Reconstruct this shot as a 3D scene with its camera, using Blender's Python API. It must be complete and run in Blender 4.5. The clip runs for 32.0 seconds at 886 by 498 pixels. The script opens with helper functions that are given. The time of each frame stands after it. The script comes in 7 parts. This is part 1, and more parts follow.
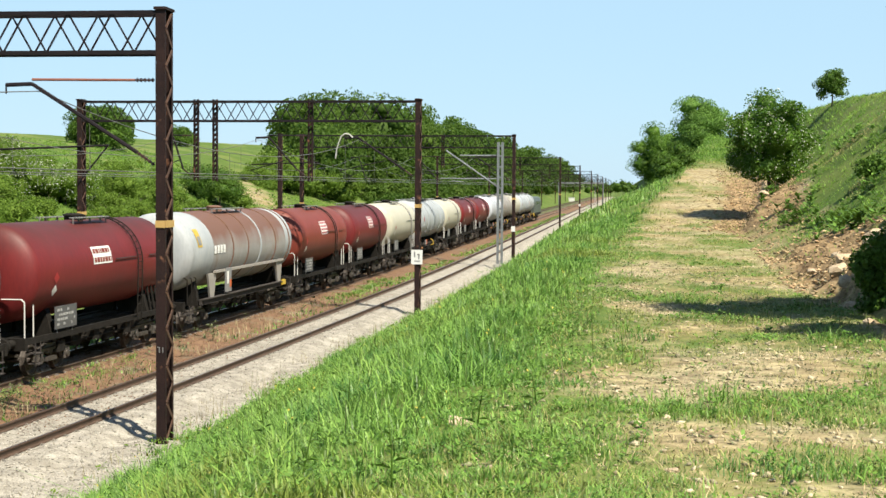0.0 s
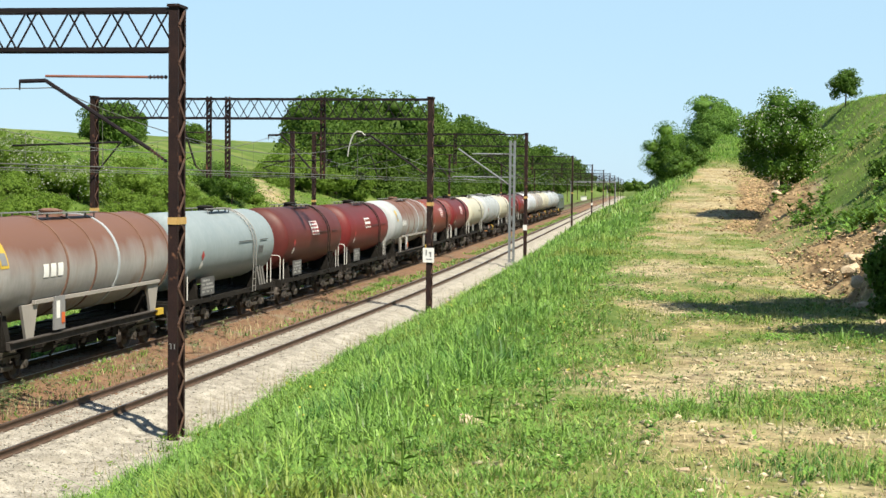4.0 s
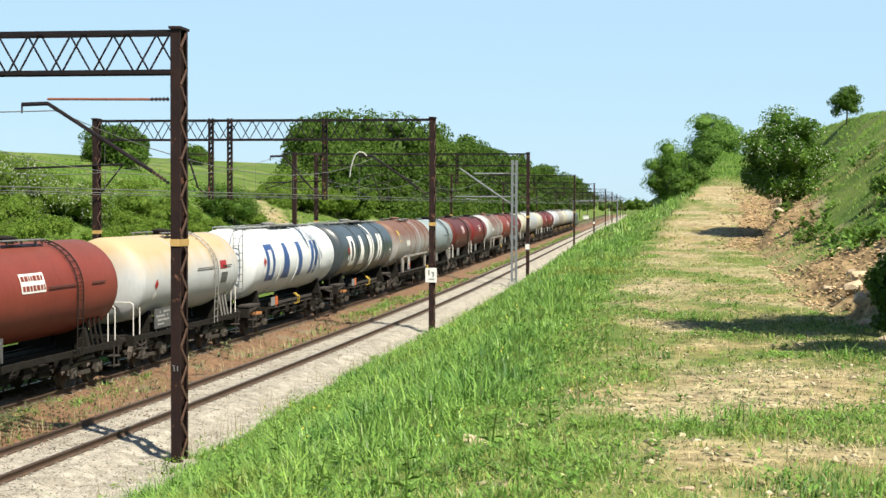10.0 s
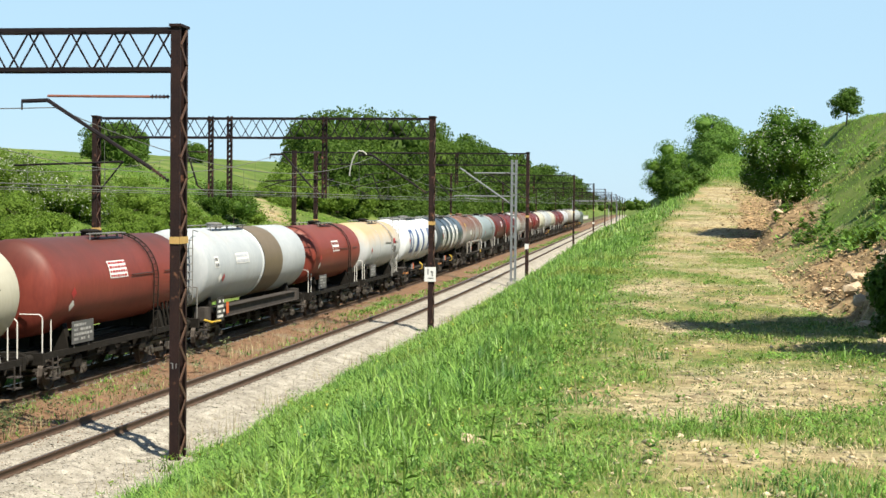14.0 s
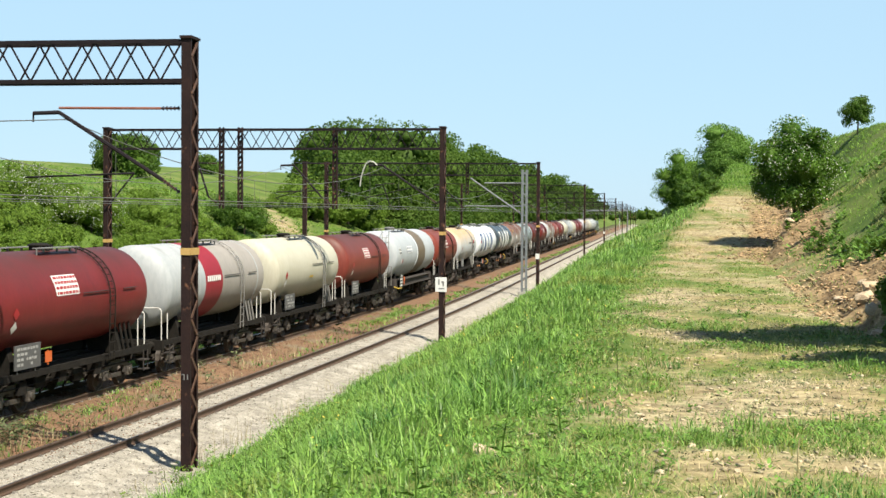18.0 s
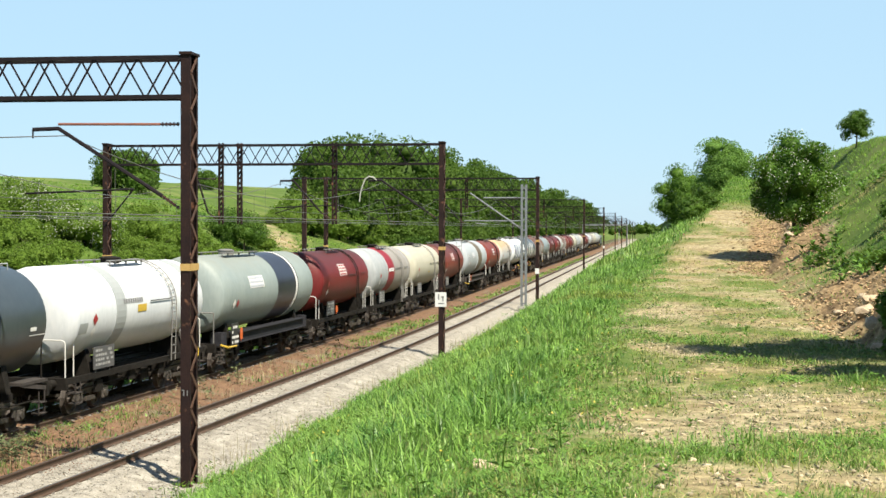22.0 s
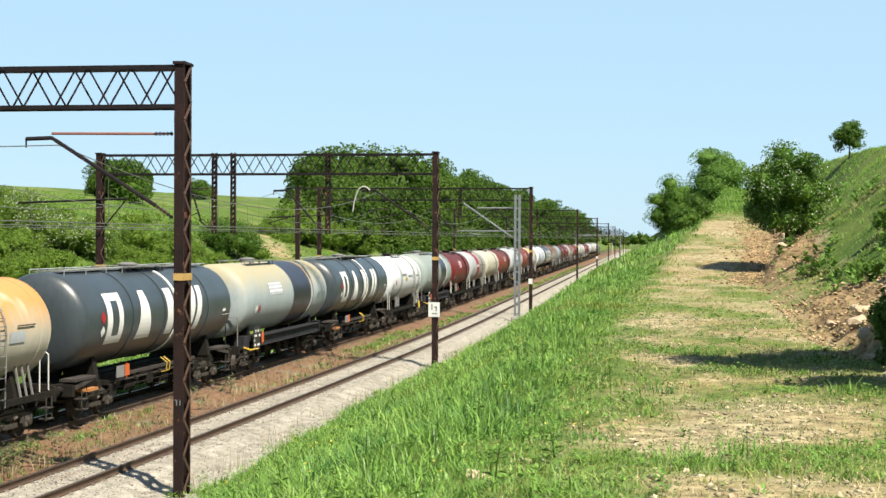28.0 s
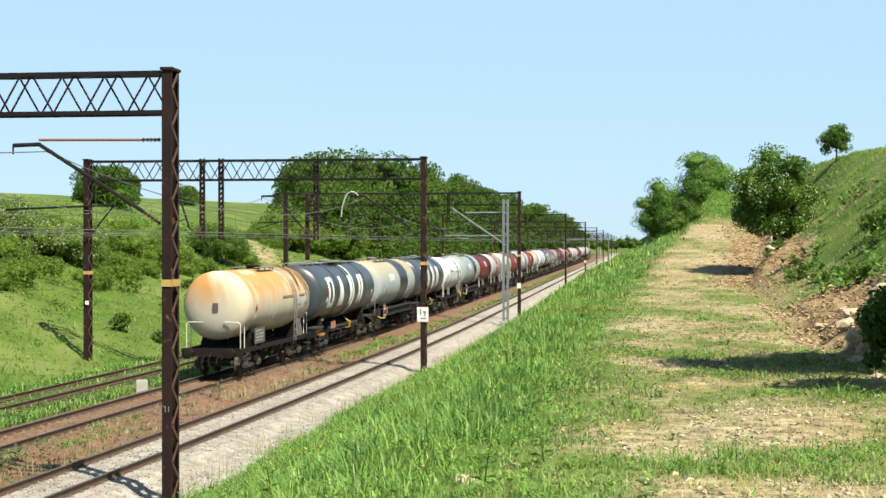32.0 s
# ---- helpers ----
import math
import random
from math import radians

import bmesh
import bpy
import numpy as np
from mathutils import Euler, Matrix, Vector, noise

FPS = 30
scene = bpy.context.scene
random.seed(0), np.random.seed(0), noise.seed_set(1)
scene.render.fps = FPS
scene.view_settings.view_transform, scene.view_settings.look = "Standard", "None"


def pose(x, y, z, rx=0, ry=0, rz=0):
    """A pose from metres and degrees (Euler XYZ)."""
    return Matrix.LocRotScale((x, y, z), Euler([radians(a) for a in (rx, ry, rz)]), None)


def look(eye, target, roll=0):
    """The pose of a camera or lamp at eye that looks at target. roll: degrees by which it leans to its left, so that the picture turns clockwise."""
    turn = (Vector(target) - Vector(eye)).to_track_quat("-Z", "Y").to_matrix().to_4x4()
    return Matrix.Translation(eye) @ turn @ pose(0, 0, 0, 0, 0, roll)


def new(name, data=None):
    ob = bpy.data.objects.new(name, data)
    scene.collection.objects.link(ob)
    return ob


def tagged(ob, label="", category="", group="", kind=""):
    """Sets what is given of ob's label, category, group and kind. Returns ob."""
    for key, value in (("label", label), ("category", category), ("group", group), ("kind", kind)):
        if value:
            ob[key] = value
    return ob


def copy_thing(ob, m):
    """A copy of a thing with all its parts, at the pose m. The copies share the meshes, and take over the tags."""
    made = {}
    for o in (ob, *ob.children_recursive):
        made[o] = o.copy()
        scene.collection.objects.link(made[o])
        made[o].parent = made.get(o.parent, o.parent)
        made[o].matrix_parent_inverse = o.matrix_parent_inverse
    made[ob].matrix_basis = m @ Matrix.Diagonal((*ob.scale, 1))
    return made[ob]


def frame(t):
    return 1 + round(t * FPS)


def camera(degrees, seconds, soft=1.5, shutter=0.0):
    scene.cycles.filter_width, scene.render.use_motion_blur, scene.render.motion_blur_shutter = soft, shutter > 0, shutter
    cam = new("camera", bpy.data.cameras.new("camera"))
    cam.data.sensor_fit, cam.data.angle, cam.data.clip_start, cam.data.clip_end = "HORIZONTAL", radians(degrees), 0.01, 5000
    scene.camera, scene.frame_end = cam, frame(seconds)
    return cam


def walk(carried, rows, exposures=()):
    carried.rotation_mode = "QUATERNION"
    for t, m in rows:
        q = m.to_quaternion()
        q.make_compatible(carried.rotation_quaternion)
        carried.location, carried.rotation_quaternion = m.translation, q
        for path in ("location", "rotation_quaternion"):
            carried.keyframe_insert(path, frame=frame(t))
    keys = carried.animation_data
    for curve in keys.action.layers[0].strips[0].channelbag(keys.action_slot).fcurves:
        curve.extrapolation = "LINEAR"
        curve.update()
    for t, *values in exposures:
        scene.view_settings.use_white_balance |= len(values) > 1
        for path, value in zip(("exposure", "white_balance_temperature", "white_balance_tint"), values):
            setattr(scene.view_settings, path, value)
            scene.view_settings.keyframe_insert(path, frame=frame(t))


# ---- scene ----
# ---- camera ----
EYE = (0.0, 0.0, 5.5)
cam = camera(34.0, 32.0, soft=1.5)
# seconds, yaw, pitch, roll of the hand-held camera
PATH = [
    (0.0, 7.25, -2.46, -0.37),
    (0.5, 7.60, -2.30, -0.36),
    (1.0, 7.71, -2.32, -0.40),
    (1.5, 7.82, -2.48, -0.35),
    (2.0, 7.67, -2.33, -0.59),
    (2.5, 7.62, -2.44, -0.48),
    (3.0, 7.76, -2.51, -0.64),
    (3.5, 7.68, -2.53, -0.64),
    (5.5, 8.00, -2.53, -0.70),
    (6.0, 7.91, -2.30, -0.83),
    (6.5, 7.86, -1.95, -0.57),
    (7.0, 8.11, -2.11, -0.35),
    (7.5, 7.95, -2.07, -0.30),
    (8.0, 8.07, -2.30, -0.47),
    (8.5, 7.91, -2.08, -0.50),
    (9.0, 7.91, -2.05, -0.57),
    (9.5, 7.96, -1.90, -0.31),
    (10.0, 7.81, -1.75, -0.23),
    (10.5, 7.97, -1.90, -0.14),
    (11.0, 7.95, -1.87, -0.21),
    (11.5, 8.06, -1.97, -0.20),
    (12.0, 7.94, -1.72, -0.54),
    (12.5, 8.10, -1.59, -0.54),
    (13.0, 7.76, -1.66, -0.40),
    (13.5, 7.93, -1.81, -0.52),
    (14.0, 7.79, -1.78, -0.58),
    (14.5, 7.72, -1.79, -0.68),
    (16.5, 7.74, -1.69, -0.55),
    (17.0, 8.09, -1.57, -0.57),
    (17.5, 8.04, -1.57, -0.45),
    (18.0, 8.21, -1.38, -0.35),
    (18.5, 8.19, -1.33, -0.29),
    (19.0, 8.59, -1.23, -0.27),
    (19.5, 8.39, -1.14, -0.26),
    (20.0, 8.37, -0.95, -0.16),
    (20.5, 8.14, -0.90, -0.23),
    (21.0, 8.02, -0.90, -0.20),
    (21.5, 8.05, -0.87, -0.08),
    (22.0, 8.19, -0.79, -0.17),
    (22.5, 8.34, -0.49, -0.22),
    (23.0, 8.01, -0.60, -0.29),
    (23.5, 7.77, -0.82, 0.14),
    (24.0, 7.75, -0.88, -0.13),
    (24.5, 7.92, -0.93, -0.23),
    (25.0, 7.99, -0.88, -0.30),
    (25.5, 7.82, -0.81, -0.28),
    (27.5, 8.13, -0.47, -0.16),
    (28.0, 7.93, -0.39, -0.27),
    (28.5, 8.08, -0.47, -0.36),
    (29.0, 8.21, -0.44, -0.48),
    (29.5, 8.24, -0.35, -0.17),
    (30.0, 8.21, -0.24, -0.37),
    (30.5, 8.25, -0.28, -0.30),
    (31.0, 7.88, -0.24, -0.19),
    (31.5, 7.79, -0.23, -0.11),
    (32.0, 7.47, -0.20, -0.00),
]
walk(cam, [(t, pose(*EYE, 90 + p, r, y)) for t, y, p, r in PATH], exposures=[(0, 1.2), (32, 1.2)])

# ---- world and sun ----
SUN_FROM = Vector((0.72, -0.69, 0.0)).normalized()
SUN_ELEV = radians(56)
world = bpy.data.worlds.new("world")
scene.world = world
world.use_nodes = True
wn = world.node_tree
sky = wn.nodes.new("ShaderNodeTexSky")
sky.sky_type = "NISHITA"
sky.sun_disc = False
sky.sun_elevation = SUN_ELEV
sky.sun_rotation = math.atan2(SUN_FROM.x, SUN_FROM.y)
sky.air_density, sky.dust_density, sky.ozone_density = 1.0, 0.2, 1.6
back = wn.nodes["Background"]
back.inputs["Strength"].default_value = 0.0615
haze = wn.nodes.new("ShaderNodeMix")          # thin summer haze evens the sky out
haze.data_type = "RGBA"
haze.inputs[7].default_value = (3.75, 5.68, 7.2, 1)
aim = wn.nodes.new("ShaderNodeTexCoord")
axes = wn.nodes.new("ShaderNodeSeparateXYZ")
thin = wn.nodes.new("ShaderNodeMapRange")     # the haze lies thickest towards the horizon
thin.inputs["From Min"].default_value, thin.inputs["From Max"].default_value = 0.15, 0.8
thin.inputs["To Min"].default_value, thin.inputs["To Max"].default_value = 0.82, 0.05
wn.links.new(aim.outputs["Generated"], axes.inputs[0])
wn.links.new(axes.outputs[2], thin.inputs["Value"])
wn.links.new(thin.outputs[0], haze.inputs[0])
wn.links.new(sky.outputs[0], haze.inputs[6])
wn.links.new(haze.outputs[2], back.inputs["Color"])
sun_data = bpy.data.lights.new("sun", "SUN")
sun_data.energy, sun_data.angle, sun_data.color = 5.0, radians(0.6), (1.0, 0.92, 0.76)
sun = new("sun", sun_data)
sun.matrix_world = look((40, -60, 80), (40 - SUN_FROM.x * 60, -60 - SUN_FROM.y * 60, 80 - 60 * math.tan(SUN_ELEV)))


# ---- materials ----
def material(name, a, b, rough=0.8, metal=0.0, scale=4.0, fine=40.0, bump=0.2, stain=None, stain_scale=0.6, stain_at=0.55,
             stretch=(1, 1, 1), per_piece=0.0, per_object=0.0, patch=None, patch_scale=0.5, patch_at=0.55, top=None, top_z=(0, 1), spec=0.5, translucent=0.0):
    """Two-scale noise between the colours a and b, a stain colour in patches, a crust that sits on the upper part, and fine relief."""
    m = bpy.data.materials.new(name)
    m.use_nodes = True
    nt = m.node_tree
    bs = nt.nodes["Principled BSDF"]
    N, L = nt.nodes.new, nt.links.new
    co = N("ShaderNodeTexCoord")
    mp = N("ShaderNodeMapping")
    mp.inputs["Scale"].default_value = stretch
    L(co.outputs["Object"], mp.inputs["Vector"])

    def noise_at(sc, detail=4.0):
        n = N("ShaderNodeTexNoise")
        n.inputs["Scale"].default_value, n.inputs["Detail"].default_value = sc, detail
        L(mp.outputs[0], n.inputs["Vector"])
        return n

    def ramp(src, lo, hi):
        r = N("ShaderNodeMapRange")
        r.inputs["From Min"].default_value, r.inputs["From Max"].default_value = lo, hi
        L(src, r.inputs["Value"])
        return r.outputs[0]

    def mix(fac, c1, c2):
        x = N("ShaderNodeMix")
        x.data_type = "RGBA"
        for sock, val in ((x.inputs[0], fac), (x.inputs[6], c1), (x.inputs[7], c2)):
            if isinstance(val, (tuple, list)):
                sock.default_value = (*val, 1)
            elif isinstance(val, float):
                sock.default_value = val
            else:
                L(val, sock)
        return x.outputs[2]

    n1, n2 = noise_at(scale), noise_at(fine, 6.0)
    both = N("ShaderNodeMath")
    both.operation = "ADD"
    L(n1.outputs[0], both.inputs[0]), L(n2.outputs[0], both.inputs[1])
    col = mix(ramp(both.outputs[0], 0.72, 1.28), a, b)
    if stain:
        n3 = noise_at(stain_scale, 5.0)
        col = mix(ramp(n3.outputs[0], stain_at, stain_at + 0.13), col, stain)
    if patch:
        n5 = noise_at(patch_scale, 3.0)
        n5.inputs["Distortion"].default_value = 0.8
        col = mix(ramp(n5.outputs[0], patch_at, patch_at + 0.1), col, patch)
    if top:
        sep = N("ShaderNodeSeparateXYZ")
        L(co.outputs["Object"], sep.inputs[0])
        wob = N("ShaderNodeMath")
        wob.operation = "MULTIPLY_ADD"
        n4 = noise_at(1.3, 4.0)
        L(n4.outputs[0], wob.inputs[0])
        wob.inputs[1].default_value = 0.9
        L(sep.outputs[2], wob.inputs[2])
        crust = mix(ramp(n5.outputs[0], patch_at, patch_at + 0.14), top, patch) if patch else top
        col = mix(ramp(wob.outputs[0], top_z[0] + 0.45, top_z[1] + 0.45), col, crust)
    if per_piece or per_object:
        if per_piece:
            g = N("ShaderNodeNewGeometry")
            rnd = g.outputs["Random Per Island"]
        else:
            g = N("ShaderNodeObjectInfo")
            rnd = g.outputs["Random"]
        hv = N("ShaderNodeHueSaturation")
        amt = per_piece or per_object
        L(ramp_to(nt, rnd, 1 - amt, 1 + amt), hv.inputs["Value"])
        L(ramp_to(nt, rnd, 0.5 + 0.02 * amt, 0.5 - 0.02 * amt), hv.inputs["Hue"])
        L(col, hv.inputs["Color"])
        col = hv.outputs[0]
    L(col, bs.inputs["Base Color"])
    bs.inputs["Roughness"].default_value = rough
    bs.inputs["Metallic"].default_value = metal
    bs.inputs["Specular IOR Level"].default_value = spec
    if bump:
        bp = N("ShaderNodeBump")
        bp.inputs["Strength"].default_value = bump
        bp.inputs["Distance"].default_value = 0.03
        L(n2.outputs[0], bp.inputs["Height"])
        L(bp.outputs[0], bs.inputs["Normal"])
    if translucent:
        tr = N("ShaderNodeBsdfTranslucent")
        L(col, tr.inputs["Color"])
        ms = N("ShaderNodeMixShader")
        ms.inputs[0].default_value = translucent
        L(bs.outputs[0], ms.inputs[1]), L(tr.outputs[0], ms.inputs[2])
        L(ms.outputs[0], nt.nodes["Material Output"].inputs["Surface"])
    return m


def ramp_to(nt, src, lo, hi):
    r = nt.nodes.new("ShaderNodeMapRange")
    r.inputs["To Min"].default_value, r.inputs["To Max"].default_value = lo, hi
    nt.links.new(src, r.inputs["Value"])
    return r.outputs[0]


GRASS = material("grass blades", (0.108, 0.232, 0.038), (0.212, 0.350, 0.078), 0.42, scale=0.35, fine=3, bump=0, per_piece=0.5,
                 stain=(0.190, 0.245, 0.048), stain_scale=0.22, stain_at=0.56, patch=(0.080, 0.195, 0.042), patch_scale=0.5, patch_at=0.57, translucent=0.45, spec=0.3)
HILL_GRASS = material("hillside grass", (0.105, 0.225, 0.030), (0.205, 0.325, 0.062), 0.5, scale=0.3, fine=3, bump=0, per_piece=0.35,
                      stain=(0.270, 0.255, 0.110), stain_scale=0.16, stain_at=0.57, patch=(0.070, 0.160, 0.030), patch_scale=0.35, patch_at=0.55, translucent=0.5, spec=0.2)
SHORT_GRASS = material("short trodden grass", (0.158, 0.216, 0.044), (0.285, 0.305, 0.094), 0.6, scale=0.5, fine=3, bump=0, per_piece=0.35,
                       stain=(0.325, 0.318, 0.132), stain_scale=0.8, stain_at=0.48, patch=(0.120, 0.215, 0.040), patch_scale=0.7, patch_at=0.57, translucent=0.4, spec=0.15)
STRAW = material("bleached straw", (0.260, 0.205, 0.110), (0.430, 0.360, 0.215), 0.8, scale=1.0, fine=6, bump=0, per_piece=0.4, spec=0.15)
DRY = material("dry stalks", (0.206, 0.176, 0.083), (0.269, 0.235, 0.132), 0.7, bump=0, per_piece=0.3)
LEAF = material("broad leaves", (0.078, 0.170, 0.028), (0.145, 0.255, 0.050), 0.5, scale=0.8, fine=5, bump=0, per_piece=0.35, translucent=0.3, spec=0.15)
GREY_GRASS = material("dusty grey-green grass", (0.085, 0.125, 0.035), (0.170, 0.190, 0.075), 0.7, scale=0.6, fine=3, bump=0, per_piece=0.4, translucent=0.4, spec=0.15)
LEAF_DUSTY = material("dusty weed leaves", (0.075, 0.098, 0.042), (0.150, 0.170, 0.086), 0.7, scale=0.6, fine=4, bump=0, per_piece=0.4, translucent=0.25, spec=0.15)
LEAF_SOFT = material("meadow herbs", (0.090, 0.160, 0.018), (0.142, 0.220, 0.034), 0.6, scale=0.15, fine=2, bump=0, per_piece=0.14, translucent=0.4, spec=0.15)
LEAF_TREE = material("tree leaves", (0.050, 0.118, 0.014), (0.092, 0.172, 0.022), 0.5, scale=0.4, fine=3, bump=0, per_piece=0.35, translucent=0.35, spec=0.15)
LEAF_DARK = material("dark leaves", (0.043, 0.098, 0.012), (0.081, 0.145, 0.020), 0.5, scale=0.8, fine=5, bump=0, per_piece=0.3, translucent=0.3, spec=0.15)
WOOD_LEAF = material("woodland leaves", (0.046, 0.098, 0.014), (0.088, 0.150, 0.024), 0.6, scale=0.05, fine=0.4, bump=0, per_piece=0.22, translucent=0.5, spec=0.15)
BLOSSOM = material("white blossom", (0.524, 0.524, 0.479), (0.581, 0.581, 0.545), 0.6, bump=0, translucent=0.3, spec=0.15)
YELLOW_FLOWER = material("yellow petals", (0.367, 0.294, 0.025), (0.392, 0.333, 0.049), 0.6, bump=0)
BARK = material("bark", (0.049, 0.037, 0.025), (0.088, 0.069, 0.049), 0.9, scale=3, fine=25, bump=0.5, stretch=(1, 1, 0.3))
LIMESTONE = material("limestone ballast", (0.135, 0.120, 0.096), (0.355, 0.330, 0.280), 0.95, scale=2.5, fine=22, bump=1.0,
                     stain=(0.196, 0.176, 0.142), stain_scale=0.9, stain_at=0.58)
STONE_PIECE = material("limestone lumps", (0.165, 0.148, 0.120), (0.385, 0.36, 0.31), 0.95, scale=6, fine=50, bump=0.4, per_piece=0.45)
OLD_BALLAST = material("rusty ballast", (0.082, 0.043, 0.022), (0.178, 0.100, 0.052), 0.95, scale=2.5, fine=22, bump=1.0,
                       stain=(0.132, 0.107, 0.069), stain_scale=0.7, stain_at=0.56)
OLD_PIECE = material("rusty lumps", (0.078, 0.040, 0.021), (0.190, 0.105, 0.056), 0.95, scale=6, fine=50, bump=0.4, per_piece=0.35)
CLAY = material("clay and limestone rubble", (0.150, 0.098, 0.048), (0.39, 0.290, 0.160), 0.95, scale=2.0, fine=14, bump=0.8, per_piece=0.5)
PEBBLE = material("pale pebbles", (0.23, 0.185, 0.110), (0.43, 0.375, 0.255), 0.95, scale=6, fine=40, bump=0.3, per_piece=0.4)
# lighter than the mast channels: sunlight on the lacing is put into this rust
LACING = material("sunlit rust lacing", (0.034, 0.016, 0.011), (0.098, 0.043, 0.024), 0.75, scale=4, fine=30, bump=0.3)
RAIL_SIDE = material("rusty rail steel", (0.046, 0.027, 0.017), (0.083, 0.049, 0.032), 0.75, 0.2, scale=3, fine=40, bump=0.2)
RAIL_TOP = material("worn rail head", (0.147, 0.132, 0.122), (0.206, 0.191, 0.176), 0.35, 0.9, scale=3, fine=40, bump=0.05)
SLEEPER = material("weathered sleeper", (0.128, 0.113, 0.098), (0.196, 0.181, 0.156), 0.9, scale=4, fine=40, bump=0.4, per_object=0.2)
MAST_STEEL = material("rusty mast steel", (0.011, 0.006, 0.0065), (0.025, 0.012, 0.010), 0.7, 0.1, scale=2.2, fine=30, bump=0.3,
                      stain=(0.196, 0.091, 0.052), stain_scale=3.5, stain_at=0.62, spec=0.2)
DARK_STEEL = material("dark truss steel", (0.008, 0.006, 0.008), (0.017, 0.012, 0.014), 0.65, 0.2, scale=3, fine=30, bump=0.2, spec=0.2)
GALV = material("galvanised steel", (0.176, 0.186, 0.196), (0.254, 0.264, 0.274), 0.5, 0.6, scale=5, fine=60, bump=0.1)
RED_TUBE = material("red oxide tube", (0.147, 0.049, 0.032), (0.206, 0.073, 0.044), 0.6, scale=4, fine=40, bump=0.1)
OVERGROWN = material("overgrown ballast", (0.050, 0.050, 0.020), (0.086, 0.088, 0.032), 0.95, scale=1.2, fine=14, bump=0.8, stain=(0.078, 0.107, 0.025), stain_scale=0.5, stain_at=0.5)
COPPER = material("weathered copper wire", (0.095, 0.095, 0.088), (0.150, 0.146, 0.135), 0.5, 0.4, bump=0)
PALE_WIRE = material("pale feeder loop", (0.303, 0.303, 0.269), (0.367, 0.367, 0.333), 0.5, bump=0)
PORCELAIN = material("brown porcelain", (0.034, 0.017, 0.015), (0.054, 0.025, 0.020), 0.25, bump=0)
YELLOW_BAND = material("ochre band paint", (0.343, 0.206, 0.059), (0.416, 0.274, 0.098), 0.7, scale=8, fine=40, bump=0.1)
SIGN_WHITE = material("white enamel", (0.567, 0.567, 0.552), (0.625, 0.625, 0.610), 0.4, bump=0)
SIGN_GREY = material("grey marking", (0.147, 0.147, 0.151), (0.176, 0.176, 0.181), 0.6, bump=0)
CONCRETE = material("pale concrete", (0.269, 0.260, 0.235), (0.343, 0.333, 0.309), 0.9, scale=4, fine=40, bump=0.3)


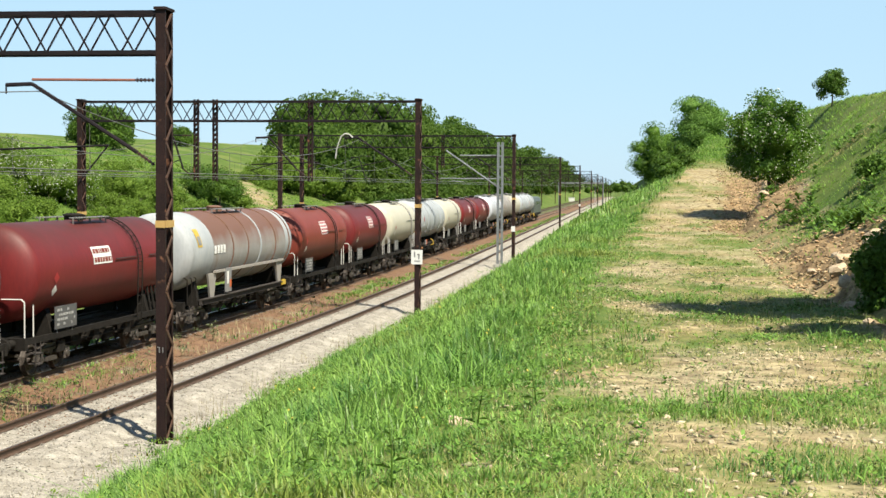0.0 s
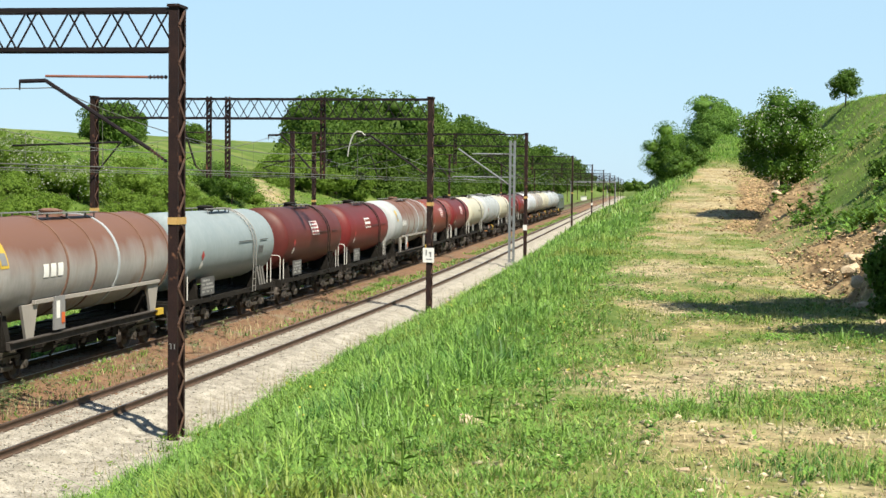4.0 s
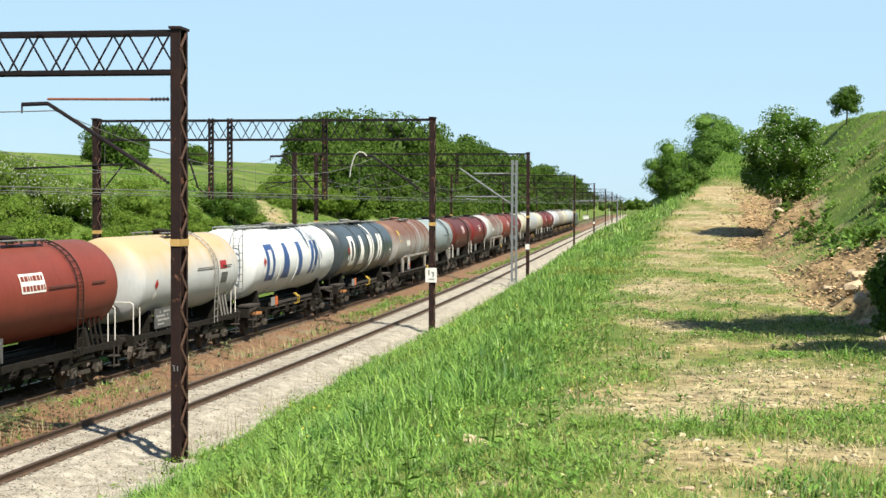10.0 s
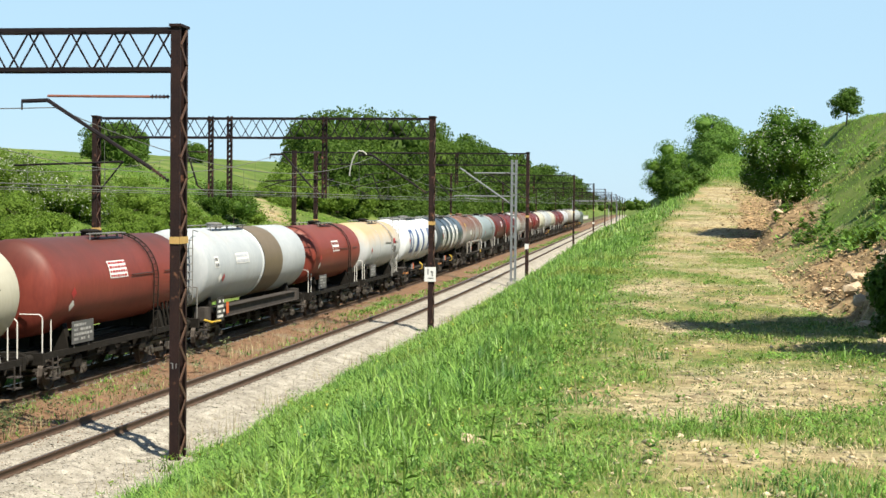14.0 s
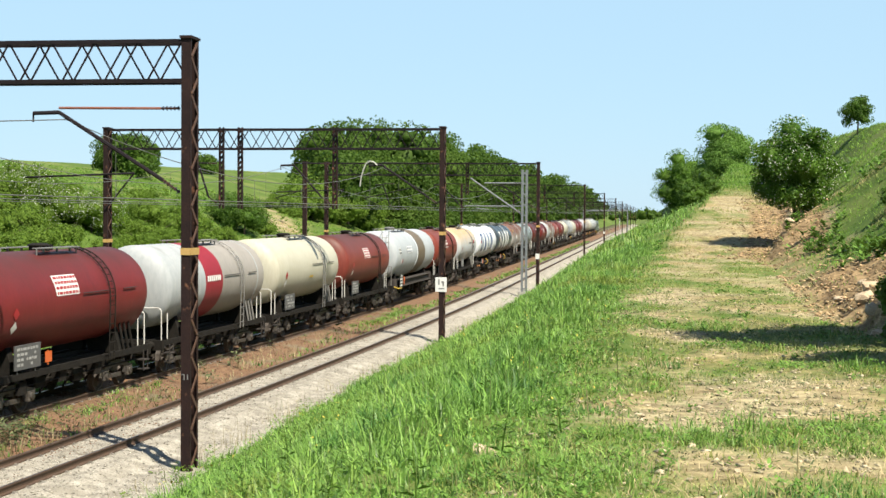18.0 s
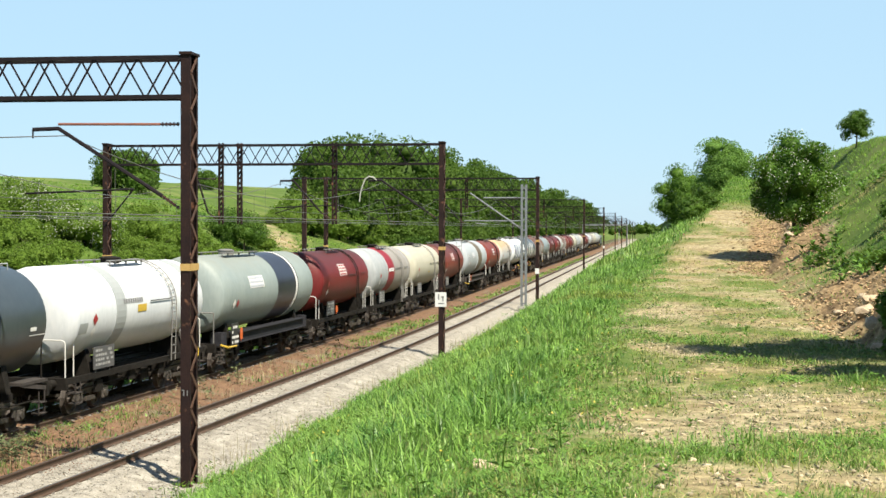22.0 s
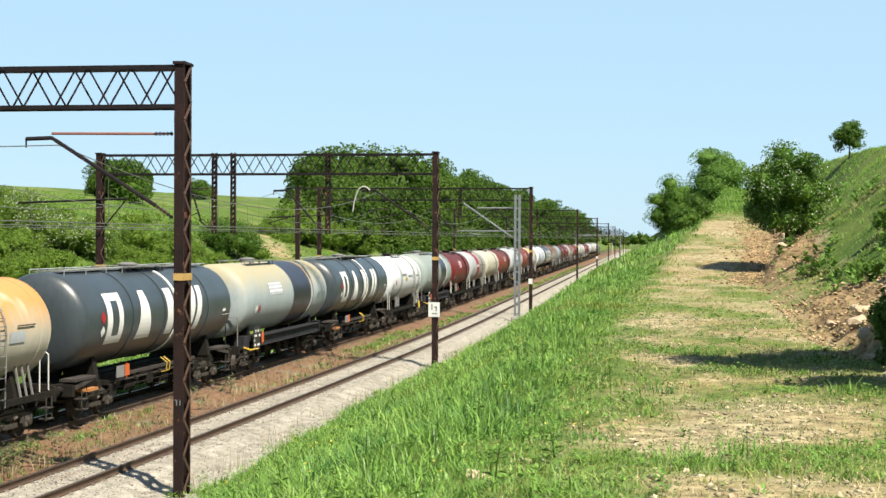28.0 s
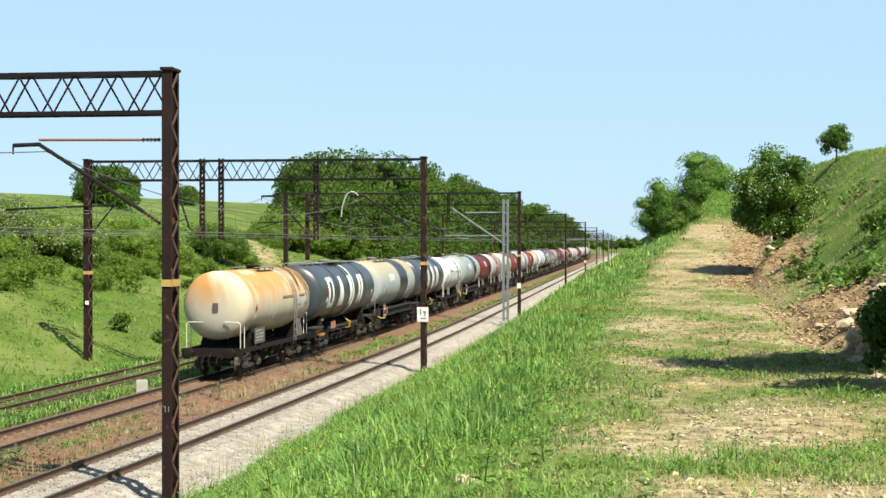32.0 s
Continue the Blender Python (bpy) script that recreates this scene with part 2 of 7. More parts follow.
# ---- mesh helpers ----
class Shape:
    """Collects vertices and faces of one mesh; every piece is added in place."""

    def __init__(self):
        self.v, self.f, self.m = [], [], []

    def add(self, verts, faces, slot=0):
        n = len(self.v)
        self.v += [tuple(p) for p in verts]
        self.f += [tuple(i + n for i in q) for q in faces]
        self.m += [slot] * len(faces)
        return self

    def box(self, c, s, slot=0, turn=None, bevel=0.0):
        """A box with chamfered upright edges where bevel is given."""
        hx, hy, hz = s[0] / 2, s[1] / 2, s[2] / 2
        b = min(bevel, hx * 0.9, hy * 0.9)
        if b > 0:
            ring = [(-hx + b, -hy), (hx - b, -hy), (hx, -hy + b), (hx, hy - b), (hx - b, hy), (-hx + b, hy), (-hx, hy - b), (-hx, -hy + b)]
        else:
            ring = [(-hx, -hy), (hx, -hy), (hx, hy), (-hx, hy)]
        n = len(ring)
        pts = [Vector((x, y, -hz)) for x, y in ring] + [Vector((x, y, hz)) for x, y in ring]
        if turn:
            pts = [turn @ p for p in pts]
        c = Vector(c)
        faces = [tuple(range(n))[::-1], tuple(range(n, 2 * n))] + [(i, (i + 1) % n, n + (i + 1) % n, n + i) for i in range(n)]
        return self.add([p + c for p in pts], faces, slot)

    def tube(self, a, b, r, r2=None, sides=6, slot=0):
        a, b = Vector(a), Vector(b)
        r2 = r if r2 is None else r2
        d = (b - a).normalized()
        u = d.orthogonal().normalized()
        w = d.cross(u)
        pts = []
        for p, q in ((a, r), (b, r2)):
            for i in range(sides):
                g = math.tau * (i + 0.5) / sides
                pts.append(p + (u * math.cos(g) + w * math.sin(g)) * q)
        faces = [(i, (i + 1) % sides, sides + (i + 1) % sides, sides + i) for i in range(sides)]
        faces += [tuple(range(sides))[::-1], tuple(range(sides, 2 * sides))]
        return self.add(pts, faces, slot)

    def path(self, pts, r, sides=5, slot=0):
        for a, b in zip(pts, pts[1:]):
            self.tube(a, b, r, sides=sides, slot=slot)
        return self

    def bar(self, a, b, w, h, slot=0):
        """A rectangular bar from a to b, w across and h high."""
        a, b = Vector(a), Vector(b)
        d = (b - a).normalized()
        side = d.cross(Vector((0, 0, 1)))
        side = side.normalized() if side.length > 1e-3 else Vector((1, 0, 0))
        up = side.cross(d)
        pts = [p + side * sx * w / 2 + up * sz * h / 2 for p in (a, b) for sx, sz in ((-1, -1), (1, -1), (1, 1), (-1, 1))]
        return self.add(pts, [(0, 1, 5, 4), (1, 2, 6, 5), (2, 3, 7, 6), (3, 0, 4, 7), (3, 2, 1, 0), (4, 5, 6, 7)], slot)

    def turned(self, profile, sides, c=(0, 0, 0), axis="y", slot=0, close=False):
        """A body of revolution; profile is a list of (along, radius)."""
        pts, n = [], len(profile)
        for s, r in profile:
            for i in range(sides):
                g = math.tau * i / sides
                p = (r * math.cos(g), s, r * math.sin(g)) if axis == "y" else ((s, r * math.cos(g), r * math.sin(g)) if axis == "x" else (r * math.cos(g), r * math.sin(g), s))
                pts.append((p[0] + c[0], p[1] + c[1], p[2] + c[2]))
        faces = []
        for k in range(n - 1):
            for i in range(sides):
                j = (i + 1) % sides
                faces.append((k * sides + i, k * sides + j, (k + 1) * sides + j, (k + 1) * sides + i))
        if close:
            faces += [tuple(range(sides)), tuple(range((n - 1) * sides, n * sides))[::-1]]
        return self.add(pts, faces, slot)

    def mesh(self, name, mats, smooth=False):
        me = bpy.data.meshes.new(name)
        me.from_pydata(self.v, [], self.f)
        for m in mats if isinstance(mats, (list, tuple)) else [mats]:
            me.materials.append(m)
        if any(self.m):
            me.polygons.foreach_set("material_index", self.m)
        bm = bmesh.new()
        bm.from_mesh(me)
        bmesh.ops.recalc_face_normals(bm, faces=bm.faces)
        bm.to_mesh(me)
        bm.free()
        if smooth:
            me.polygons.foreach_set("use_smooth", [True] * len(me.polygons))
            me.set_sharp_from_angle(angle=radians(40))
        me.update()
        return me


def part(name, shape, mats, parent, label="", loc=None, smooth=False, kind=""):
    me = shape if isinstance(shape, bpy.types.Mesh) else shape.mesh(name, mats, smooth)
    ob = new(name, me)
    ob.parent = parent
    if loc is not None:
        ob.matrix_basis = loc if isinstance(loc, Matrix) else Matrix.Translation(loc)
    return tagged(ob, label=label, kind=kind)


def thing(name, label, category, group="", at=None, kind=""):
    ob = new(name)
    ob.empty_display_size = 0.3
    if at is not None:
        ob.matrix_basis = at
    return tagged(ob, label, category, group, kind)


# ---- the plan ----
TRACK = (-11.7, -16.4, -20.8)        # centre lines of the three tracks where the line is straight


def bend(y):
    """How far the line lies to the left of its straight part, which begins 108 m ahead."""
    return -np.clip(108.0 - np.asarray(y, float), 0, 260) ** 2 / 3507.0


def bend_at(y):
    return -max(0.0, min(260.0, 108.0 - y)) ** 2 / 3507.0


def heading(y):
    """Degrees by which the line turns from straight ahead."""
    return -math.degrees(math.atan(2 * max(0.0, min(260.0, 108.0 - y)) / 3507.0))


def wave(x, y, k, seed):
    """Smooth unevenness of wavelength about 1/k."""
    s = seed * 1.7
    return (np.sin(x * k * 6.1 + s + 1.3 * np.sin(y * k * 3.7 + s)) * np.sin(y * k * 5.3 - s * 2 + 1.1 * np.sin(x * k * 4.9))
            + 0.5 * np.sin(x * k * 11.7 + y * k * 9.1 + s * 3) * np.sin(y * k * 13.3 - x * k * 4.0 + s)) / 1.5


LATTICE = np.random.default_rng(77).random((64, 64)) * 2 - 1


def mottle(x, y, cell):
    """Irregular patches of about this size in metres, from -1 to 1."""
    out, total = 0.0, 0.0
    for k, amp in ((1.0, 1.0), (2.13, 0.6), (4.7, 0.38)):
        u, v = x * k / cell + 11.3 * k, y * k / (cell * 1.7) + 5.1 * k
        i, j = np.floor(u).astype(int), np.floor(v).astype(int)
        f, g = u - i, v - j
        f, g = f * f * (3 - 2 * f), g * g * (3 - 2 * g)
        a, b = LATTICE[i % 64, j % 64], LATTICE[(i + 1) % 64, j % 64]
        c, d = LATTICE[i % 64, (j + 1) % 64], LATTICE[(i + 1) % 64, (j + 1) % 64]
        out = out + amp * ((a * (1 - f) + b * f) * (1 - g) + (c * (1 - f) + d * f) * g)
        total += amp
    return out / total * 1.7


CREST_Y = [-60, 0, 15, 30, 50, 71, 100, 150, 250, 600]
CREST_Z = [4.0, 3.72, 3.35, 3.2, 3.4, 3.55, 4.0, 4.2, 4.4, 4.4]
PATH_Y = [-60, 0, 10, 15, 23, 30, 37, 50, 62, 71, 80, 90, 98, 110, 130, 150, 200]
PATH_Z = [4.2, 3.9, 3.65, 3.55, 3.45, 3.4, 3.43, 3.5, 3.65, 4.05, 4.95, 5.4, 6.2, 7.0, 8.8, 10.6, 11.6]
EDGE_L = [-1.2, -1.0, -0.8, -0.5, -0.4, -0.3, -0.1, 0.2, 0.6, 0.9, 1.5, 2.5, 3.4, 4.4, 6.2, 8.0, 10.0]
EDGE_R = [4.6, 4.3, 4.2, 4.2, 4.2, 3.85, 4.1, 4.6, 4.75, 6.1, 7.1, 7.6, 7.9, 8.4, 9.4, 10.6, 12.4]


def ground_z(x, y):
    x, y = np.asarray(x, float), np.asarray(y, float)
    u = x - bend(y)
    left = np.interp(u, [-4000, -600, -90, -62, -42, -31, -25.2, -23.6, -22.6, -9.6, -8.8],
                     [22, 20, 12.6, 10.3, 6.0, 2.3, 0.1, -0.35, -0.75, -0.75, -0.42])
    left = left + np.interp(u, [-90, -62, -44], [1.0, 0.85, 0.0]) * np.interp(y, [150, 190, 260, 350, 900], [0, 0, 1.4, 2.9, 4.0])
    foot = -8.8 + bend(y) + np.interp(y, [20, 28, 33, 44], [0.8, 0.55, 0.25, 0.0])
    zc, zp = np.interp(y, CREST_Y, CREST_Z), np.interp(y, PATH_Y, PATH_Z)
    xl, xr = np.interp(y, PATH_Y, EDGE_L), np.interp(y, PATH_Y, EDGE_R)
    far = np.clip((y - 100) / 35, 0, 1)
    xc = np.minimum(-2.2, xl - 1.0) * (1 - far) + (xl - 2.6) * far
    t = np.clip((x - foot) / (xc - foot), 0, 1)
    bank = -0.42 + (zc + 0.42) * (0.75 * t + 0.25 * t * t * (3 - 2 * t))
    t = np.clip((x - xc) / (xl - xc), 0, 1)
    z = np.where(x < xc, bank, zc + (zp - zc) * t)
    cut = np.interp(y, [-40, 12, 20, 26, 30, 38, 46, 58, 64, 76, 86, 140], [0.7, 0.9, 1.8, 1.8, 1.35, 1.2, 0.8, 0.6, 1.1, 1.25, 0.8, 0.3])
    crest = np.interp(y, [-60, 60, 100, 190, 400], [10.3, 10.3, 11.4, 12.6, 12.6])
    xtop = np.interp(y, [0, 150, 200], [14.0, 14.0, 14.5])
    wide = np.interp(y, [10, 18, 20, 26, 30, 45, 60, 64, 78, 90], [1.5, 0.8, 0.6, 0.7, 1.9, 2.1, 1.2, 0.5, 0.5, 1.8])
    t1 = np.clip((x - xr) / wide, 0, 1)
    t2 = np.clip((x - xr - wide) / (xtop - xr - wide), 0, 1)
    hill = zp + cut * t1 ** 0.8 + (crest - zp - cut) * (t2 * 0.65 + 0.35 * t2 * t2 * (3 - 2 * t2))
    hill = hill + np.clip(x - xtop, 0, 400) * 0.02
    z = np.where(x > xr, hill, z)
    z = np.where(u < -8.8, left, z)
    amp = np.where(u < -25, 0.22, np.where(u < -9.2, 0.03, np.where((x > xl) & (x < xr), 0.05, 0.13)))
    z = z + amp * wave(x, y, 0.09, 1) + 0.35 * amp * wave(x, y, 0.4, 2)
    rough = np.where((x > xr - 0.1) & (x < xr + 2.3), np.interp(cut, [0.4, 1.6], [0.03, 0.16]), 0.0)
    z = z + np.where(u < -24.5, 0.13 * wave(x, y, 0.2, 6) + 0.07 * wave(x, y, 0.45, 7), 0.0)
    return z + rough * wave(x, y, 1.1, 3)


# patches on the cart track: x, y, half width, half length, how green (+) or bare (-)
PATCHES = ((1.1, 9.6, 1.1, 0.7, 0.9), (-0.5, 10.2, 0.9, 1.4, 0.35), (0.5, 10.6, 0.8, 0.3, -0.3), (1.3, 11.2, 1.6, 0.5, -0.36), (0.2, 12.6, 1.0, 0.9, 0.4), (2.3, 13.6, 1.2, 1.5, 1.0),
           (1.3, 16.6, 1.0, 1.4, -0.42), (0.2, 15.8, 0.9, 2.2, -0.45), (0.1, 19.5, 0.7, 2.6, -0.35), (1.0, 23.0, 0.9, 2.0, -0.35), (2.9, 17.0, 0.7, 1.2, -0.4), (-0.3, 14.4, 0.6, 2.2, -0.5), (1.2, 20.0, 1.2, 1.4, 0.5), (2.4, 24.5, 1.8, 2.0, 0.3),
           (1.2, 31.0, 1.4, 4.0, 0.15), (2.6, 36.0, 1.6, 6.0, 0.35), (1.5, 46.0, 1.4, 5.0, 0.3), (3.4, 52.0, 1.5, 5.0, 0.5), (2.6, 74.0, 2.4, 9.0, -0.6),
           (3.2, 62.0, 2.0, 4.0, 0.2), (5.0, 100.0, 2.5, 12.0, -0.6))


def raw(x, y, n=0.0):
    """1 on the freshly cut clay faces at the foot of the hill."""
    xr = np.interp(y, PATH_Y, EDGE_R)
    heap = np.interp(y, [60, 66, 92, 104], [0, 1.6, 1.6, 0])
    return np.clip((x - xr + 0.4 + heap) / 0.5, 0, 1) * np.clip((xr + 2.6 + 0.6 * n - x) / 0.5, 0, 1) * np.interp(y, [16, 20, 40, 46, 56, 62, 92, 110], [0.2, 1, 1, 0.2, 0.5, 1, 1, 0.0])


def bare(x, y):
    """0 where grass covers the earth, 1 where clay lies open: the cart track and the cut beside it."""
    x, y = np.asarray(x, float), np.asarray(y, float)
    xl, xr = np.interp(y, PATH_Y, EDGE_L), np.interp(y, PATH_Y, EDGE_R)
    n = mottle(x + 0.15 * y, y, 1.5)
    inside = np.clip((x - xl + 0.5 + 0.4 * n) / 1.2, 0, 1) * np.clip((xr + 0.9 - x) / 0.6, 0, 1) * np.interp(y + 9 * n + 1.6 * (x - 6), [108, 122], [1, 0])
    green = np.zeros_like(n)
    for px, py, hw, hl, k in PATCHES:
        green = green + k * np.exp(-((x - px) / hw) ** 2 - ((y - py) / hl) ** 2)
    face = raw(x, y, n)
    scree = np.exp(-((x + 38.4 + (y - 146) * 0.35) / 2.4) ** 2 - ((y - 146) / 10.0) ** 2) * (0.8 + n)
    face = np.maximum(face, scree)
    return np.clip(np.maximum(inside * (0.6 - 0.75 * green + 0.8 * n), face * (1.0 + 0.4 * n)), 0, 1)


# ---- ground ----
def spread(stops):
    out = []
    for a, b, step in stops:
        out += list(np.arange(a, b, step))
    return np.array(out + [stops[-1][1]])


def earth_material():
    m = material("earth", (0.044, 0.081, 0.013), (0.080, 0.122, 0.022), 0.95, scale=0.35, fine=3.5, bump=0.8, stain=(0.108, 0.138, 0.036), stain_scale=0.12, stain_at=0.47, spec=0.15)
    nt = m.node_tree
    bs = nt.nodes["Principled BSDF"]
    grass_col = bs.inputs["Base Color"].links[0].from_socket
    at = nt.nodes.new("ShaderNodeAttribute")
    at.attribute_name = "bare"
    co = nt.nodes.new("ShaderNodeTexCoord")
    nz = nt.nodes.new("ShaderNodeTexNoise")
    nz.inputs["Scale"].default_value, nz.inputs["Detail"].default_value, nz.inputs["Roughness"].default_value = 3.0, 10, 0.78
    nt.links.new(co.outputs["Object"], nz.inputs["Vector"])
    cr = nt.nodes.new("ShaderNodeValToRGB")
    cr.color_ramp.elements[0].position, cr.color_ramp.elements[0].color = 0.38, (0.125, 0.096, 0.058, 1)
    cr.color_ramp.elements[1].position, cr.color_ramp.elements[1].color = 0.60, (0.378, 0.326, 0.195, 1)
    nt.links.new(nz.outputs[0], cr.inputs[0])
    mx = nt.nodes.new("ShaderNodeMix")
    mx.data_type = "RGBA"
    fray = nt.nodes.new("ShaderNodeTexNoise")
    fray.inputs["Scale"].default_value, fray.inputs["Detail"].default_value, fray.inputs["Roughness"].default_value = 5.0, 8, 0.7
    nt.links.new(co.outputs["Object"], fray.inputs["Vector"])
    mr = nt.nodes.new("ShaderNodeMapRange")
    mr.inputs["To Min"].default_value, mr.inputs["To Max"].default_value = -1.1, 1.1
    nt.links.new(fray.outputs[0], mr.inputs["Value"])
    ad = nt.nodes.new("ShaderNodeMath")
    ad.operation, ad.use_clamp = "MULTIPLY_ADD", True
    nt.links.new(at.outputs["Fac"], ad.inputs[0])
    ad.inputs[1].default_value = 1.25
    gate = nt.nodes.new("ShaderNodeMath")
    gate.operation, gate.use_clamp = "MULTIPLY", True
    gate.inputs[1].default_value = 6.0
    nt.links.new(at.outputs["Fac"], gate.inputs[0])
    only = nt.nodes.new("ShaderNodeMath")
    only.operation = "MULTIPLY"
    nt.links.new(mr.outputs[0], only.inputs[0]), nt.links.new(gate.outputs[0], only.inputs[1])
    nt.links.new(only.outputs[0], ad.inputs[2])
    nt.links.new(ad.outputs[0], mx.inputs[0])
    nt.links.new(grass_col, mx.inputs[6])
    big = nt.nodes.new("ShaderNodeTexNoise")
    big.inputs["Scale"].default_value, big.inputs["Detail"].default_value = 0.45, 5
    nt.links.new(co.outputs["Object"], big.inputs["Vector"])
    bm = nt.nodes.new("ShaderNodeMapRange")
    bm.inputs["From Min"].default_value, bm.inputs["From Max"].default_value = 0.42, 0.62
    nt.links.new(big.outputs[0], bm.inputs["Value"])
    soil = nt.nodes.new("ShaderNodeMix")
    soil.data_type, soil.blend_type = "RGBA", "MULTIPLY"
    soil.inputs[7].default_value = (0.84, 0.78, 0.62, 1)
    nt.links.new(bm.outputs[0], soil.inputs[0])
    nt.links.new(cr.outputs[0], soil.inputs[6])
    speck = nt.nodes.new("ShaderNodeTexNoise")
    speck.inputs["Scale"].default_value, speck.inputs["Detail"].default_value = 17.0, 5
    nt.links.new(co.outputs["Object"], speck.inputs["Vector"])
    sr = nt.nodes.new("ShaderNodeMapRange")
    sr.inputs["From Min"].default_value, sr.inputs["From Max"].default_value, sr.inputs["To Max"].default_value = 0.55, 0.68, 0.75
    nt.links.new(speck.outputs[0], sr.inputs["Value"])
    dark = nt.nodes.new("ShaderNodeMix")
    dark.data_type = "RGBA"
    dark.inputs[7].default_value = (0.085, 0.066, 0.036, 1)
    nt.links.new(sr.outputs[0], dark.inputs[0])
    nt.links.new(soil.outputs[2], dark.inputs[6])
    cut = nt.nodes.new("ShaderNodeAttribute")
    cut.attribute_name = "raw"
    lay = nt.nodes.new("ShaderNodeMapping")
    lay.inputs["Scale"].default_value = (1.0, 0.5, 2.6)
    nt.links.new(co.outputs["Object"], lay.inputs["Vector"])
    strata = nt.nodes.new("ShaderNodeTexNoise")
    strata.inputs["Scale"].default_value, strata.inputs["Detail"].default_value, strata.inputs["Roughness"].default_value = 2.2, 8, 0.75
    nt.links.new(lay.outputs[0], strata.inputs["Vector"])
    clay = nt.nodes.new("ShaderNodeValToRGB")
    clay.color_ramp.elements[0].position, clay.color_ramp.elements[0].color = 0.38, (0.060, 0.034, 0.016, 1)
    clay.color_ramp.elements[1].position, clay.color_ramp.elements[1].color = 0.64, (0.37, 0.258, 0.135, 1)
    nt.links.new(strata.outputs[0], clay.inputs[0])
    fresh = nt.nodes.new("ShaderNodeMix")
    fresh.data_type = "RGBA"
    nt.links.new(cut.outputs["Fac"], fresh.inputs[0])
    nt.links.new(dark.outputs[2], fresh.inputs[6]), nt.links.new(clay.outputs[0], fresh.inputs[7])
    nt.links.new(fresh.outputs[2], mx.inputs[7])
    nt.links.new(mx.outputs[2], bs.inputs["Base Color"])
    return m


def build_ground():
    xs = spread([(-3000, -400, 260), (-400, -100, 30), (-100, -46, 3), (-46, -22, 1.0), (-22, -9, 1.0), (-9, -2.4, 0.5), (-2.4, 7, 0.22), (7, 16, 0.5), (16, 40, 4), (40, 200, 30), (200, 3000, 350)])
    ys = spread([(-300, -20, 40), (-20, 4, 3), (4, 45, 0.3), (45, 130, 0.9), (130, 300, 5), (300, 700, 25), (700, 4200, 250)])
    X, Y = np.meshgrid(xs, ys)
    Z = ground_z(X, Y)
    n, k = len(ys), len(xs)
    idx = np.arange(n * k).reshape(n, k)
    faces = np.stack([idx[:-1, :-1], idx[:-1, 1:], idx[1:, 1:], idx[1:, :-1]], -1).reshape(-1, 4)
    me = bpy.data.meshes.new("ground")
    me.from_pydata(np.stack([X, Y, Z], -1).reshape(-1, 3).tolist(), [], faces.tolist())
    at = me.attributes.new("bare", "FLOAT", "POINT")
    at.data.foreach_set("value", bare(X, Y).reshape(-1).astype(np.float32))
    at = me.attributes.new("raw", "FLOAT", "POINT")
    at.data.foreach_set("value", raw(X, Y).reshape(-1).astype(np.float32))
    me.polygons.foreach_set("use_smooth", [True] * len(me.polygons))
    me.materials.append(earth_material())
    tagged(new("ground", me), "grassy railway cutting with a bare clay cart track", "ground", kind="structure")


build_ground()


# ---- tracks ----
def swept(profile, u0, y0, y1, step, shape, slot=0):
    """A closed cross-section of (across, height) carried along the line at u0."""
    ys = np.arange(y0, y1 + 0.01, step)
    n = len(profile)
    pts = []
    for y in ys:
        b = bend_at(y)
        pts += [(u0 + b + p[0], y, p[1]) for p in profile]
    faces = []
    for k in range(len(ys) - 1):
        faces += [(k * n + i, k * n + (i + 1) % n, (k + 1) * n + (i + 1) % n, (k + 1) * n + i) for i in range(n)]
    faces += [tuple(range(n)), tuple(range((len(ys) - 1) * n, len(ys) * n))[::-1]]
    shape.add(pts, faces, slot)


RAIL = [(-0.075, -0.172), (0.075, -0.172), (0.075, -0.155), (0.012, -0.13), (0.010, -0.045), (0.036, -0.035), (0.036, -0.006), (0.028, 0.0), (-0.028, 0.0), (-0.036, -0.006), (-0.036, -0.035), (-0.010, -0.045), (-0.012, -0.13), (-0.075, -0.155)]


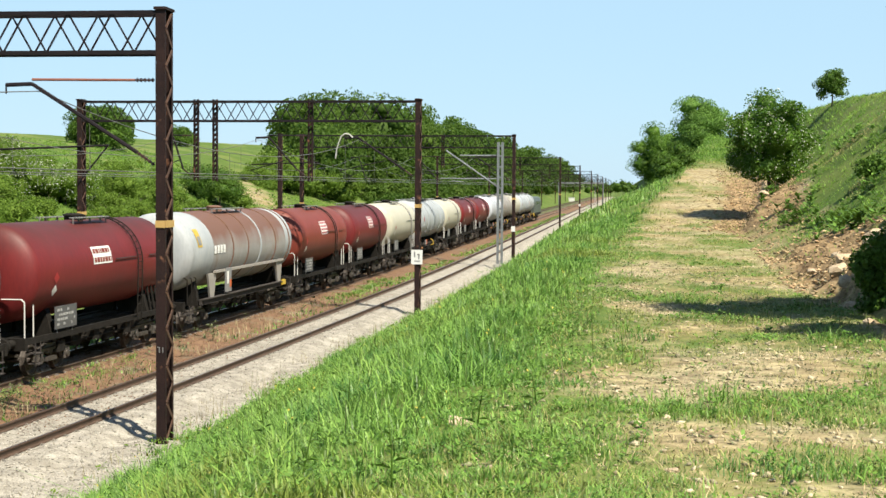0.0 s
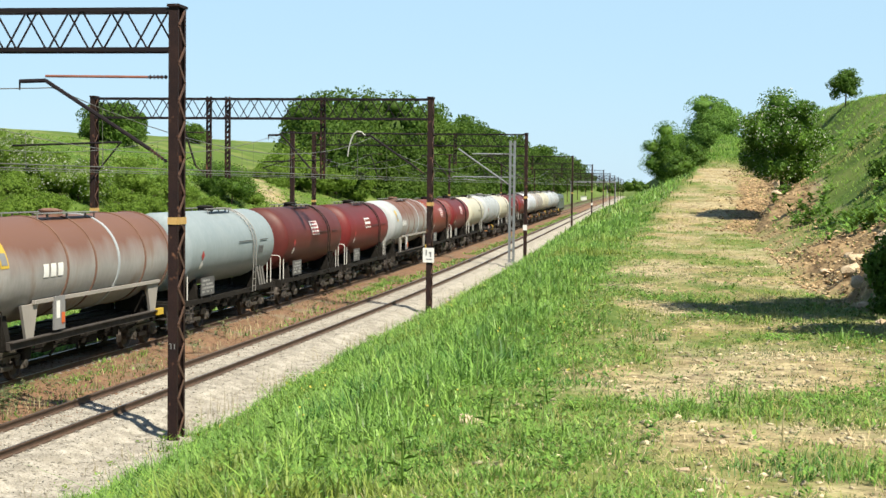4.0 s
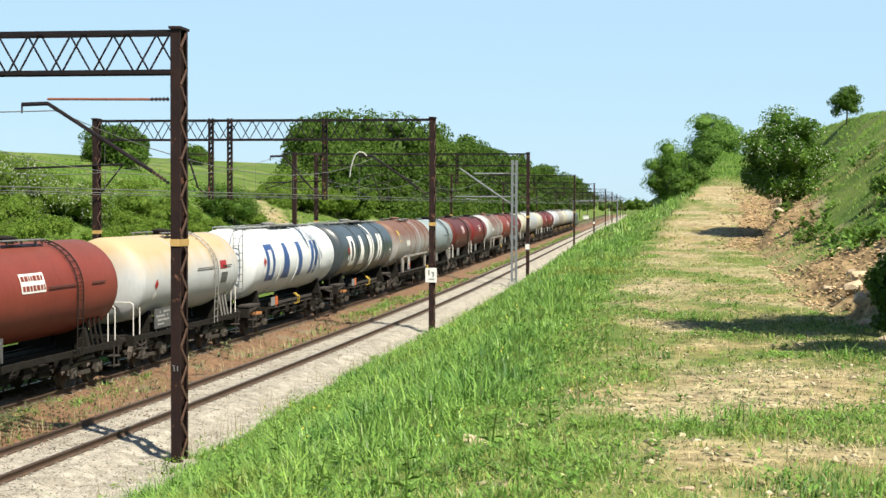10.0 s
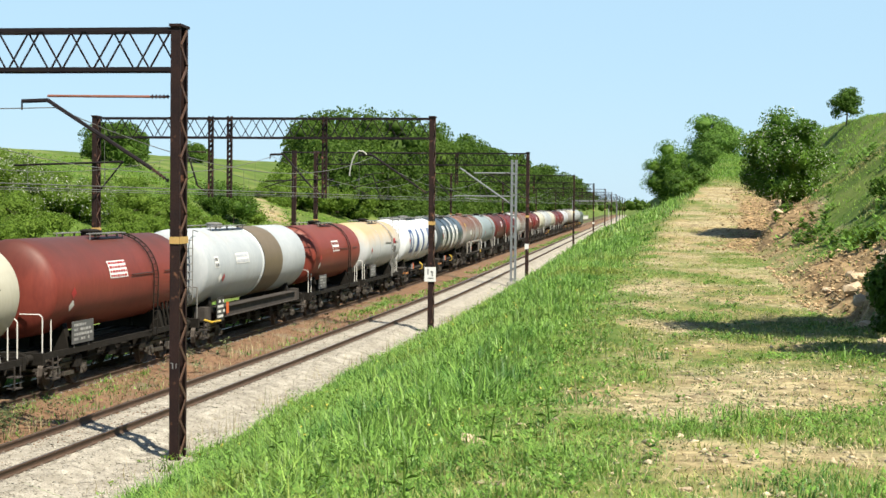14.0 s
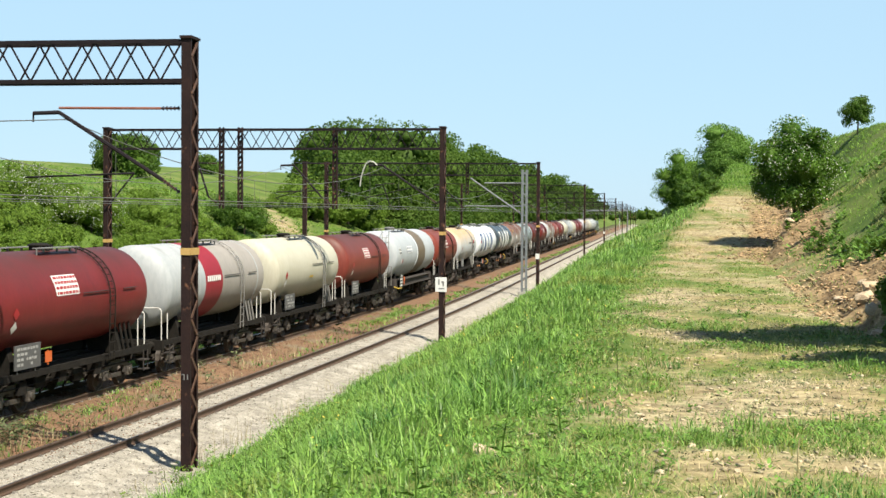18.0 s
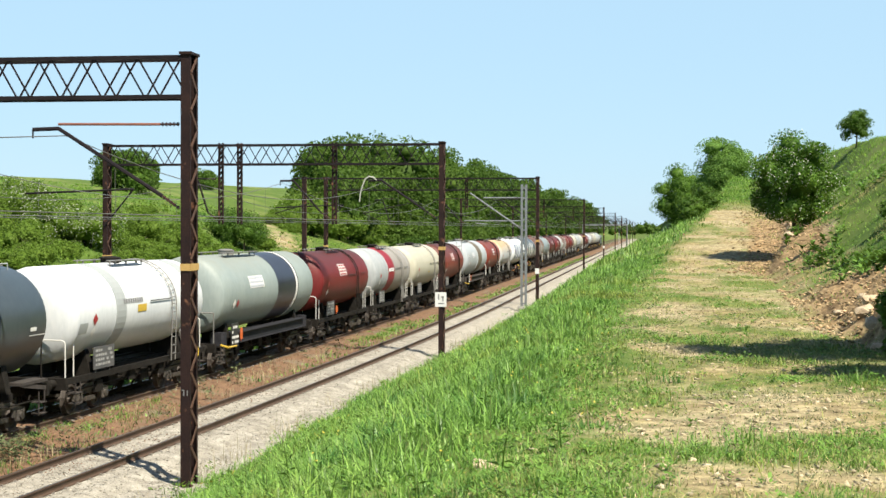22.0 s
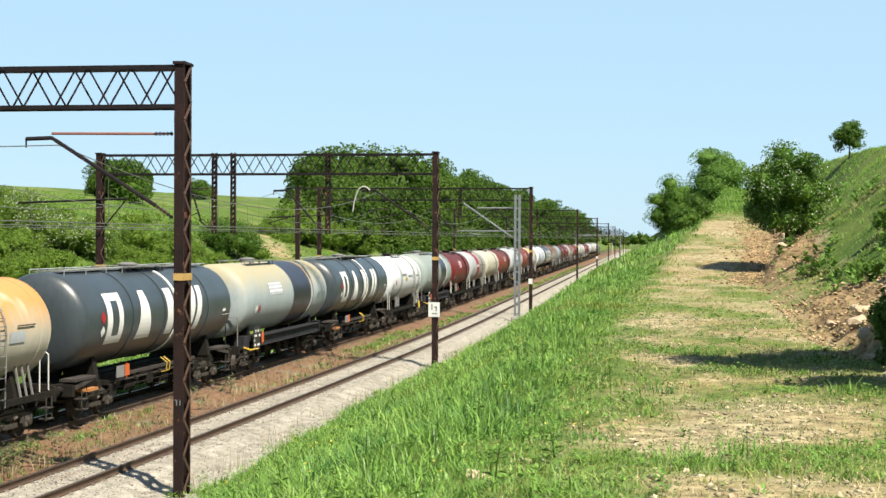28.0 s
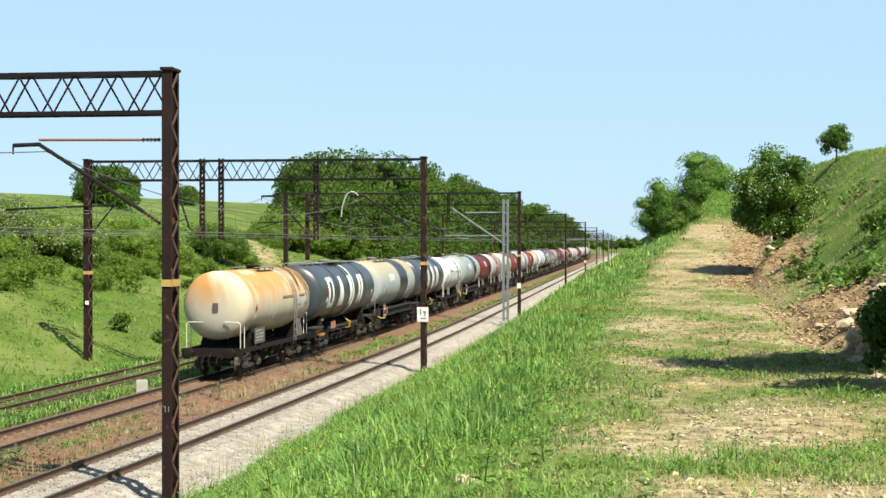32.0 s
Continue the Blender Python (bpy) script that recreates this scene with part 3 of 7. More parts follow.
def build_tracks():
    beds = ((LIMESTONE, "pale limestone ballast bed of the near track", [(-1.0, -0.95), (-1.0, -0.178), (1.5, -0.178), (2.0, -0.33), (3.2, -0.37), (4.3, -0.37), (4.3, -0.95)]),
            (OLD_BALLAST, "rust-brown ballast bed of the middle track", [(-2.2, -0.95), (-2.1, -0.36), (-1.5, -0.178), (1.5, -0.178), (2.2, -0.34), (3.0, -0.34), (3.4, -0.2), (3.69, -0.182), (3.69, -0.95)]),
            (OVERGROWN, "overgrown rust-brown ballast bed of the disused track", [(-2.6, -0.95), (-2.0, -0.38), (-1.4, -0.24), (1.4, -0.24), (2.2, -0.39), (2.25, -0.95)]))
    for k, (u0, (mat, label, prof)) in enumerate(zip(TRACK, beds)):
        s = Shape()
        swept(prof, u0, -40, 900, 4.0, s)
        me = s.mesh("ballast", mat)
        tagged(new("ballast_bed", me), label, "ballast", kind="structure")
        track = thing("railway_track", ("near railway track with rusty rails on pale ballast", "middle railway track under the train on brown ballast", "disused overgrown railway track with rusty rails")[k], "track", "railway tracks", kind="structure")
        for side in (-0.7525, 0.7525):
            r = Shape()
            swept(RAIL, u0 + side, -40, 900, 4.0, r)
            me = r.mesh("rail", [RAIL_SIDE, RAIL_TOP])
            if k < 2:
                for p in me.polygons:
                    if p.normal.z > 0.9 and p.center.z > -0.01:
                        p.material_index = 1
            part("rail", me, None, track)
        tie = Shape().box((0, 0, -0.245), (2.5, 0.24, 0.13), bevel=0.03)
        for sx in (-1, 1):
            tie.box((sx * 0.7525, 0, -0.175), (0.34, 0.15, 0.012)).box((sx * 0.7525 + 0.11, 0, -0.16), (0.05, 0.06, 0.04)).box((sx * 0.7525 - 0.11, 0, -0.16), (0.05, 0.06, 0.04))
        me = tie.mesh("sleeper", OVERGROWN if k == 2 else SLEEPER)
        near = (150, 60, 40)[k]
        y = (24, 34, 34)[k]
        for i in range(near):
            part("sleeper", me, None, track, loc=pose(u0 + bend_at(y), y, 0, 0, 0, heading(y)))
            y += 0.6
        far = Shape()
        while y < 300:
            far.box((u0 + bend_at(y), y, -0.245), (2.5, 0.24, 0.13))
            y += 0.6
        part("sleepers", far, OVERGROWN if k == 2 else SLEEPER, track, kind="stuff")


build_tracks()


# ---- overhead line ----
def lattice_mast(parent, x, y, z0, z1, w=0.22, d=0.58, mat=MAST_STEEL, band=None):
    """Two channels with their webs to the front and back, laced along the sides."""
    post = None
    for sy in (-1, 1):
        h, t = w / 2, 0.016
        prof = [(-h, 0), (h, 0), (h, 0.085), (h - t, 0.085), (h - t, t), (-h + t, t), (-h + t, 0.085), (-h, 0.085)]
        n = len(prof)
        pts = [(x + p, y + sy * (d / 2 - q), z) for z in (z0, z1) for p, q in prof]
        c = Shape().add(pts, [tuple(range(n)), tuple(range(n, 2 * n))] + [(i, (i + 1) % n, n + (i + 1) % n, n + i) for i in range(n)])
        ch = part("mast_channel", c, mat, parent)
        post = post or ch
    part("mast_cap", Shape().box((x, y, z1 + 0.03), (w + 0.06, d + 0.08, 0.06)), mat, parent)
    lace = Shape()
    n = max(2, round((z1 - z0) / 0.42))
    h = (z1 - z0) / n
    for sx in (-1, 1):
        for i in range(n):
            s = 1 if i % 2 else -1
            lace.bar((x + sx * (w / 2 + 0.006), y - s * (d / 2 - 0.05), z0 + i * h), (x + sx * (w / 2 + 0.006), y + s * (d / 2 - 0.05), z0 + (i + 1) * h), 0.014, 0.085)
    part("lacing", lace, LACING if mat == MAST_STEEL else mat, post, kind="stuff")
    if band:
        part("painted_band", Shape().box((x, y - d / 2 - 0.014, band), (w + 0.012, 0.012, 0.16)).box((x + w / 2 + 0.016, y, band), (0.012, d + 0.02, 0.16)), YELLOW_BAND, post, "ochre painted band")
    return post


def truss_beam(parent, xa, xb, y, z0, z1, d=0.5, skew=0.0):
    """A box beam of four chords with zigzag lacing on both faces."""
    n = max(4, round(abs(xb - xa) / 0.52))
    beam = None
    for sy in (-1, 1):
        for z in (z0, z1):
            c = part("chord", Shape().bar((xa, y + sy * d / 2, z), (xb, y + sy * d / 2, z), 0.09, 0.09), DARK_STEEL, parent)
            beam = beam or c
        lace = Shape()
        for i in range(n):
            x1, x2 = xa + (xb - xa) * i / n, xa + (xb - xa) * (i + 1) / n
            s = (i + (sy > 0)) % 2
            lace.bar((x1, y + sy * d / 2, z1 if s else z0), (x2, y + sy * d / 2, z0 if s else z1), 0.035, 0.035)
        part("lacing", lace, DARK_STEEL, parent, kind="stuff")
    for z in (z0, z1):
        lace = Shape()
        for i in range(0, n, 2):
            x1, x2, s = xa + (xb - xa) * i / n, xa + (xb - xa) * min(1.0, (i + 2) / n), 1 if i % 4 else -1
            lace.bar((x1, y - s * d / 2, z), (x2, y + s * d / 2, z), 0.03, 0.03)
        part("lacing", lace, DARK_STEEL, parent, kind="stuff")
    return beam


def insulator(shape, a, b, r=0.055, slot=0):
    """A string of sheds from a to b."""
    a, b = Vector(a), Vector(b)
    n = 5
    shape.tube(a, b, r * 0.45, slot=slot)
    for i in range(n):
        p = a.lerp(b, (i + 0.5) / n)
        q = (b - a).normalized() * 0.018
        shape.tube(p - q, p + q, r, r * 0.6, sides=8, slot=slot)


def cantilever(parent, x, y, reach, side=-1, ztop=7.8, zlow=5.95, tube=DARK_STEEL, arm=DARK_STEEL, contact=5.85, steady=True):
    """A bracket that holds the wires: a top tube, a raking strut, a registration arm and insulators."""
    end = x + side * reach
    knee = x + side * (reach - 0.62)
    top = Shape().tube((x + side * 0.55, y, ztop), (knee, y, ztop + 0.02), 0.032)
    a = part("top_tube", top, tube, parent)
    for p, q in (((0.1, ztop), (0.55, ztop)), ((0.1, zlow), (0.5, zlow + 0.28))):
        ins = Shape()
        insulator(ins, (x + side * p[0], y, p[1]), (x + side * q[0], y, q[1]))
        part("insulator", ins, PORCELAIN, a)
    strut = Shape().tube((x + side * 0.5, y, zlow + 0.28), (knee, y, ztop - 0.08), 0.045).tube((knee, y, ztop - 0.08), (end, y, ztop - 0.1), 0.05)
    strut.tube((end, y, ztop - 0.1), (end, y, ztop - 0.3), 0.02)
    s = part("raking_strut", strut, arm, parent)
    mid = x + side * (reach * 0.42)
    zmid = zlow + 0.28 + (ztop - zlow - 0.36) * 0.3
    if steady:
        part("registration_arm", Shape().tube((mid, y, zmid), (x + side * (reach + 0.25), y, contact + 0.35), 0.022).tube((x + side * (reach + 0.2), y, contact + 0.33), (x + side * (reach - 0.5), y, contact + 0.02), 0.014), arm, s)


PORTALS = (31.8, 65.4, 109.5, 189.7, 262.0, 346.0, 425.0, 505.0, 588.0, 674.0, 760.0)
MAST_U = (-8.75, -8.94, -8.53, -8.72, -8.5, -8.54, -8.6, -8.6, -8.6, -8.6, -8.6)


def portal(y, near):
    b = bend_at(y)
    p = thing("catenary_portal", "rusty lattice steel portal carrying the overhead wires", "catenary portal", "catenary portals")
    xr, xl = MAST_U[PORTALS.index(y)] + b, -24.9 + b
    top = 9.42
    mast = lattice_mast(p, xr, y, -0.7, top, band=4.62)
    left = lattice_mast(p, xl, y, -0.7, top, band=4.15)
    truss_beam(p, xl + 0.1, xr - 0.1, y, top - 0.95, top - 0.06)
    cantilever(p, xr - 0.1, y - 0.1, 3.6 if near == 0 else 3.3, ztop=7.86 if near == 0 else 7.8, tube=RED_TUBE if near == 0 else DARK_STEEL, steady=near > 0)
    for u in (-13.95, -18.45, -19.35)[:3 if near < 2 else 1]:
        x = u + b
        low = 5.75 if near < 2 else 7.0
        d = Shape()
        for sx in (-1, 1):
            d.box((x + sx * 0.085, y, (low + top) / 2), (0.075, 0.14, top - low + 0.1))
        for i in range(int((top - low) / 0.24)):
            d.bar((x - 0.06, y, low + 0.1 + i * 0.24), (x + 0.06, y, low + 0.24 + i * 0.24), 0.05, 0.08)
        part("drop_post", d, MAST_STEEL, p)
    cantilever(p, -13.95 + b - 0.1, y - 0.08, 2.45, tube=DARK_STEEL)
    cantilever(p, -19.35 + b - 0.1, y - 0.08, 1.6, tube=DARK_STEEL)
    arm = part("cross_arm", Shape().tube((xl - 3.9, y - 0.36, 7.12), (xl + 1.45, y - 0.36, 7.32), 0.05), DARK_STEEL, p)
    part("raking_strut", Shape().tube((xl, y - 0.34, 5.6), (xl + 1.4, y - 0.36, 7.28), 0.04), DARK_STEEL, arm)
    return p, xr, xl


def build_overhead():
    for i, y in enumerate(PORTALS):
        p, xr, xl = portal(y, i)
        if i == 1:
            plate = part("number_plate", Shape().box((xr, y - 0.33, 2.3), (0.52, 0.02, 0.66)), SIGN_WHITE, p, "white enamel plate with worn marks")
            part("marking", Shape().box((xr - 0.1, y - 0.346, 2.42), (0.06, 0.008, 0.26)).box((xr + 0.08, y - 0.346, 2.42), (0.12, 0.008, 0.06)).box((xr + 0.1, y - 0.346, 2.33), (0.06, 0.008, 0.22)).box((xr + 0.02, y - 0.346, 2.12), (0.26, 0.008, 0.05)), SIGN_GREY, plate)
            loop = Shape()
            pts = [(u + bend_at(y), y - 0.15, z) for u, z in ((-11.95, 7.72), (-12.1, 7.86), (-12.3, 7.9), (-12.48, 7.78), (-12.6, 7.5), (-12.7, 7.15), (-12.75, 6.75))]
            loop.path(pts, 0.035)
            part("feeder_loop", loop, PALE_WIRE, p, "pale hanging cable loop")
        if i in (2, 4):
            part("small_plate", Shape().box((xr, y - 0.33, 2.35), (0.3, 0.02, 0.4)), SIGN_WHITE, p, "small white enamel plate")
        if i == 0:
            part("marking", Shape().box((xr - 0.03, y - 0.297, 1.78), (0.02, 0.006, 0.13)).box((xr - 0.055, y - 0.297, 1.84), (0.05, 0.006, 0.02)).box((xr + 0.05, y - 0.297, 1.78), (0.02, 0.006, 0.12)), SIGN_GREY, p, "worn pale paint marks")
            part("small_plate", Shape().box((xl, y - 0.33, 2.9), (0.2, 0.02, 0.2)), SIGN_WHITE, p, "small white enamel plate")
        elif i == 1:
            part("small_plate", Shape().box((xl + 0.08, y - 0.33, 2.75), (0.18, 0.02, 0.18)), SIGN_WHITE, p, "small white enamel plate")
        if i == 2:
            part("footing", Shape().box((xr, y, -0.35), (0.7, 0.9, 0.7), bevel=0.05), CONCRETE, p, "pale concrete footing")
    # the newer galvanised mast beside the third portal
    y = 103.3
    x = -9.02 + bend_at(y)
    g = thing("catenary_mast", "pale galvanised steel mast with a tubular bracket on a concrete footing", "catenary mast")
    m = Shape()
    for sx in (-1, 1):
        m.box((x + sx * 0.15, y, 4.1), (0.16, 0.22, 9.2))
    for k in range(12):
        m.box((x, y - 0.08, 0.2 + k * 0.75), (0.22, 0.03, 0.12))
    part("post", m, GALV, g)
    part("footing", Shape().box((x, y, -0.35), (0.8, 0.8, 0.7), bevel=0.06), CONCRETE, g, "pale concrete footing")
    part("top_tube", Shape().tube((x, y, 7.75), (x - 2.9, y, 7.75), 0.05), GALV, g)
    part("raking_strut", Shape().tube((x, y, 5.4), (x - 3.9, y, 8.1), 0.06), GALV, g)
    part("registration_arm", Shape().tube((x, y, 6.1), (x - 4.3, y, 6.1), 0.04).tube((x - 2.6, y, 5.85), (x - 3.5, y, 5.95), 0.03), GALV, g)
    for p, q in (((0.2, 7.75), (0.7, 7.75)), ((0.2, 5.55), (0.65, 5.85))):
        ins = Shape()
        insulator(ins, (x - p[0], y, p[1]), (x - q[0], y, q[1]), 0.08)
        part("insulator", ins, PORCELAIN, g)
    # a slim lattice post on the far side
    for (lx, ly, h) in ((-25.1, 103.3, 9.2),):
        q = thing("lattice_post", "slim rusty lattice post on the far embankment", "lattice post")
        lattice_mast(q, lx, ly, ground_z(lx, ly) - 0.3, float(ground_z(lx, ly)) + h, w=0.3, d=0.3)
    # wires
    for k, u in enumerate(TRACK):
        w = thing("overhead_wires", "contact wire and messenger wire with droppers", "overhead wire", "overhead wires")
        spans = [-30.0] + list(PORTALS)
        contact, mess = Shape(), Shape()
        for a, b in zip(spans, spans[1:]):
            n = 12
            prev = None
            for i in range(n + 1):
                t = i / n
                y = a + (b - a) * t
                x = u + bend_at(y)
                sag = (0.9 + 0.006 * (b - a)) * 4 * t * (1 - t)
                now = ((x, y, 5.85), (x, y, 7.62 - sag))
                if prev:
                    contact.tube(prev[0], now[0], 0.012, sides=4)
                    mess.tube(prev[1], now[1], 0.012, sides=4)
                if 0 < i < n and i % 2:
                    part("dropper", Shape().tube(now[0], now[1], 0.006, sides=3), COPPER, w)
                prev = now
        part("contact_wire", contact, COPPER, w)
        part("messenger_wire", mess, COPPER, w)


build_overhead()


# ---- the train ----
def paint(name, a, b, **kw):
    opts = dict(rough=0.55, spec=0.3, scale=0.9, fine=9, bump=0.03, stretch=(1, 1, 0.35))
    opts.update(kw)
    return material(name, a, b, **opts)


P = {
    "ochre": paint("ochre-stained cream tank paint", (0.362, 0.339, 0.274), (0.417, 0.395, 0.329), top=(0.405, 0.218, 0.072), top_z=(2.7, 3.7), patch=(0.430, 0.395, 0.300), patch_scale=0.55, patch_at=0.57),
    "navy": paint("dark slate-blue tank paint", (0.027, 0.036, 0.044), (0.041, 0.051, 0.059), rough=0.36, spec=0.5),
    "band_navy": paint("dark navy band paint", (0.014, 0.014, 0.025), (0.025, 0.025, 0.037), rough=0.35),
    "pale": paint("pale grey tank paint", (0.220, 0.259, 0.273), (0.270, 0.306, 0.314), top=(0.294, 0.264, 0.176), top_z=(3.1, 4.1)),
    "greygreen": paint("grey-green tank paint", (0.182, 0.218, 0.216), (0.226, 0.262, 0.253), top=(0.185, 0.200, 0.178), top_z=(3.7, 4.6)),
    "white": paint("white tank paint", (0.442, 0.468, 0.493), (0.527, 0.544, 0.561)),
    "dullwhite": paint("dull white tank paint", (0.265, 0.29, 0.31), (0.33, 0.35, 0.37), stain=(0.281, 0.270, 0.248), stain_scale=0.7, stain_at=0.62),
    "strap": paint("light grey strap paint", (0.255, 0.275, 0.279), (0.294, 0.309, 0.309)),
    "maroon": paint("dark maroon tank paint", (0.062, 0.011, 0.010), (0.088, 0.016, 0.013), top=(0.062, 0.021, 0.016), top_z=(3.5, 4.6)),
    "red": paint("faded oxide red tank paint", (0.128, 0.023, 0.015), (0.170, 0.034, 0.022), top=(0.106, 0.031, 0.019), top_z=(3.7, 4.6)),
    "darkred": paint("dark red tank paint", (0.096, 0.010, 0.011), (0.134, 0.014, 0.014), top=(0.050, 0.015, 0.012), top_z=(3.4, 4.5)),
    "brownred": paint("brownish red tank paint", (0.122, 0.023, 0.017), (0.172, 0.036, 0.025), top=(0.066, 0.021, 0.016), top_z=(3.2, 4.3)),
    "crimson": paint("crimson panel paint", (0.181, 0.010, 0.019), (0.215, 0.014, 0.024)),
    "silver": paint("weathered silver-grey tank paint", (0.245, 0.264, 0.276), (0.312, 0.326, 0.334), stain=(0.190, 0.190, 0.186), stain_scale=0.8, stain_at=0.6),
    "taupe": paint("dusty taupe tank paint", (0.206, 0.191, 0.176), (0.255, 0.235, 0.215)),
    "cream": paint("cream tank paint", (0.323, 0.309, 0.245), (0.372, 0.357, 0.294)),
    "brownband": paint("brown band paint", (0.098, 0.076, 0.049), (0.128, 0.098, 0.066)),
    "tanwhite": paint("white tank paint with tan dust", (0.340, 0.357, 0.374), (0.408, 0.416, 0.425), top=(0.357, 0.264, 0.153), top_z=(2.9, 3.9)),
    "rust": paint("silver tank under rust-brown dust", (0.205, 0.200, 0.195), (0.262, 0.254, 0.246), top=(0.120, 0.060, 0.041), top_z=(2.85, 3.7), stain=(0.165, 0.112, 0.084), stain_scale=0.9, stain_at=0.57),
    "greyblue": paint("pale blue-grey tank paint", (0.155, 0.190, 0.205), (0.195, 0.230, 0.242)),
    "bluewhite": paint("bluish white tank paint", (0.315, 0.332, 0.371), (0.383, 0.394, 0.422)),
}
WHITE_MARK = material("white lettering paint", (0.563, 0.563, 0.549), (0.605, 0.605, 0.592), 0.5, bump=0)
BLUE_MARK = material("blue lettering paint", (0.017, 0.049, 0.162), (0.025, 0.064, 0.196), 0.5, bump=0)
RED_MARK = material("red marking paint", (0.239, 0.010, 0.014), (0.276, 0.014, 0.019), 0.5, bump=0)
ORANGE_MARK = material("orange plate paint", (0.416, 0.078, 0.014), (0.440, 0.098, 0.025), 0.5, bump=0)
YELLOW_MARK = material("yellow marking paint", (0.392, 0.255, 0.020), (0.421, 0.294, 0.039), 0.5, bump=0)
GREY_INK = material("worn pale grey print", (0.200, 0.200, 0.198), (0.290, 0.290, 0.285), 0.6, bump=0)
PALE_INK = material("faded blue-grey print", (0.30, 0.33, 0.39), (0.40, 0.42, 0.47), 0.6, bump=0)
BLACK_MARK = material("dark marking paint", (0.014, 0.014, 0.014), (0.022, 0.022, 0.022), 0.6, bump=0)
BOARD = material("dark data board", (0.050, 0.050, 0.053), (0.080, 0.080, 0.082), 0.6, bump=0)
CHASSIS = material("grimy black chassis", (0.007, 0.006, 0.005), (0.016, 0.014, 0.012), 0.85, scale=5, fine=40, bump=0.3, spec=0.15)
BOGIE_DUST = material("dusty bogie steel", (0.022, 0.019, 0.017), (0.085, 0.074, 0.064), 0.55, 0.2, scale=7, fine=30, bump=0.3)
SILL = material("dusty grey sill", (0.028, 0.025, 0.023), (0.055, 0.048, 0.045), 0.8, scale=3, fine=30, bump=0.2, spec=0.15)
DARK_SILL = material("dark blue-grey sill", (0.013, 0.013, 0.016), (0.026, 0.026, 0.031), 0.7, scale=3, fine=30, bump=0.2, spec=0.15)
WHEEL = material("brake-dusted wheel steel", (0.030, 0.025, 0.022), (0.075, 0.062, 0.054), 0.7, 0.4, scale=6, fine=40, bump=0.2)
RAIL_WHITE = material("white handrail paint", (0.464, 0.457, 0.436), (0.535, 0.528, 0.507), 0.6, bump=0)
STEEL_GREY = material("grey ladder steel", (0.147, 0.142, 0.137), (0.206, 0.201, 0.191), 0.6, 0.3, bump=0)
RUST_ORANGE = material("orange rusty step paint", (0.270, 0.105, 0.030), (0.380, 0.170, 0.055), 0.7, scale=6, fine=30, bump=0.1)
RUST_FITTING = material("rusty fitting", (0.098, 0.049, 0.034), (0.156, 0.083, 0.054), 0.8, bump=0.2)


def wheelset_mesh():
    s = Shape().tube((-0.95, 0, 0), (0.95, 0, 0), 0.085, sides=10)
    for sx in (-1, 1):
        s.turned([(0.03 * sx + sx * 0.68, 0.05), (sx * 0.70, 0.16), (sx * 0.70, 0.33), (sx * 0.69, 0.39), (sx * 0.685, 0.49), (sx * 0.715, 0.47), (sx * 0.725, 0.46), (sx * 0.82, 0.445), (sx * 0.82, 0.39), (sx * 0.77, 0.34), (sx * 0.765, 0.17), (sx * 0.84, 0.12), (sx * 0.84, 0.04)], 12, axis="x")
        for k in range(4):
            g = math.tau * k / 4
            s.box((sx * 0.775, 0.25 * math.cos(g), 0.25 * math.sin(g)), (0.02, 0.06, 0.06))
    return s.mesh("wheelset", WHEEL)


def bogie_mesh():
    s = Shape()
    for sx in (-1, 1):
        x = sx * 1.0
        s.bar((x, -0.9, 0.62), (x, -0.45, 0.78), 0.12, 0.16).bar((x, -0.45, 0.78), (x, 0.45, 0.78), 0.12, 0.2).bar((x, 0.45, 0.78), (x, 0.9, 0.62), 0.12, 0.16)
        s.bar((x, -1.25, 0.6), (x, -0.8, 0.66), 0.1, 0.12).bar((x, 0.8, 0.66), (x, 1.25, 0.6), 0.1, 0.12)
        s.bar((x, -0.35, 0.42), (x, 0.35, 0.42), 0.1, 0.12)
        for sy in (-1, 1):
            s.box((x, sy * 0.9, 0.47), (0.24, 0.3, 0.28), bevel=0.05)
            s.turned([(sx * 1.1, 0.001), (sx * 1.11, 0.11), (sx * 1.16, 0.11), (sx * 1.17, 0.02)], 12, c=(0, sy * 0.9, 0.47), axis="x")
            for q in (-0.25, 0.25):
                s.turned([(0.44, 0.03), (0.44, 0.075), (0.66, 0.075), (0.66, 0.03)], 8, c=(x, sy * 0.9 + q, 0), axis="z")
            s.bar((x * 0.8, sy * 0.36, 0.35), (x * 0.8, sy * 0.44, 0.75), 0.08, 0.1)
    s.box((0, 0, 0.7), (2.0, 0.42, 0.26), bevel=0.06)
    for sy in (-1, 1):
        s.bar((-1, sy * 1.2, 0.6), (1, sy * 1.2, 0.6), 0.08, 0.08)
    return s.mesh("bogie_frame", BOGIE_DUST)


def buffer_mesh():
    return Shape().turned([(0.0, 0.13), (0.32, 0.11), (0.33, 0.075), (0.52, 0.075), (0.53, 0.2), (0.56, 0.225), (0.585, 0.22), (0.6, 0.14), (0.605, 0.01)], 14).mesh("buffer", CHASSIS, True)


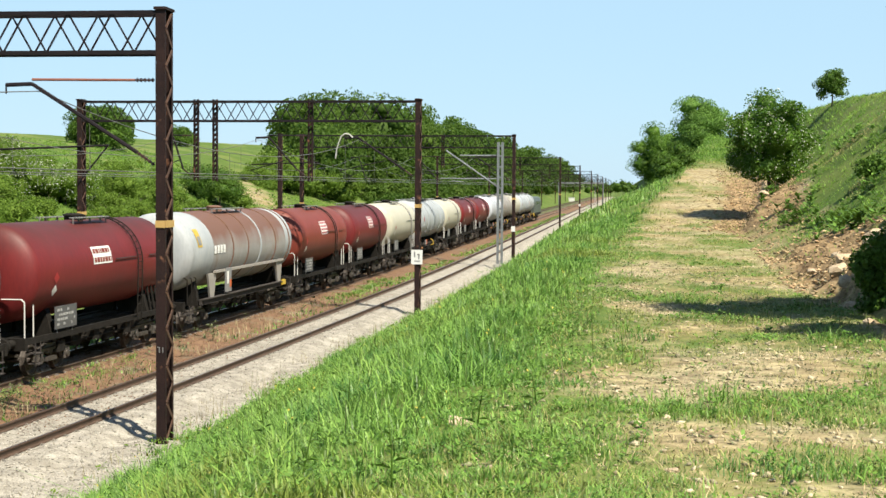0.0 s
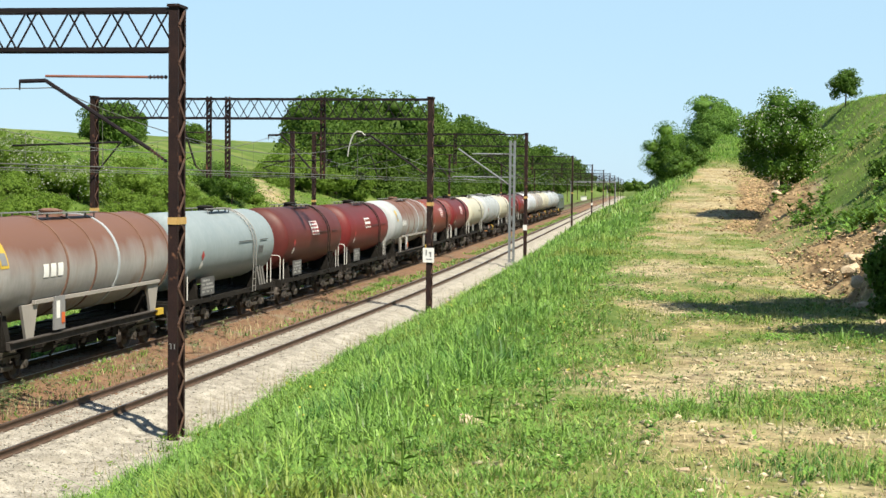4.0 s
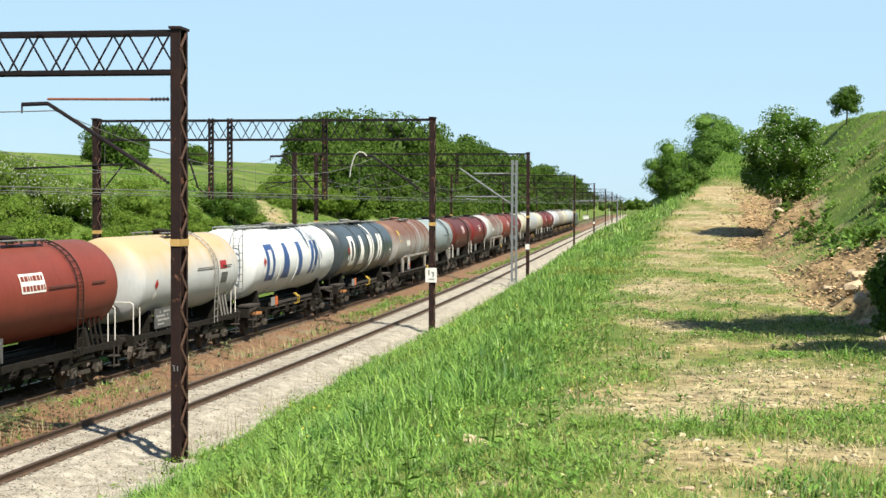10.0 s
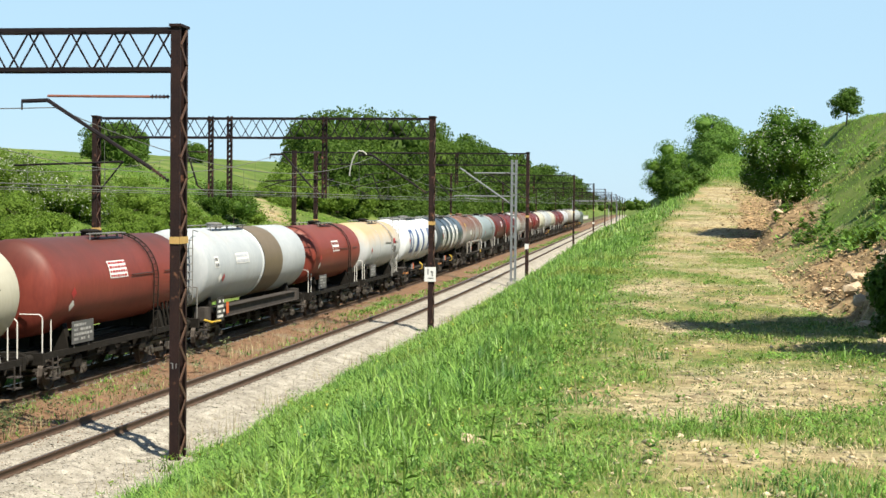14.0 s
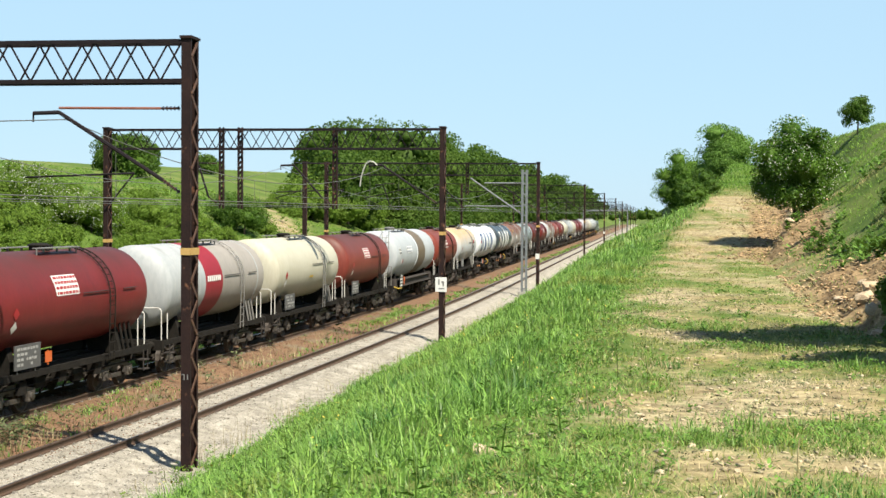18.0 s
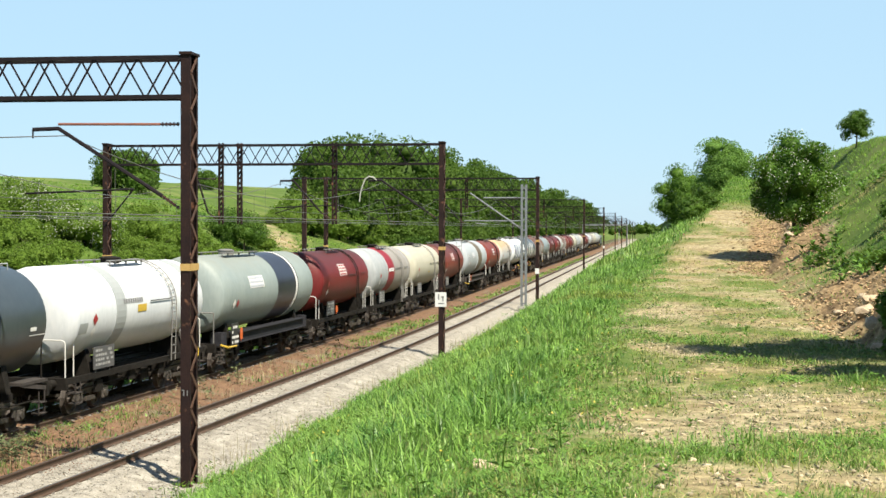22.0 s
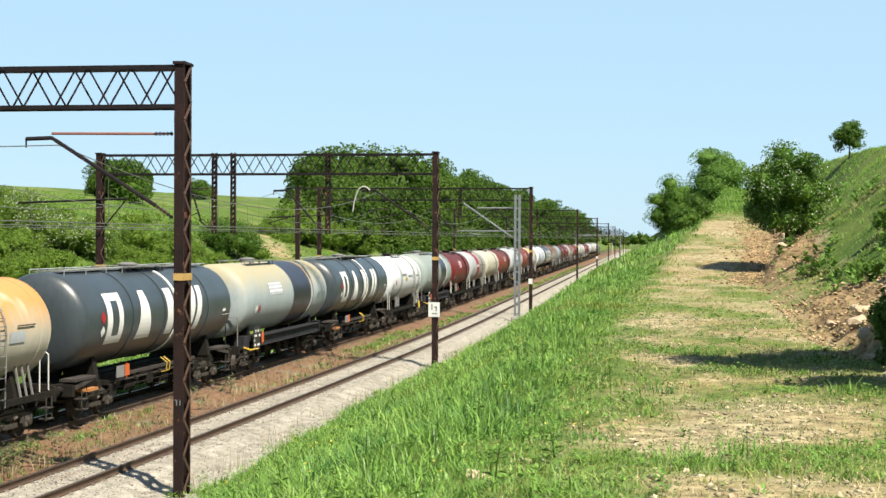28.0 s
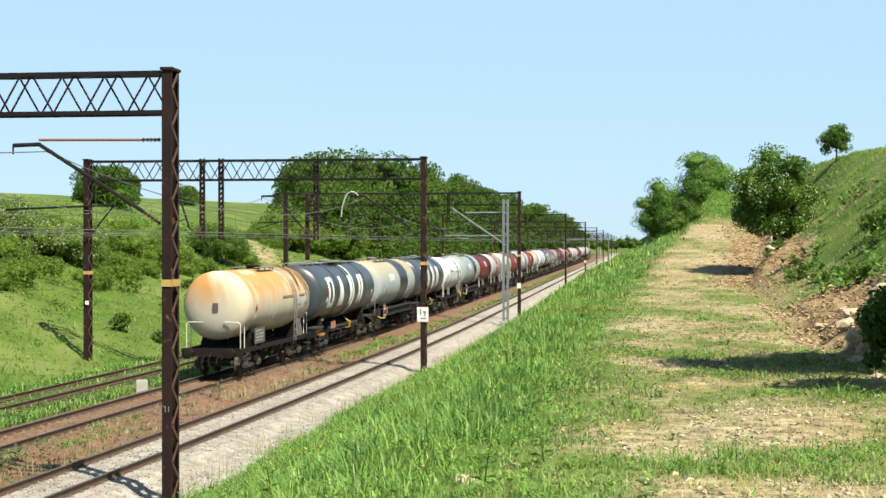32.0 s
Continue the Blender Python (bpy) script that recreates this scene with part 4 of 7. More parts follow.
WHEELSET, BOGIE, BUFFER = wheelset_mesh(), bogie_mesh(), buffer_mesh()
COUPLER = Shape().box((0, 0.12, 0.98), (0.16, 0.3, 0.16)).tube((0, 0.2, 0.98), (0, 0.45, 0.86), 0.035).tube((0, 0.45, 0.86), (0, 0.5, 0.5), 0.03).mesh("coupling", CHASSIS)
HOSE = Shape().path([(0, 0.05, 0.9), (0.01, 0.25, 0.82), (0.03, 0.35, 0.6)], 0.025).mesh("brake_hose", CHASSIS)
STEP = Shape().box((1.28, 0, 0.45), (0.3, 0.34, 0.03)).box((1.28, 0, 0.75), (0.3, 0.34, 0.03)).bar((1.36, -0.17, 0.4), (1.36, -0.17, 1.05), 0.03, 0.03).bar((1.36, 0.17, 0.4), (1.36, 0.17, 1.05), 0.03, 0.03).mesh("step", SILL)
AXLES = []


def running_gear(w, L, pivot):
    """Bogies with their wheelsets, buffers and couplings."""
    for sy in (-1, 1):
        bg = part("bogie", BOGIE, None, w, loc=(0, sy * pivot, 0))
        for k, ax in enumerate((-0.9, 0.9)):
            ws = part("wheelset", WHEELSET, None, bg, loc=(0, ax, 0.46))
            AXLES.append((k, ws))
        for sx in (-0.875, 0.875):
            part("buffer", BUFFER, None, w, loc=pose(sx, sy * (L / 2 - 0.6), 1.05, 0, 0, 0 if sy > 0 else 180))
        part("coupling", COUPLER, None, w, loc=pose(0, sy * (L / 2 - 0.6), 0, 0, 0, 0 if sy > 0 else 180))
        for sx in (-0.3, 0.3):
            part("brake_hose", HOSE, None, w, loc=pose(sx, sy * (L / 2 - 0.6), 0, 0, 0, 0 if sy > 0 else 180))


def tank_shape(R, half, zc, bands, dish=0.42):
    """A barrel with dished ends; bands are (from, to, slot) along it, the rest is slot 0."""
    s = Shape()
    cuts = sorted({-half + dish, half - dish, *[c for b in bands for c in b[:2]], *np.linspace(-half + dish, half - dish, 9)})
    prof = []
    for k in range(7):
        g = math.pi / 2 * k / 6
        prof.append((-half + dish * (1 - math.cos(math.pi / 2 * k / 6)), max(0.001, R * math.sin(g) ** 0.8)))
    prof += [(c, R) for c in cuts[1:-1]]
    for k in range(7):
        g = math.pi / 2 * (1 - k / 6)
        prof.append((half - dish * (1 - math.cos(g)), max(0.001, R * math.sin(g) ** 0.8)))
    s.turned(prof, 48, (0, 0, zc))
    n = 48
    for k in range(len(prof) - 1):
        y = (prof[k][0] + prof[k + 1][0]) / 2
        for a, b, slot in bands:
            if a <= y <= b:
                s.m[k * n:(k + 1) * n] = [slot] * n
    return s


def on_tank(shape, R, zc, quad, slot=0, lift=0.012, nu=3, nv=12):
    """A curved patch on the barrel's near side from four corners (along, degrees above the side)."""
    (a, b, c, d) = [Vector(q) for q in quad]
    pts = []
    for i in range(nu + 1):
        for j in range(nv + 1):
            p = a.lerp(b, i / nu).lerp(d.lerp(c, i / nu), j / nv)
            g = radians(p[1])
            pts.append(((R + lift) * math.cos(g), p[0], zc + (R + lift) * math.sin(g)))
    faces = [(i * (nv + 1) + j, (i + 1) * (nv + 1) + j, (i + 1) * (nv + 1) + j + 1, i * (nv + 1) + j + 1) for i in range(nu) for j in range(nv)]
    shape.add(pts, faces, slot)


def rect(shape, R, zc, y0, y1, g0, g1, lean=0.0, slot=0, **kw):
    on_tank(shape, R, zc, ((y0, g0), (y1, g0), (y1 + lean, g1), (y0 + lean, g1)), slot, **kw)


def diamond(w, R, zc, y, g, mat, label, size=0.36):
    s, h = Shape(), size / 2
    q = math.degrees(h / R)
    on_tank(s, R, zc, ((y, g - q), (y + h, g), (y, g + q), (y - h, g)), lift=0.014)
    part("hazard_diamond", s, mat, w, label)


def ring(w, R, zc, y, mat, width=0.1, name="ring", label="", lift=0.03):
    s = Shape().turned([(y - width / 2, R + 0.001), (y - width / 2, R + lift), (y + width / 2, R + lift), (y + width / 2, R + 0.001)], 48, (0, 0, zc))
    return part(name, s, mat, w, label, smooth=False)


def side_ladder(w, R, zc, y, low, mat, name="ladder"):
    """A ladder that follows the barrel from the walkway down to the sole bar."""
    s = Shape()
    prev = None
    for k in range(12):
        g = radians(95 - k * 8.6)
        x = (R + 0.07) * math.cos(g)
        z = zc + (R + 0.07) * math.sin(g)
        if prev:
            for sy in (-0.19, 0.19):
                s.tube((prev[0], y + sy, prev[1]), (x, y + sy, z), 0.022, sides=4)
        s.tube((x, y - 0.19, z), (x, y + 0.19, z), 0.014, sides=4)
        prev = (x, z)
    for sy in (-0.19, 0.19):
        s.tube((prev[0], y + sy, prev[1]), (R + 0.02, y + sy, low), 0.022, sides=4)
    z = prev[1] - 0.28
    while z > low:
        s.tube((R + 0.05, y - 0.19, z), (R + 0.05, y + 0.19, z), 0.014, sides=4)
        z -= 0.28
    return part(name, s, mat, w)


def end_ladder(w, zc, R, half, mat):
    """An upright ladder in front of the tank's rear end, hooked over its crown."""
    s, y = Shape(), -half - 0.1
    top = zc + R + 0.1
    for x in (0.62, 1.02):
        s.tube((x, y, 1.9), (x, y, top - 0.3), 0.02, sides=5).path([(x, y, top - 0.3), (x - 0.06, y + 0.2, top - 0.12), (x - 0.12, y + 0.9, top - 0.18)], 0.02)
    z = 2.05
    while z < top - 0.3:
        s.tube((0.62, y, z), (1.02, y, z), 0.016, sides=4)
        z += 0.29
    part("end_ladder", s, mat, w)


def end_posts(w, L, ends, mat, tall=1.0):
    for sy in ends:
        for sx in (-1.15, 1.15):
            y = sy * (L / 2 - 0.75)
            part("handrail", Shape().path([(sx, y, 1.2), (sx, y, 1.2 + tall), (sx * 0.92, y, 1.28 + tall), (sx * 0.4, y, 1.28 + tall)], 0.02), mat, w, "white handrail")
            part("handrail", Shape().tube((sx, y - sy * 0.55, 1.2), (sx, y - sy * 0.55, 1.1 + tall), 0.02), mat, w, "white handrail")


def data_board(w, y, x=1.28, z=1.5, size=(0.9, 0.62), mat=BOARD):
    b = part("data_board", Shape().box((x, y, z), (0.03, size[0], size[1])).tube((x - 0.04, y - size[0] * 0.35, z - size[1] / 2 - 0.12), (x - 0.04, y - size[0] * 0.35, z), 0.02).tube((x - 0.04, y + size[0] * 0.35, z - size[1] / 2 - 0.12), (x - 0.04, y + size[0] * 0.35, z), 0.02), mat, w, "dark board with rows of pale marks")
    s = Shape()
    rng = random.Random(int(y * 100))
    for r in range(4):
        y0 = y - size[0] * 0.42
        while y0 < y + size[0] * 0.36:
            l = rng.uniform(0.06, 0.2)
            if rng.random() < 0.75:
                s.box((x + 0.019, y0 + l / 2, z + size[1] * (0.33 - 0.21 * r)), (0.006, l, size[1] * 0.11))
            y0 += l + 0.05
    part("marking", s, WHITE_MARK if mat == BLACK_MARK else GREY_INK, b, kind="stuff")


def plate(w, y, z, x=1.32, size=(0.4, 0.3), mat=ORANGE_MARK, label="orange hazard plate"):
    part("hazard_plate", Shape().box((x, y, z), (0.012, size[0], size[1])).box((x - 0.02, y, z - 0.02), (0.02, 0.05, size[1] + 0.1)), mat, w, label)


def top_gear(w, R, zc, y, length, mat=STEEL_GREY, dome=CHASSIS):
    top = zc + R
    d = Shape().turned([(top - 0.06, 0.30), (top + 0.11, 0.30), (top + 0.12, 0.34), (top + 0.16, 0.34), (top + 0.2, 0.2), (top + 0.21, 0.01)], 18, (0, y, 0), "z")
    part("manhole_dome", d, dome, w, smooth=False)
    s = Shape()
    for sx in (-0.55, 0.55):
        s.box((sx, y, top + 0.08), (0.26, length, 0.03))
        s.tube((sx, y - length / 2, top - 0.12), (sx, y - length / 2, top + 0.08), 0.02)
        s.tube((sx, y + length / 2, top - 0.12), (sx, y + length / 2, top + 0.08), 0.02)
        for k in range(3):
            s.box((sx, y - length / 3 + k * length / 3, top + 0.02), (0.05, 0.06, 0.12))
    part("walkway", s, mat, w)
    v = Shape()
    for k in range(3):
        v.tube((0.1 - 0.1 * k, y + 0.55 + 0.2 * k, top - 0.02), (0.1 - 0.1 * k, y + 0.55 + 0.2 * k, top + 0.14), 0.06, sides=8)
    part("valve", v, dome, w)


def top_rail(w, R, zc, half):
    """A low rail and a grating that run along the crown of the barrel."""
    s, g = Shape(), Shape()
    y0, y1, top = -half + 0.8, half - 0.8, zc + R
    n = 9
    for sx in (-0.55, 0.55):
        s.tube((sx, y0, top + 0.07), (sx, y1, top + 0.07), 0.018, sides=4)
        for k in range(n):
            y = y0 + (y1 - y0) * k / (n - 1)
            s.tube((sx, y, top - 0.16), (sx, y, top + 0.07), 0.014, sides=4)
    for sx in (-0.3, 0.3):
        g.box((sx, 0, top + 0.02), (0.24, y1 - y0, 0.03))
    part("top_rail", s, P["strap"], w)
    part("grating", g, STEEL_GREY, w)


def underframe(w, L, kind, mat=CHASSIS):
    s = Shape()
    e = L / 2 - 0.6
    for sx in (-1, 1):
        s.box((sx * 0.55, 0, 1.02), (0.16, 2 * e, 0.3))
        if kind == "short":
            s.box((sx * 1.22, 0, 1.1), (0.08, 2 * e, 0.18))
        s.box((0, sx * e, 1.04), (2.6, 0.14, 0.34), bevel=0.03)
        s.box((0, sx * (e - 2.0), 1.02), (2.4, 0.25, 0.22))
    s.box((0, 0, 0.92), (0.5, 2 * e - 0.2, 0.5), bevel=0.03)
    for k in range(5):
        s.box((0, -e * 0.6 + k * e * 0.3, 1.0), (2.3, 0.12, 0.16))
    part("underframe", s, mat, w)
    b = Shape().turned([(-0.5, 0.02), (-0.5, 0.19), (0.5, 0.19), (0.5, 0.02)], 12, (0.2, -0.3, 0.72))
    for k in range(4):
        b.bar((0.75, -e * 0.5 + k * e * 0.27, 0.42), (0.75, -e * 0.36 + k * e * 0.27, 0.95), 0.05, 0.06)
        b.turned([(-0.3, 0.02), (-0.3, 0.14), (0.3, 0.14), (0.3, 0.02)], 10, (-0.6 + 0.15 * k, -e * 0.45 + k * e * 0.3, 0.66))
    b.tube((1.12, -e * 0.95, 0.78), (1.12, e * 0.95, 0.78), 0.022).tube((0.3, -e * 0.9, 0.5), (0.3, e * 0.9, 0.5), 0.03).bar((-0.8, -e * 0.8, 0.8), (-0.8, e * 0.8, 0.8), 0.06, 0.3)
    for k in range(6):
        b.box((1.0 - 0.1 * (k % 2), -e * 0.55 + k * e * 0.22, 0.74 + 0.05 * (k % 3)), (0.3, 0.5 + 0.2 * (k % 2), 0.34), bevel=0.04)
    b.box((-0.4, 0.9, 0.72), (0.5, 0.6, 0.36), bevel=0.04).tube((0.9, -1.6, 0.8), (0.9, 1.4, 0.8), 0.03).tube((0.5, -2.4, 0.65), (0.5, 2.2, 0.65), 0.03)
    part("brake_gear", b, CHASSIS, w)
    for sy in (-1, 1):
        part("step", STEP, None, w, "worn steel step", loc=(0, sy * (e - 0.55), 0))


def saddles(w, R, zc, half, mat=CHASSIS):
    for sy in (-1, 1):
        y = sy * (half - 1.9)
        s = Shape()
        for sx in (-1, 1):
            g = [radians(a) for a in (-88, -74, -60, -48)]
            pts = []
            for a in g:
                pts.append((sx * R * 1.005 * math.cos(a), zc + R * 1.005 * math.sin(a)))
            poly = pts + [(sx * 1.15, 1.12), (sx * 0.1, 1.12)]
            n = len(poly)
            s.add([(x, y - 0.14, z) for x, z in poly] + [(x, y + 0.14, z) for x, z in poly], [tuple(range(n)), tuple(range(n, 2 * n))[::-1]] + [(i, (i + 1) % n, n + (i + 1) % n, n + i) for i in range(n)])
        part("saddle", s, mat, w)


def wagon(L, kind, paint_mats, bands=(), label="", extras=()):
    """A bogie tank wagon. Its origin lies on the rails below its middle; the near side is +x."""
    w = thing("tank_wagon", label, "tank wagon", "tank wagons of the train")
    R, zc = (1.43, 2.95) if kind == "short" else (1.49, 2.97)
    half = L / 2 - 0.72
    running_gear(w, L, L / 2 - 2.75)
    underframe(w, L, kind)
    part("tank", tank_shape(R, half, zc, bands, 0.5 if kind == "short" else 0.42), [P[m] for m in paint_mats], w, smooth=True)
    for e in extras:
        e(w, L, R, zc, half)
    saddles(w, R, zc, half, CHASSIS)
    return w


def short_fittings(rail_mat=BLACK_MARK, ladder_mat=CHASSIS, posts=RAIL_WHITE, board=-0.29, ladder_at=0.17, strap=None):
    def build(w, L, R, zc, half):
        top_gear(w, R, zc, 0.02 * L, 2.6)
        side_ladder(w, R, zc, ladder_at * L, 1.05, ladder_mat)
        end_posts(w, L, (-1, 1), posts)
        data_board(w, board * L + 0.45, 1.3, 1.62, (1.5, 0.66))
        for a, b in ((-2.0, -0.25), (0.9, 1.9)):
            part("side_rail", Shape().tube((R + 0.03, ladder_at * L + a, zc + 0.2), (R + 0.03, ladder_at * L + b, zc + 0.2), 0.018), rail_mat, w)
        diamond(w, R, zc, -0.325 * L, -6, RED_MARK, "red hazard diamond")
        diamond(w, R, zc, -0.325 * L, -21, WHITE_MARK, "white hazard diamond")
        legs = Shape()
        for k in range(3):
            y = half - 1.2 - 0.35 * k
            legs.tube((R * 0.75, y, zc - R * 0.62), (1.2, y + 0.1, 1.15), 0.04)
        part("stay", legs, ladder_mat, w)
    return build


def label_panel(y, g0, g1, width, rows=4, back=WHITE_MARK, ink=RED_MARK):
    """A painted panel with rows of plain bars."""
    def build(w, L, R, zc, half):
        s = Shape()
        rect(s, R, zc, y, y + width, g0, g1, 0)
        p = part("label_panel", s, back, w, "painted panel with rows of bars")
        t = Shape()
        rng = random.Random(int(y * 37) + rows)
        for r in range(rows):
            a = g0 + (g1 - g0) * (r + 0.2) / rows
            b = g0 + (g1 - g0) * (r + 0.75) / rows
            y0 = y + 0.06
            while y0 < y + width - 0.1:
                l = rng.uniform(0.07, 0.2)
                rect(t, R, zc, y0, min(y0 + l, y + width - 0.05), a, b, 0, lift=0.022, nu=1, nv=3)
                y0 += l + 0.05
        part("marking", t, ink, p, kind="stuff")
    return build


def bars(y, g0, g1, width, n, mat):
    def build(w, L, R, zc, half):
        t = Shape()
        for k in range(n):
            rect(t, R, zc, y + width * k / n, y + width * (k + 0.72) / n, g0, g1, 0.02, lift=0.016, nu=1)
        part("marking", t, mat, w, "plain painted bars", kind="stuff")
    return build


def big_marks(mat, y0=-0.335, pitch=0.152):
    """Four large plain shapes across the barrel: a hollow block, a wedge, a bar and a pair of slanted bars."""
    def build(w, L, R, zc, half):
        lo, hi, u = -29, 33, pitch * L
        x = y0 * L
        bw = 0.4
        s = Shape()
        rect(s, R, zc, x, x + bw, lo, hi, 0.0)
        rect(s, R, zc, x + bw, x + 0.9, hi - 10, hi, 0.0)
        rect(s, R, zc, x + bw, x + 0.9, lo, lo + 10, 0.0)
        rect(s, R, zc, x + 0.9, x + 1.25, lo, hi, 0.0)
        part("painted_mark", s, mat, w, "large plain hollow painted block")
        x += u
        s = Shape()
        on_tank(s, R, zc, ((x + 0.1, lo), (x + 1.35, lo), (x + 0.95, hi), (x + 0.5, hi)))
        part("painted_mark", s, mat, w, "large plain painted wedge")
        x += u
        s = Shape()
        rect(s, R, zc, x + 0.36, x + 1.0, lo, hi, 0.0)
        part("painted_mark", s, mat, w, "large plain painted bar")
        x += u
        s = Shape()
        rect(s, R, zc, x, x + 0.48, lo, hi, 0.5)
        rect(s, R, zc, x + 0.7, x + 1.18, lo, hi, 0.5)
        part("painted_mark", s, mat, w, "large plain slanted bar")
    return build


def long_fittings(ring_mat, one_ring=None, hooks=True, streaks=None):
    def build(w, L, R, zc, half):
        top_gear(w, R, zc, 0, 3.6, dome=STEEL_GREY)
        for f in (-0.2, -0.02, 0.26):
            ring(w, R, zc, f * L, P[ring_mat], 0.1, "stiffening_ring")
        if one_ring:
            ring(w, R, zc, 0.055 * L, one_ring, 0.16, "painted_ring", "white painted ring")
        diamond(w, R, zc, -0.355 * L, 4, RED_MARK, "red hazard diamond", 0.42)
        diamond(w, R, zc, -0.355 * L, -12, WHITE_MARK, "white hazard diamond", 0.36)
        b = part("data_board", Shape().box((1.36, -0.25 * L, 1.32), (0.02, 0.6, 0.36)), SIGN_GREY, w, "grey plate with pale marks")
        plate(w, -0.25 * L + 0.52, 1.33, 1.37, (0.36, 0.36))
        if hooks:
            for k in (0, 0.28):
                part("yellow_hook", Shape().path([(1.2, k, 1.45), (1.42, k + 0.02, 1.28), (1.38, k + 0.06, 1.0), (1.2, k + 0.1, 0.95)], 0.022), YELLOW_MARK, w, "yellow bent handle")
        c = Shape().box((1.1, 0, 1.16), (0.08, L * 0.46, 0.1)).box((1.1, 0, 0.98), (0.05, L * 0.46, 0.05))
        part("side_rail", c, SILL, w)
        for sy in (-1, 1):
            g = Shape().box((1.05, sy * (half - 0.7), 1.32), (0.5, 1.5, 0.08)).bar((1.25, sy * (half - 1.4), 1.3), (1.25, sy * half, 1.1), 0.06, 0.12)
            part("end_bracket", g, SILL, w)
        st = Shape()
        for q in (-0.34, 0.34):
            st.bar((0.95, -half + 0.95 + q, 0.98), (1.42, -half + 0.95 + q, 0.98), 0.05, 0.09)
        st.bar((1.4, -half + 0.6, 0.98), (1.4, -half + 1.3, 0.98), 0.05, 0.09).box((1.2, -half + 0.95, 1.0), (0.36, 0.6, 0.025))
        part("corner_step", st, RUST_ORANGE, w, "orange rusty corner step")
        n = Shape()
        rect(n, R, zc, 0.365 * L, 0.365 * L + 0.35, -9, -5)
        rect(n, R, zc, 0.365 * L, 0.365 * L + 0.9, -14, -13)
        part("marking", n, WHITE_MARK, w, kind="stuff")
        if streaks:
            end_ladder(w, zc, R, half, STEEL_GREY)
        top_rail(w, R, zc, half)
        hr = Shape().path([(1.15, L / 2 - 0.75, 1.2), (1.15, L / 2 - 0.75, 2.35), (0.6, L / 2 - 0.75, 2.35)], 0.024)
        part("handrail", hr, CHASSIS, w)
        if streaks:
            for k in range(5):
                t = Shape()
                y = -0.24 * L + k * 0.13 * L
                rect(t, R, zc, y, y + 0.14, -52, -14, 0.5, nv=8)
                part("drip_stripe", t, streaks, w)
    return build


def band_fittings(edge_mat, sill, edge_at, end_lad=True):
    """A long wagon with a deep side channel and a strap of bright metal at the band's edge."""
    def build(w, L, R, zc, half):
        top_gear(w, R, zc, -0.12 * L, 4.2, dome=STEEL_GREY)
        ring(w, R, zc, edge_at, edge_mat, 0.2, "strap", "bright strap at the band's edge", lift=0.02)
        ring(w, R, zc, edge_at + 0.2, BLACK_MARK, 0.07, "dark_line", "dark line beside the strap", lift=0.014)
        ch = Shape().box((1.3, 0.02 * L, 1.28), (0.06, L * 0.66, 0.36)).box((1.2, 0.02 * L, 1.47), (0.5, L * 0.66, 0.03)).box((1.38, 0.02 * L, 1.09), (0.14, L * 0.66, 0.03))
        part("side_channel", ch, sill, w)
        data_board(w, -0.335 * L, 1.42, 1.42, (0.85, 0.9), BLACK_MARK)
        plate(w, -0.29 * L + 0.05, 1.42, 1.46, (0.3, 0.42))
        if end_lad:
            end_ladder(w, zc, R, half, STEEL_GREY)
        diamond(w, R, zc, -0.345 * L, -14, WHITE_MARK, "white hazard diamond", 0.4)
        diamond(w, R, zc, -0.345 * L + 0.42, -14, RED_MARK, "red hazard diamond", 0.36)
        h = Shape().path([(1.2, -L / 2 + 1.4, 1.1), (1.45, -L / 2 + 1.6, 1.0), (1.45, -L / 2 + 2.6, 0.98)], 0.04)
        part("yellow_hook", h, YELLOW_MARK, w, "yellow brake handle")
        hr = Shape().path([(1.15, -L / 2 + 0.75, 1.2), (1.15, -L / 2 + 0.75, 2.35), (0.6, -L / 2 + 0.75, 2.35)], 0.024)
        part("handrail", hr, STEEL_GREY, w)
        for sy in (-1, 1):
            part("end_bracket", Shape().box((1.0, sy * (half - 1.0), 1.3), (0.6, 0.5, 0.5), bevel=0.1), sill, w)
    return build


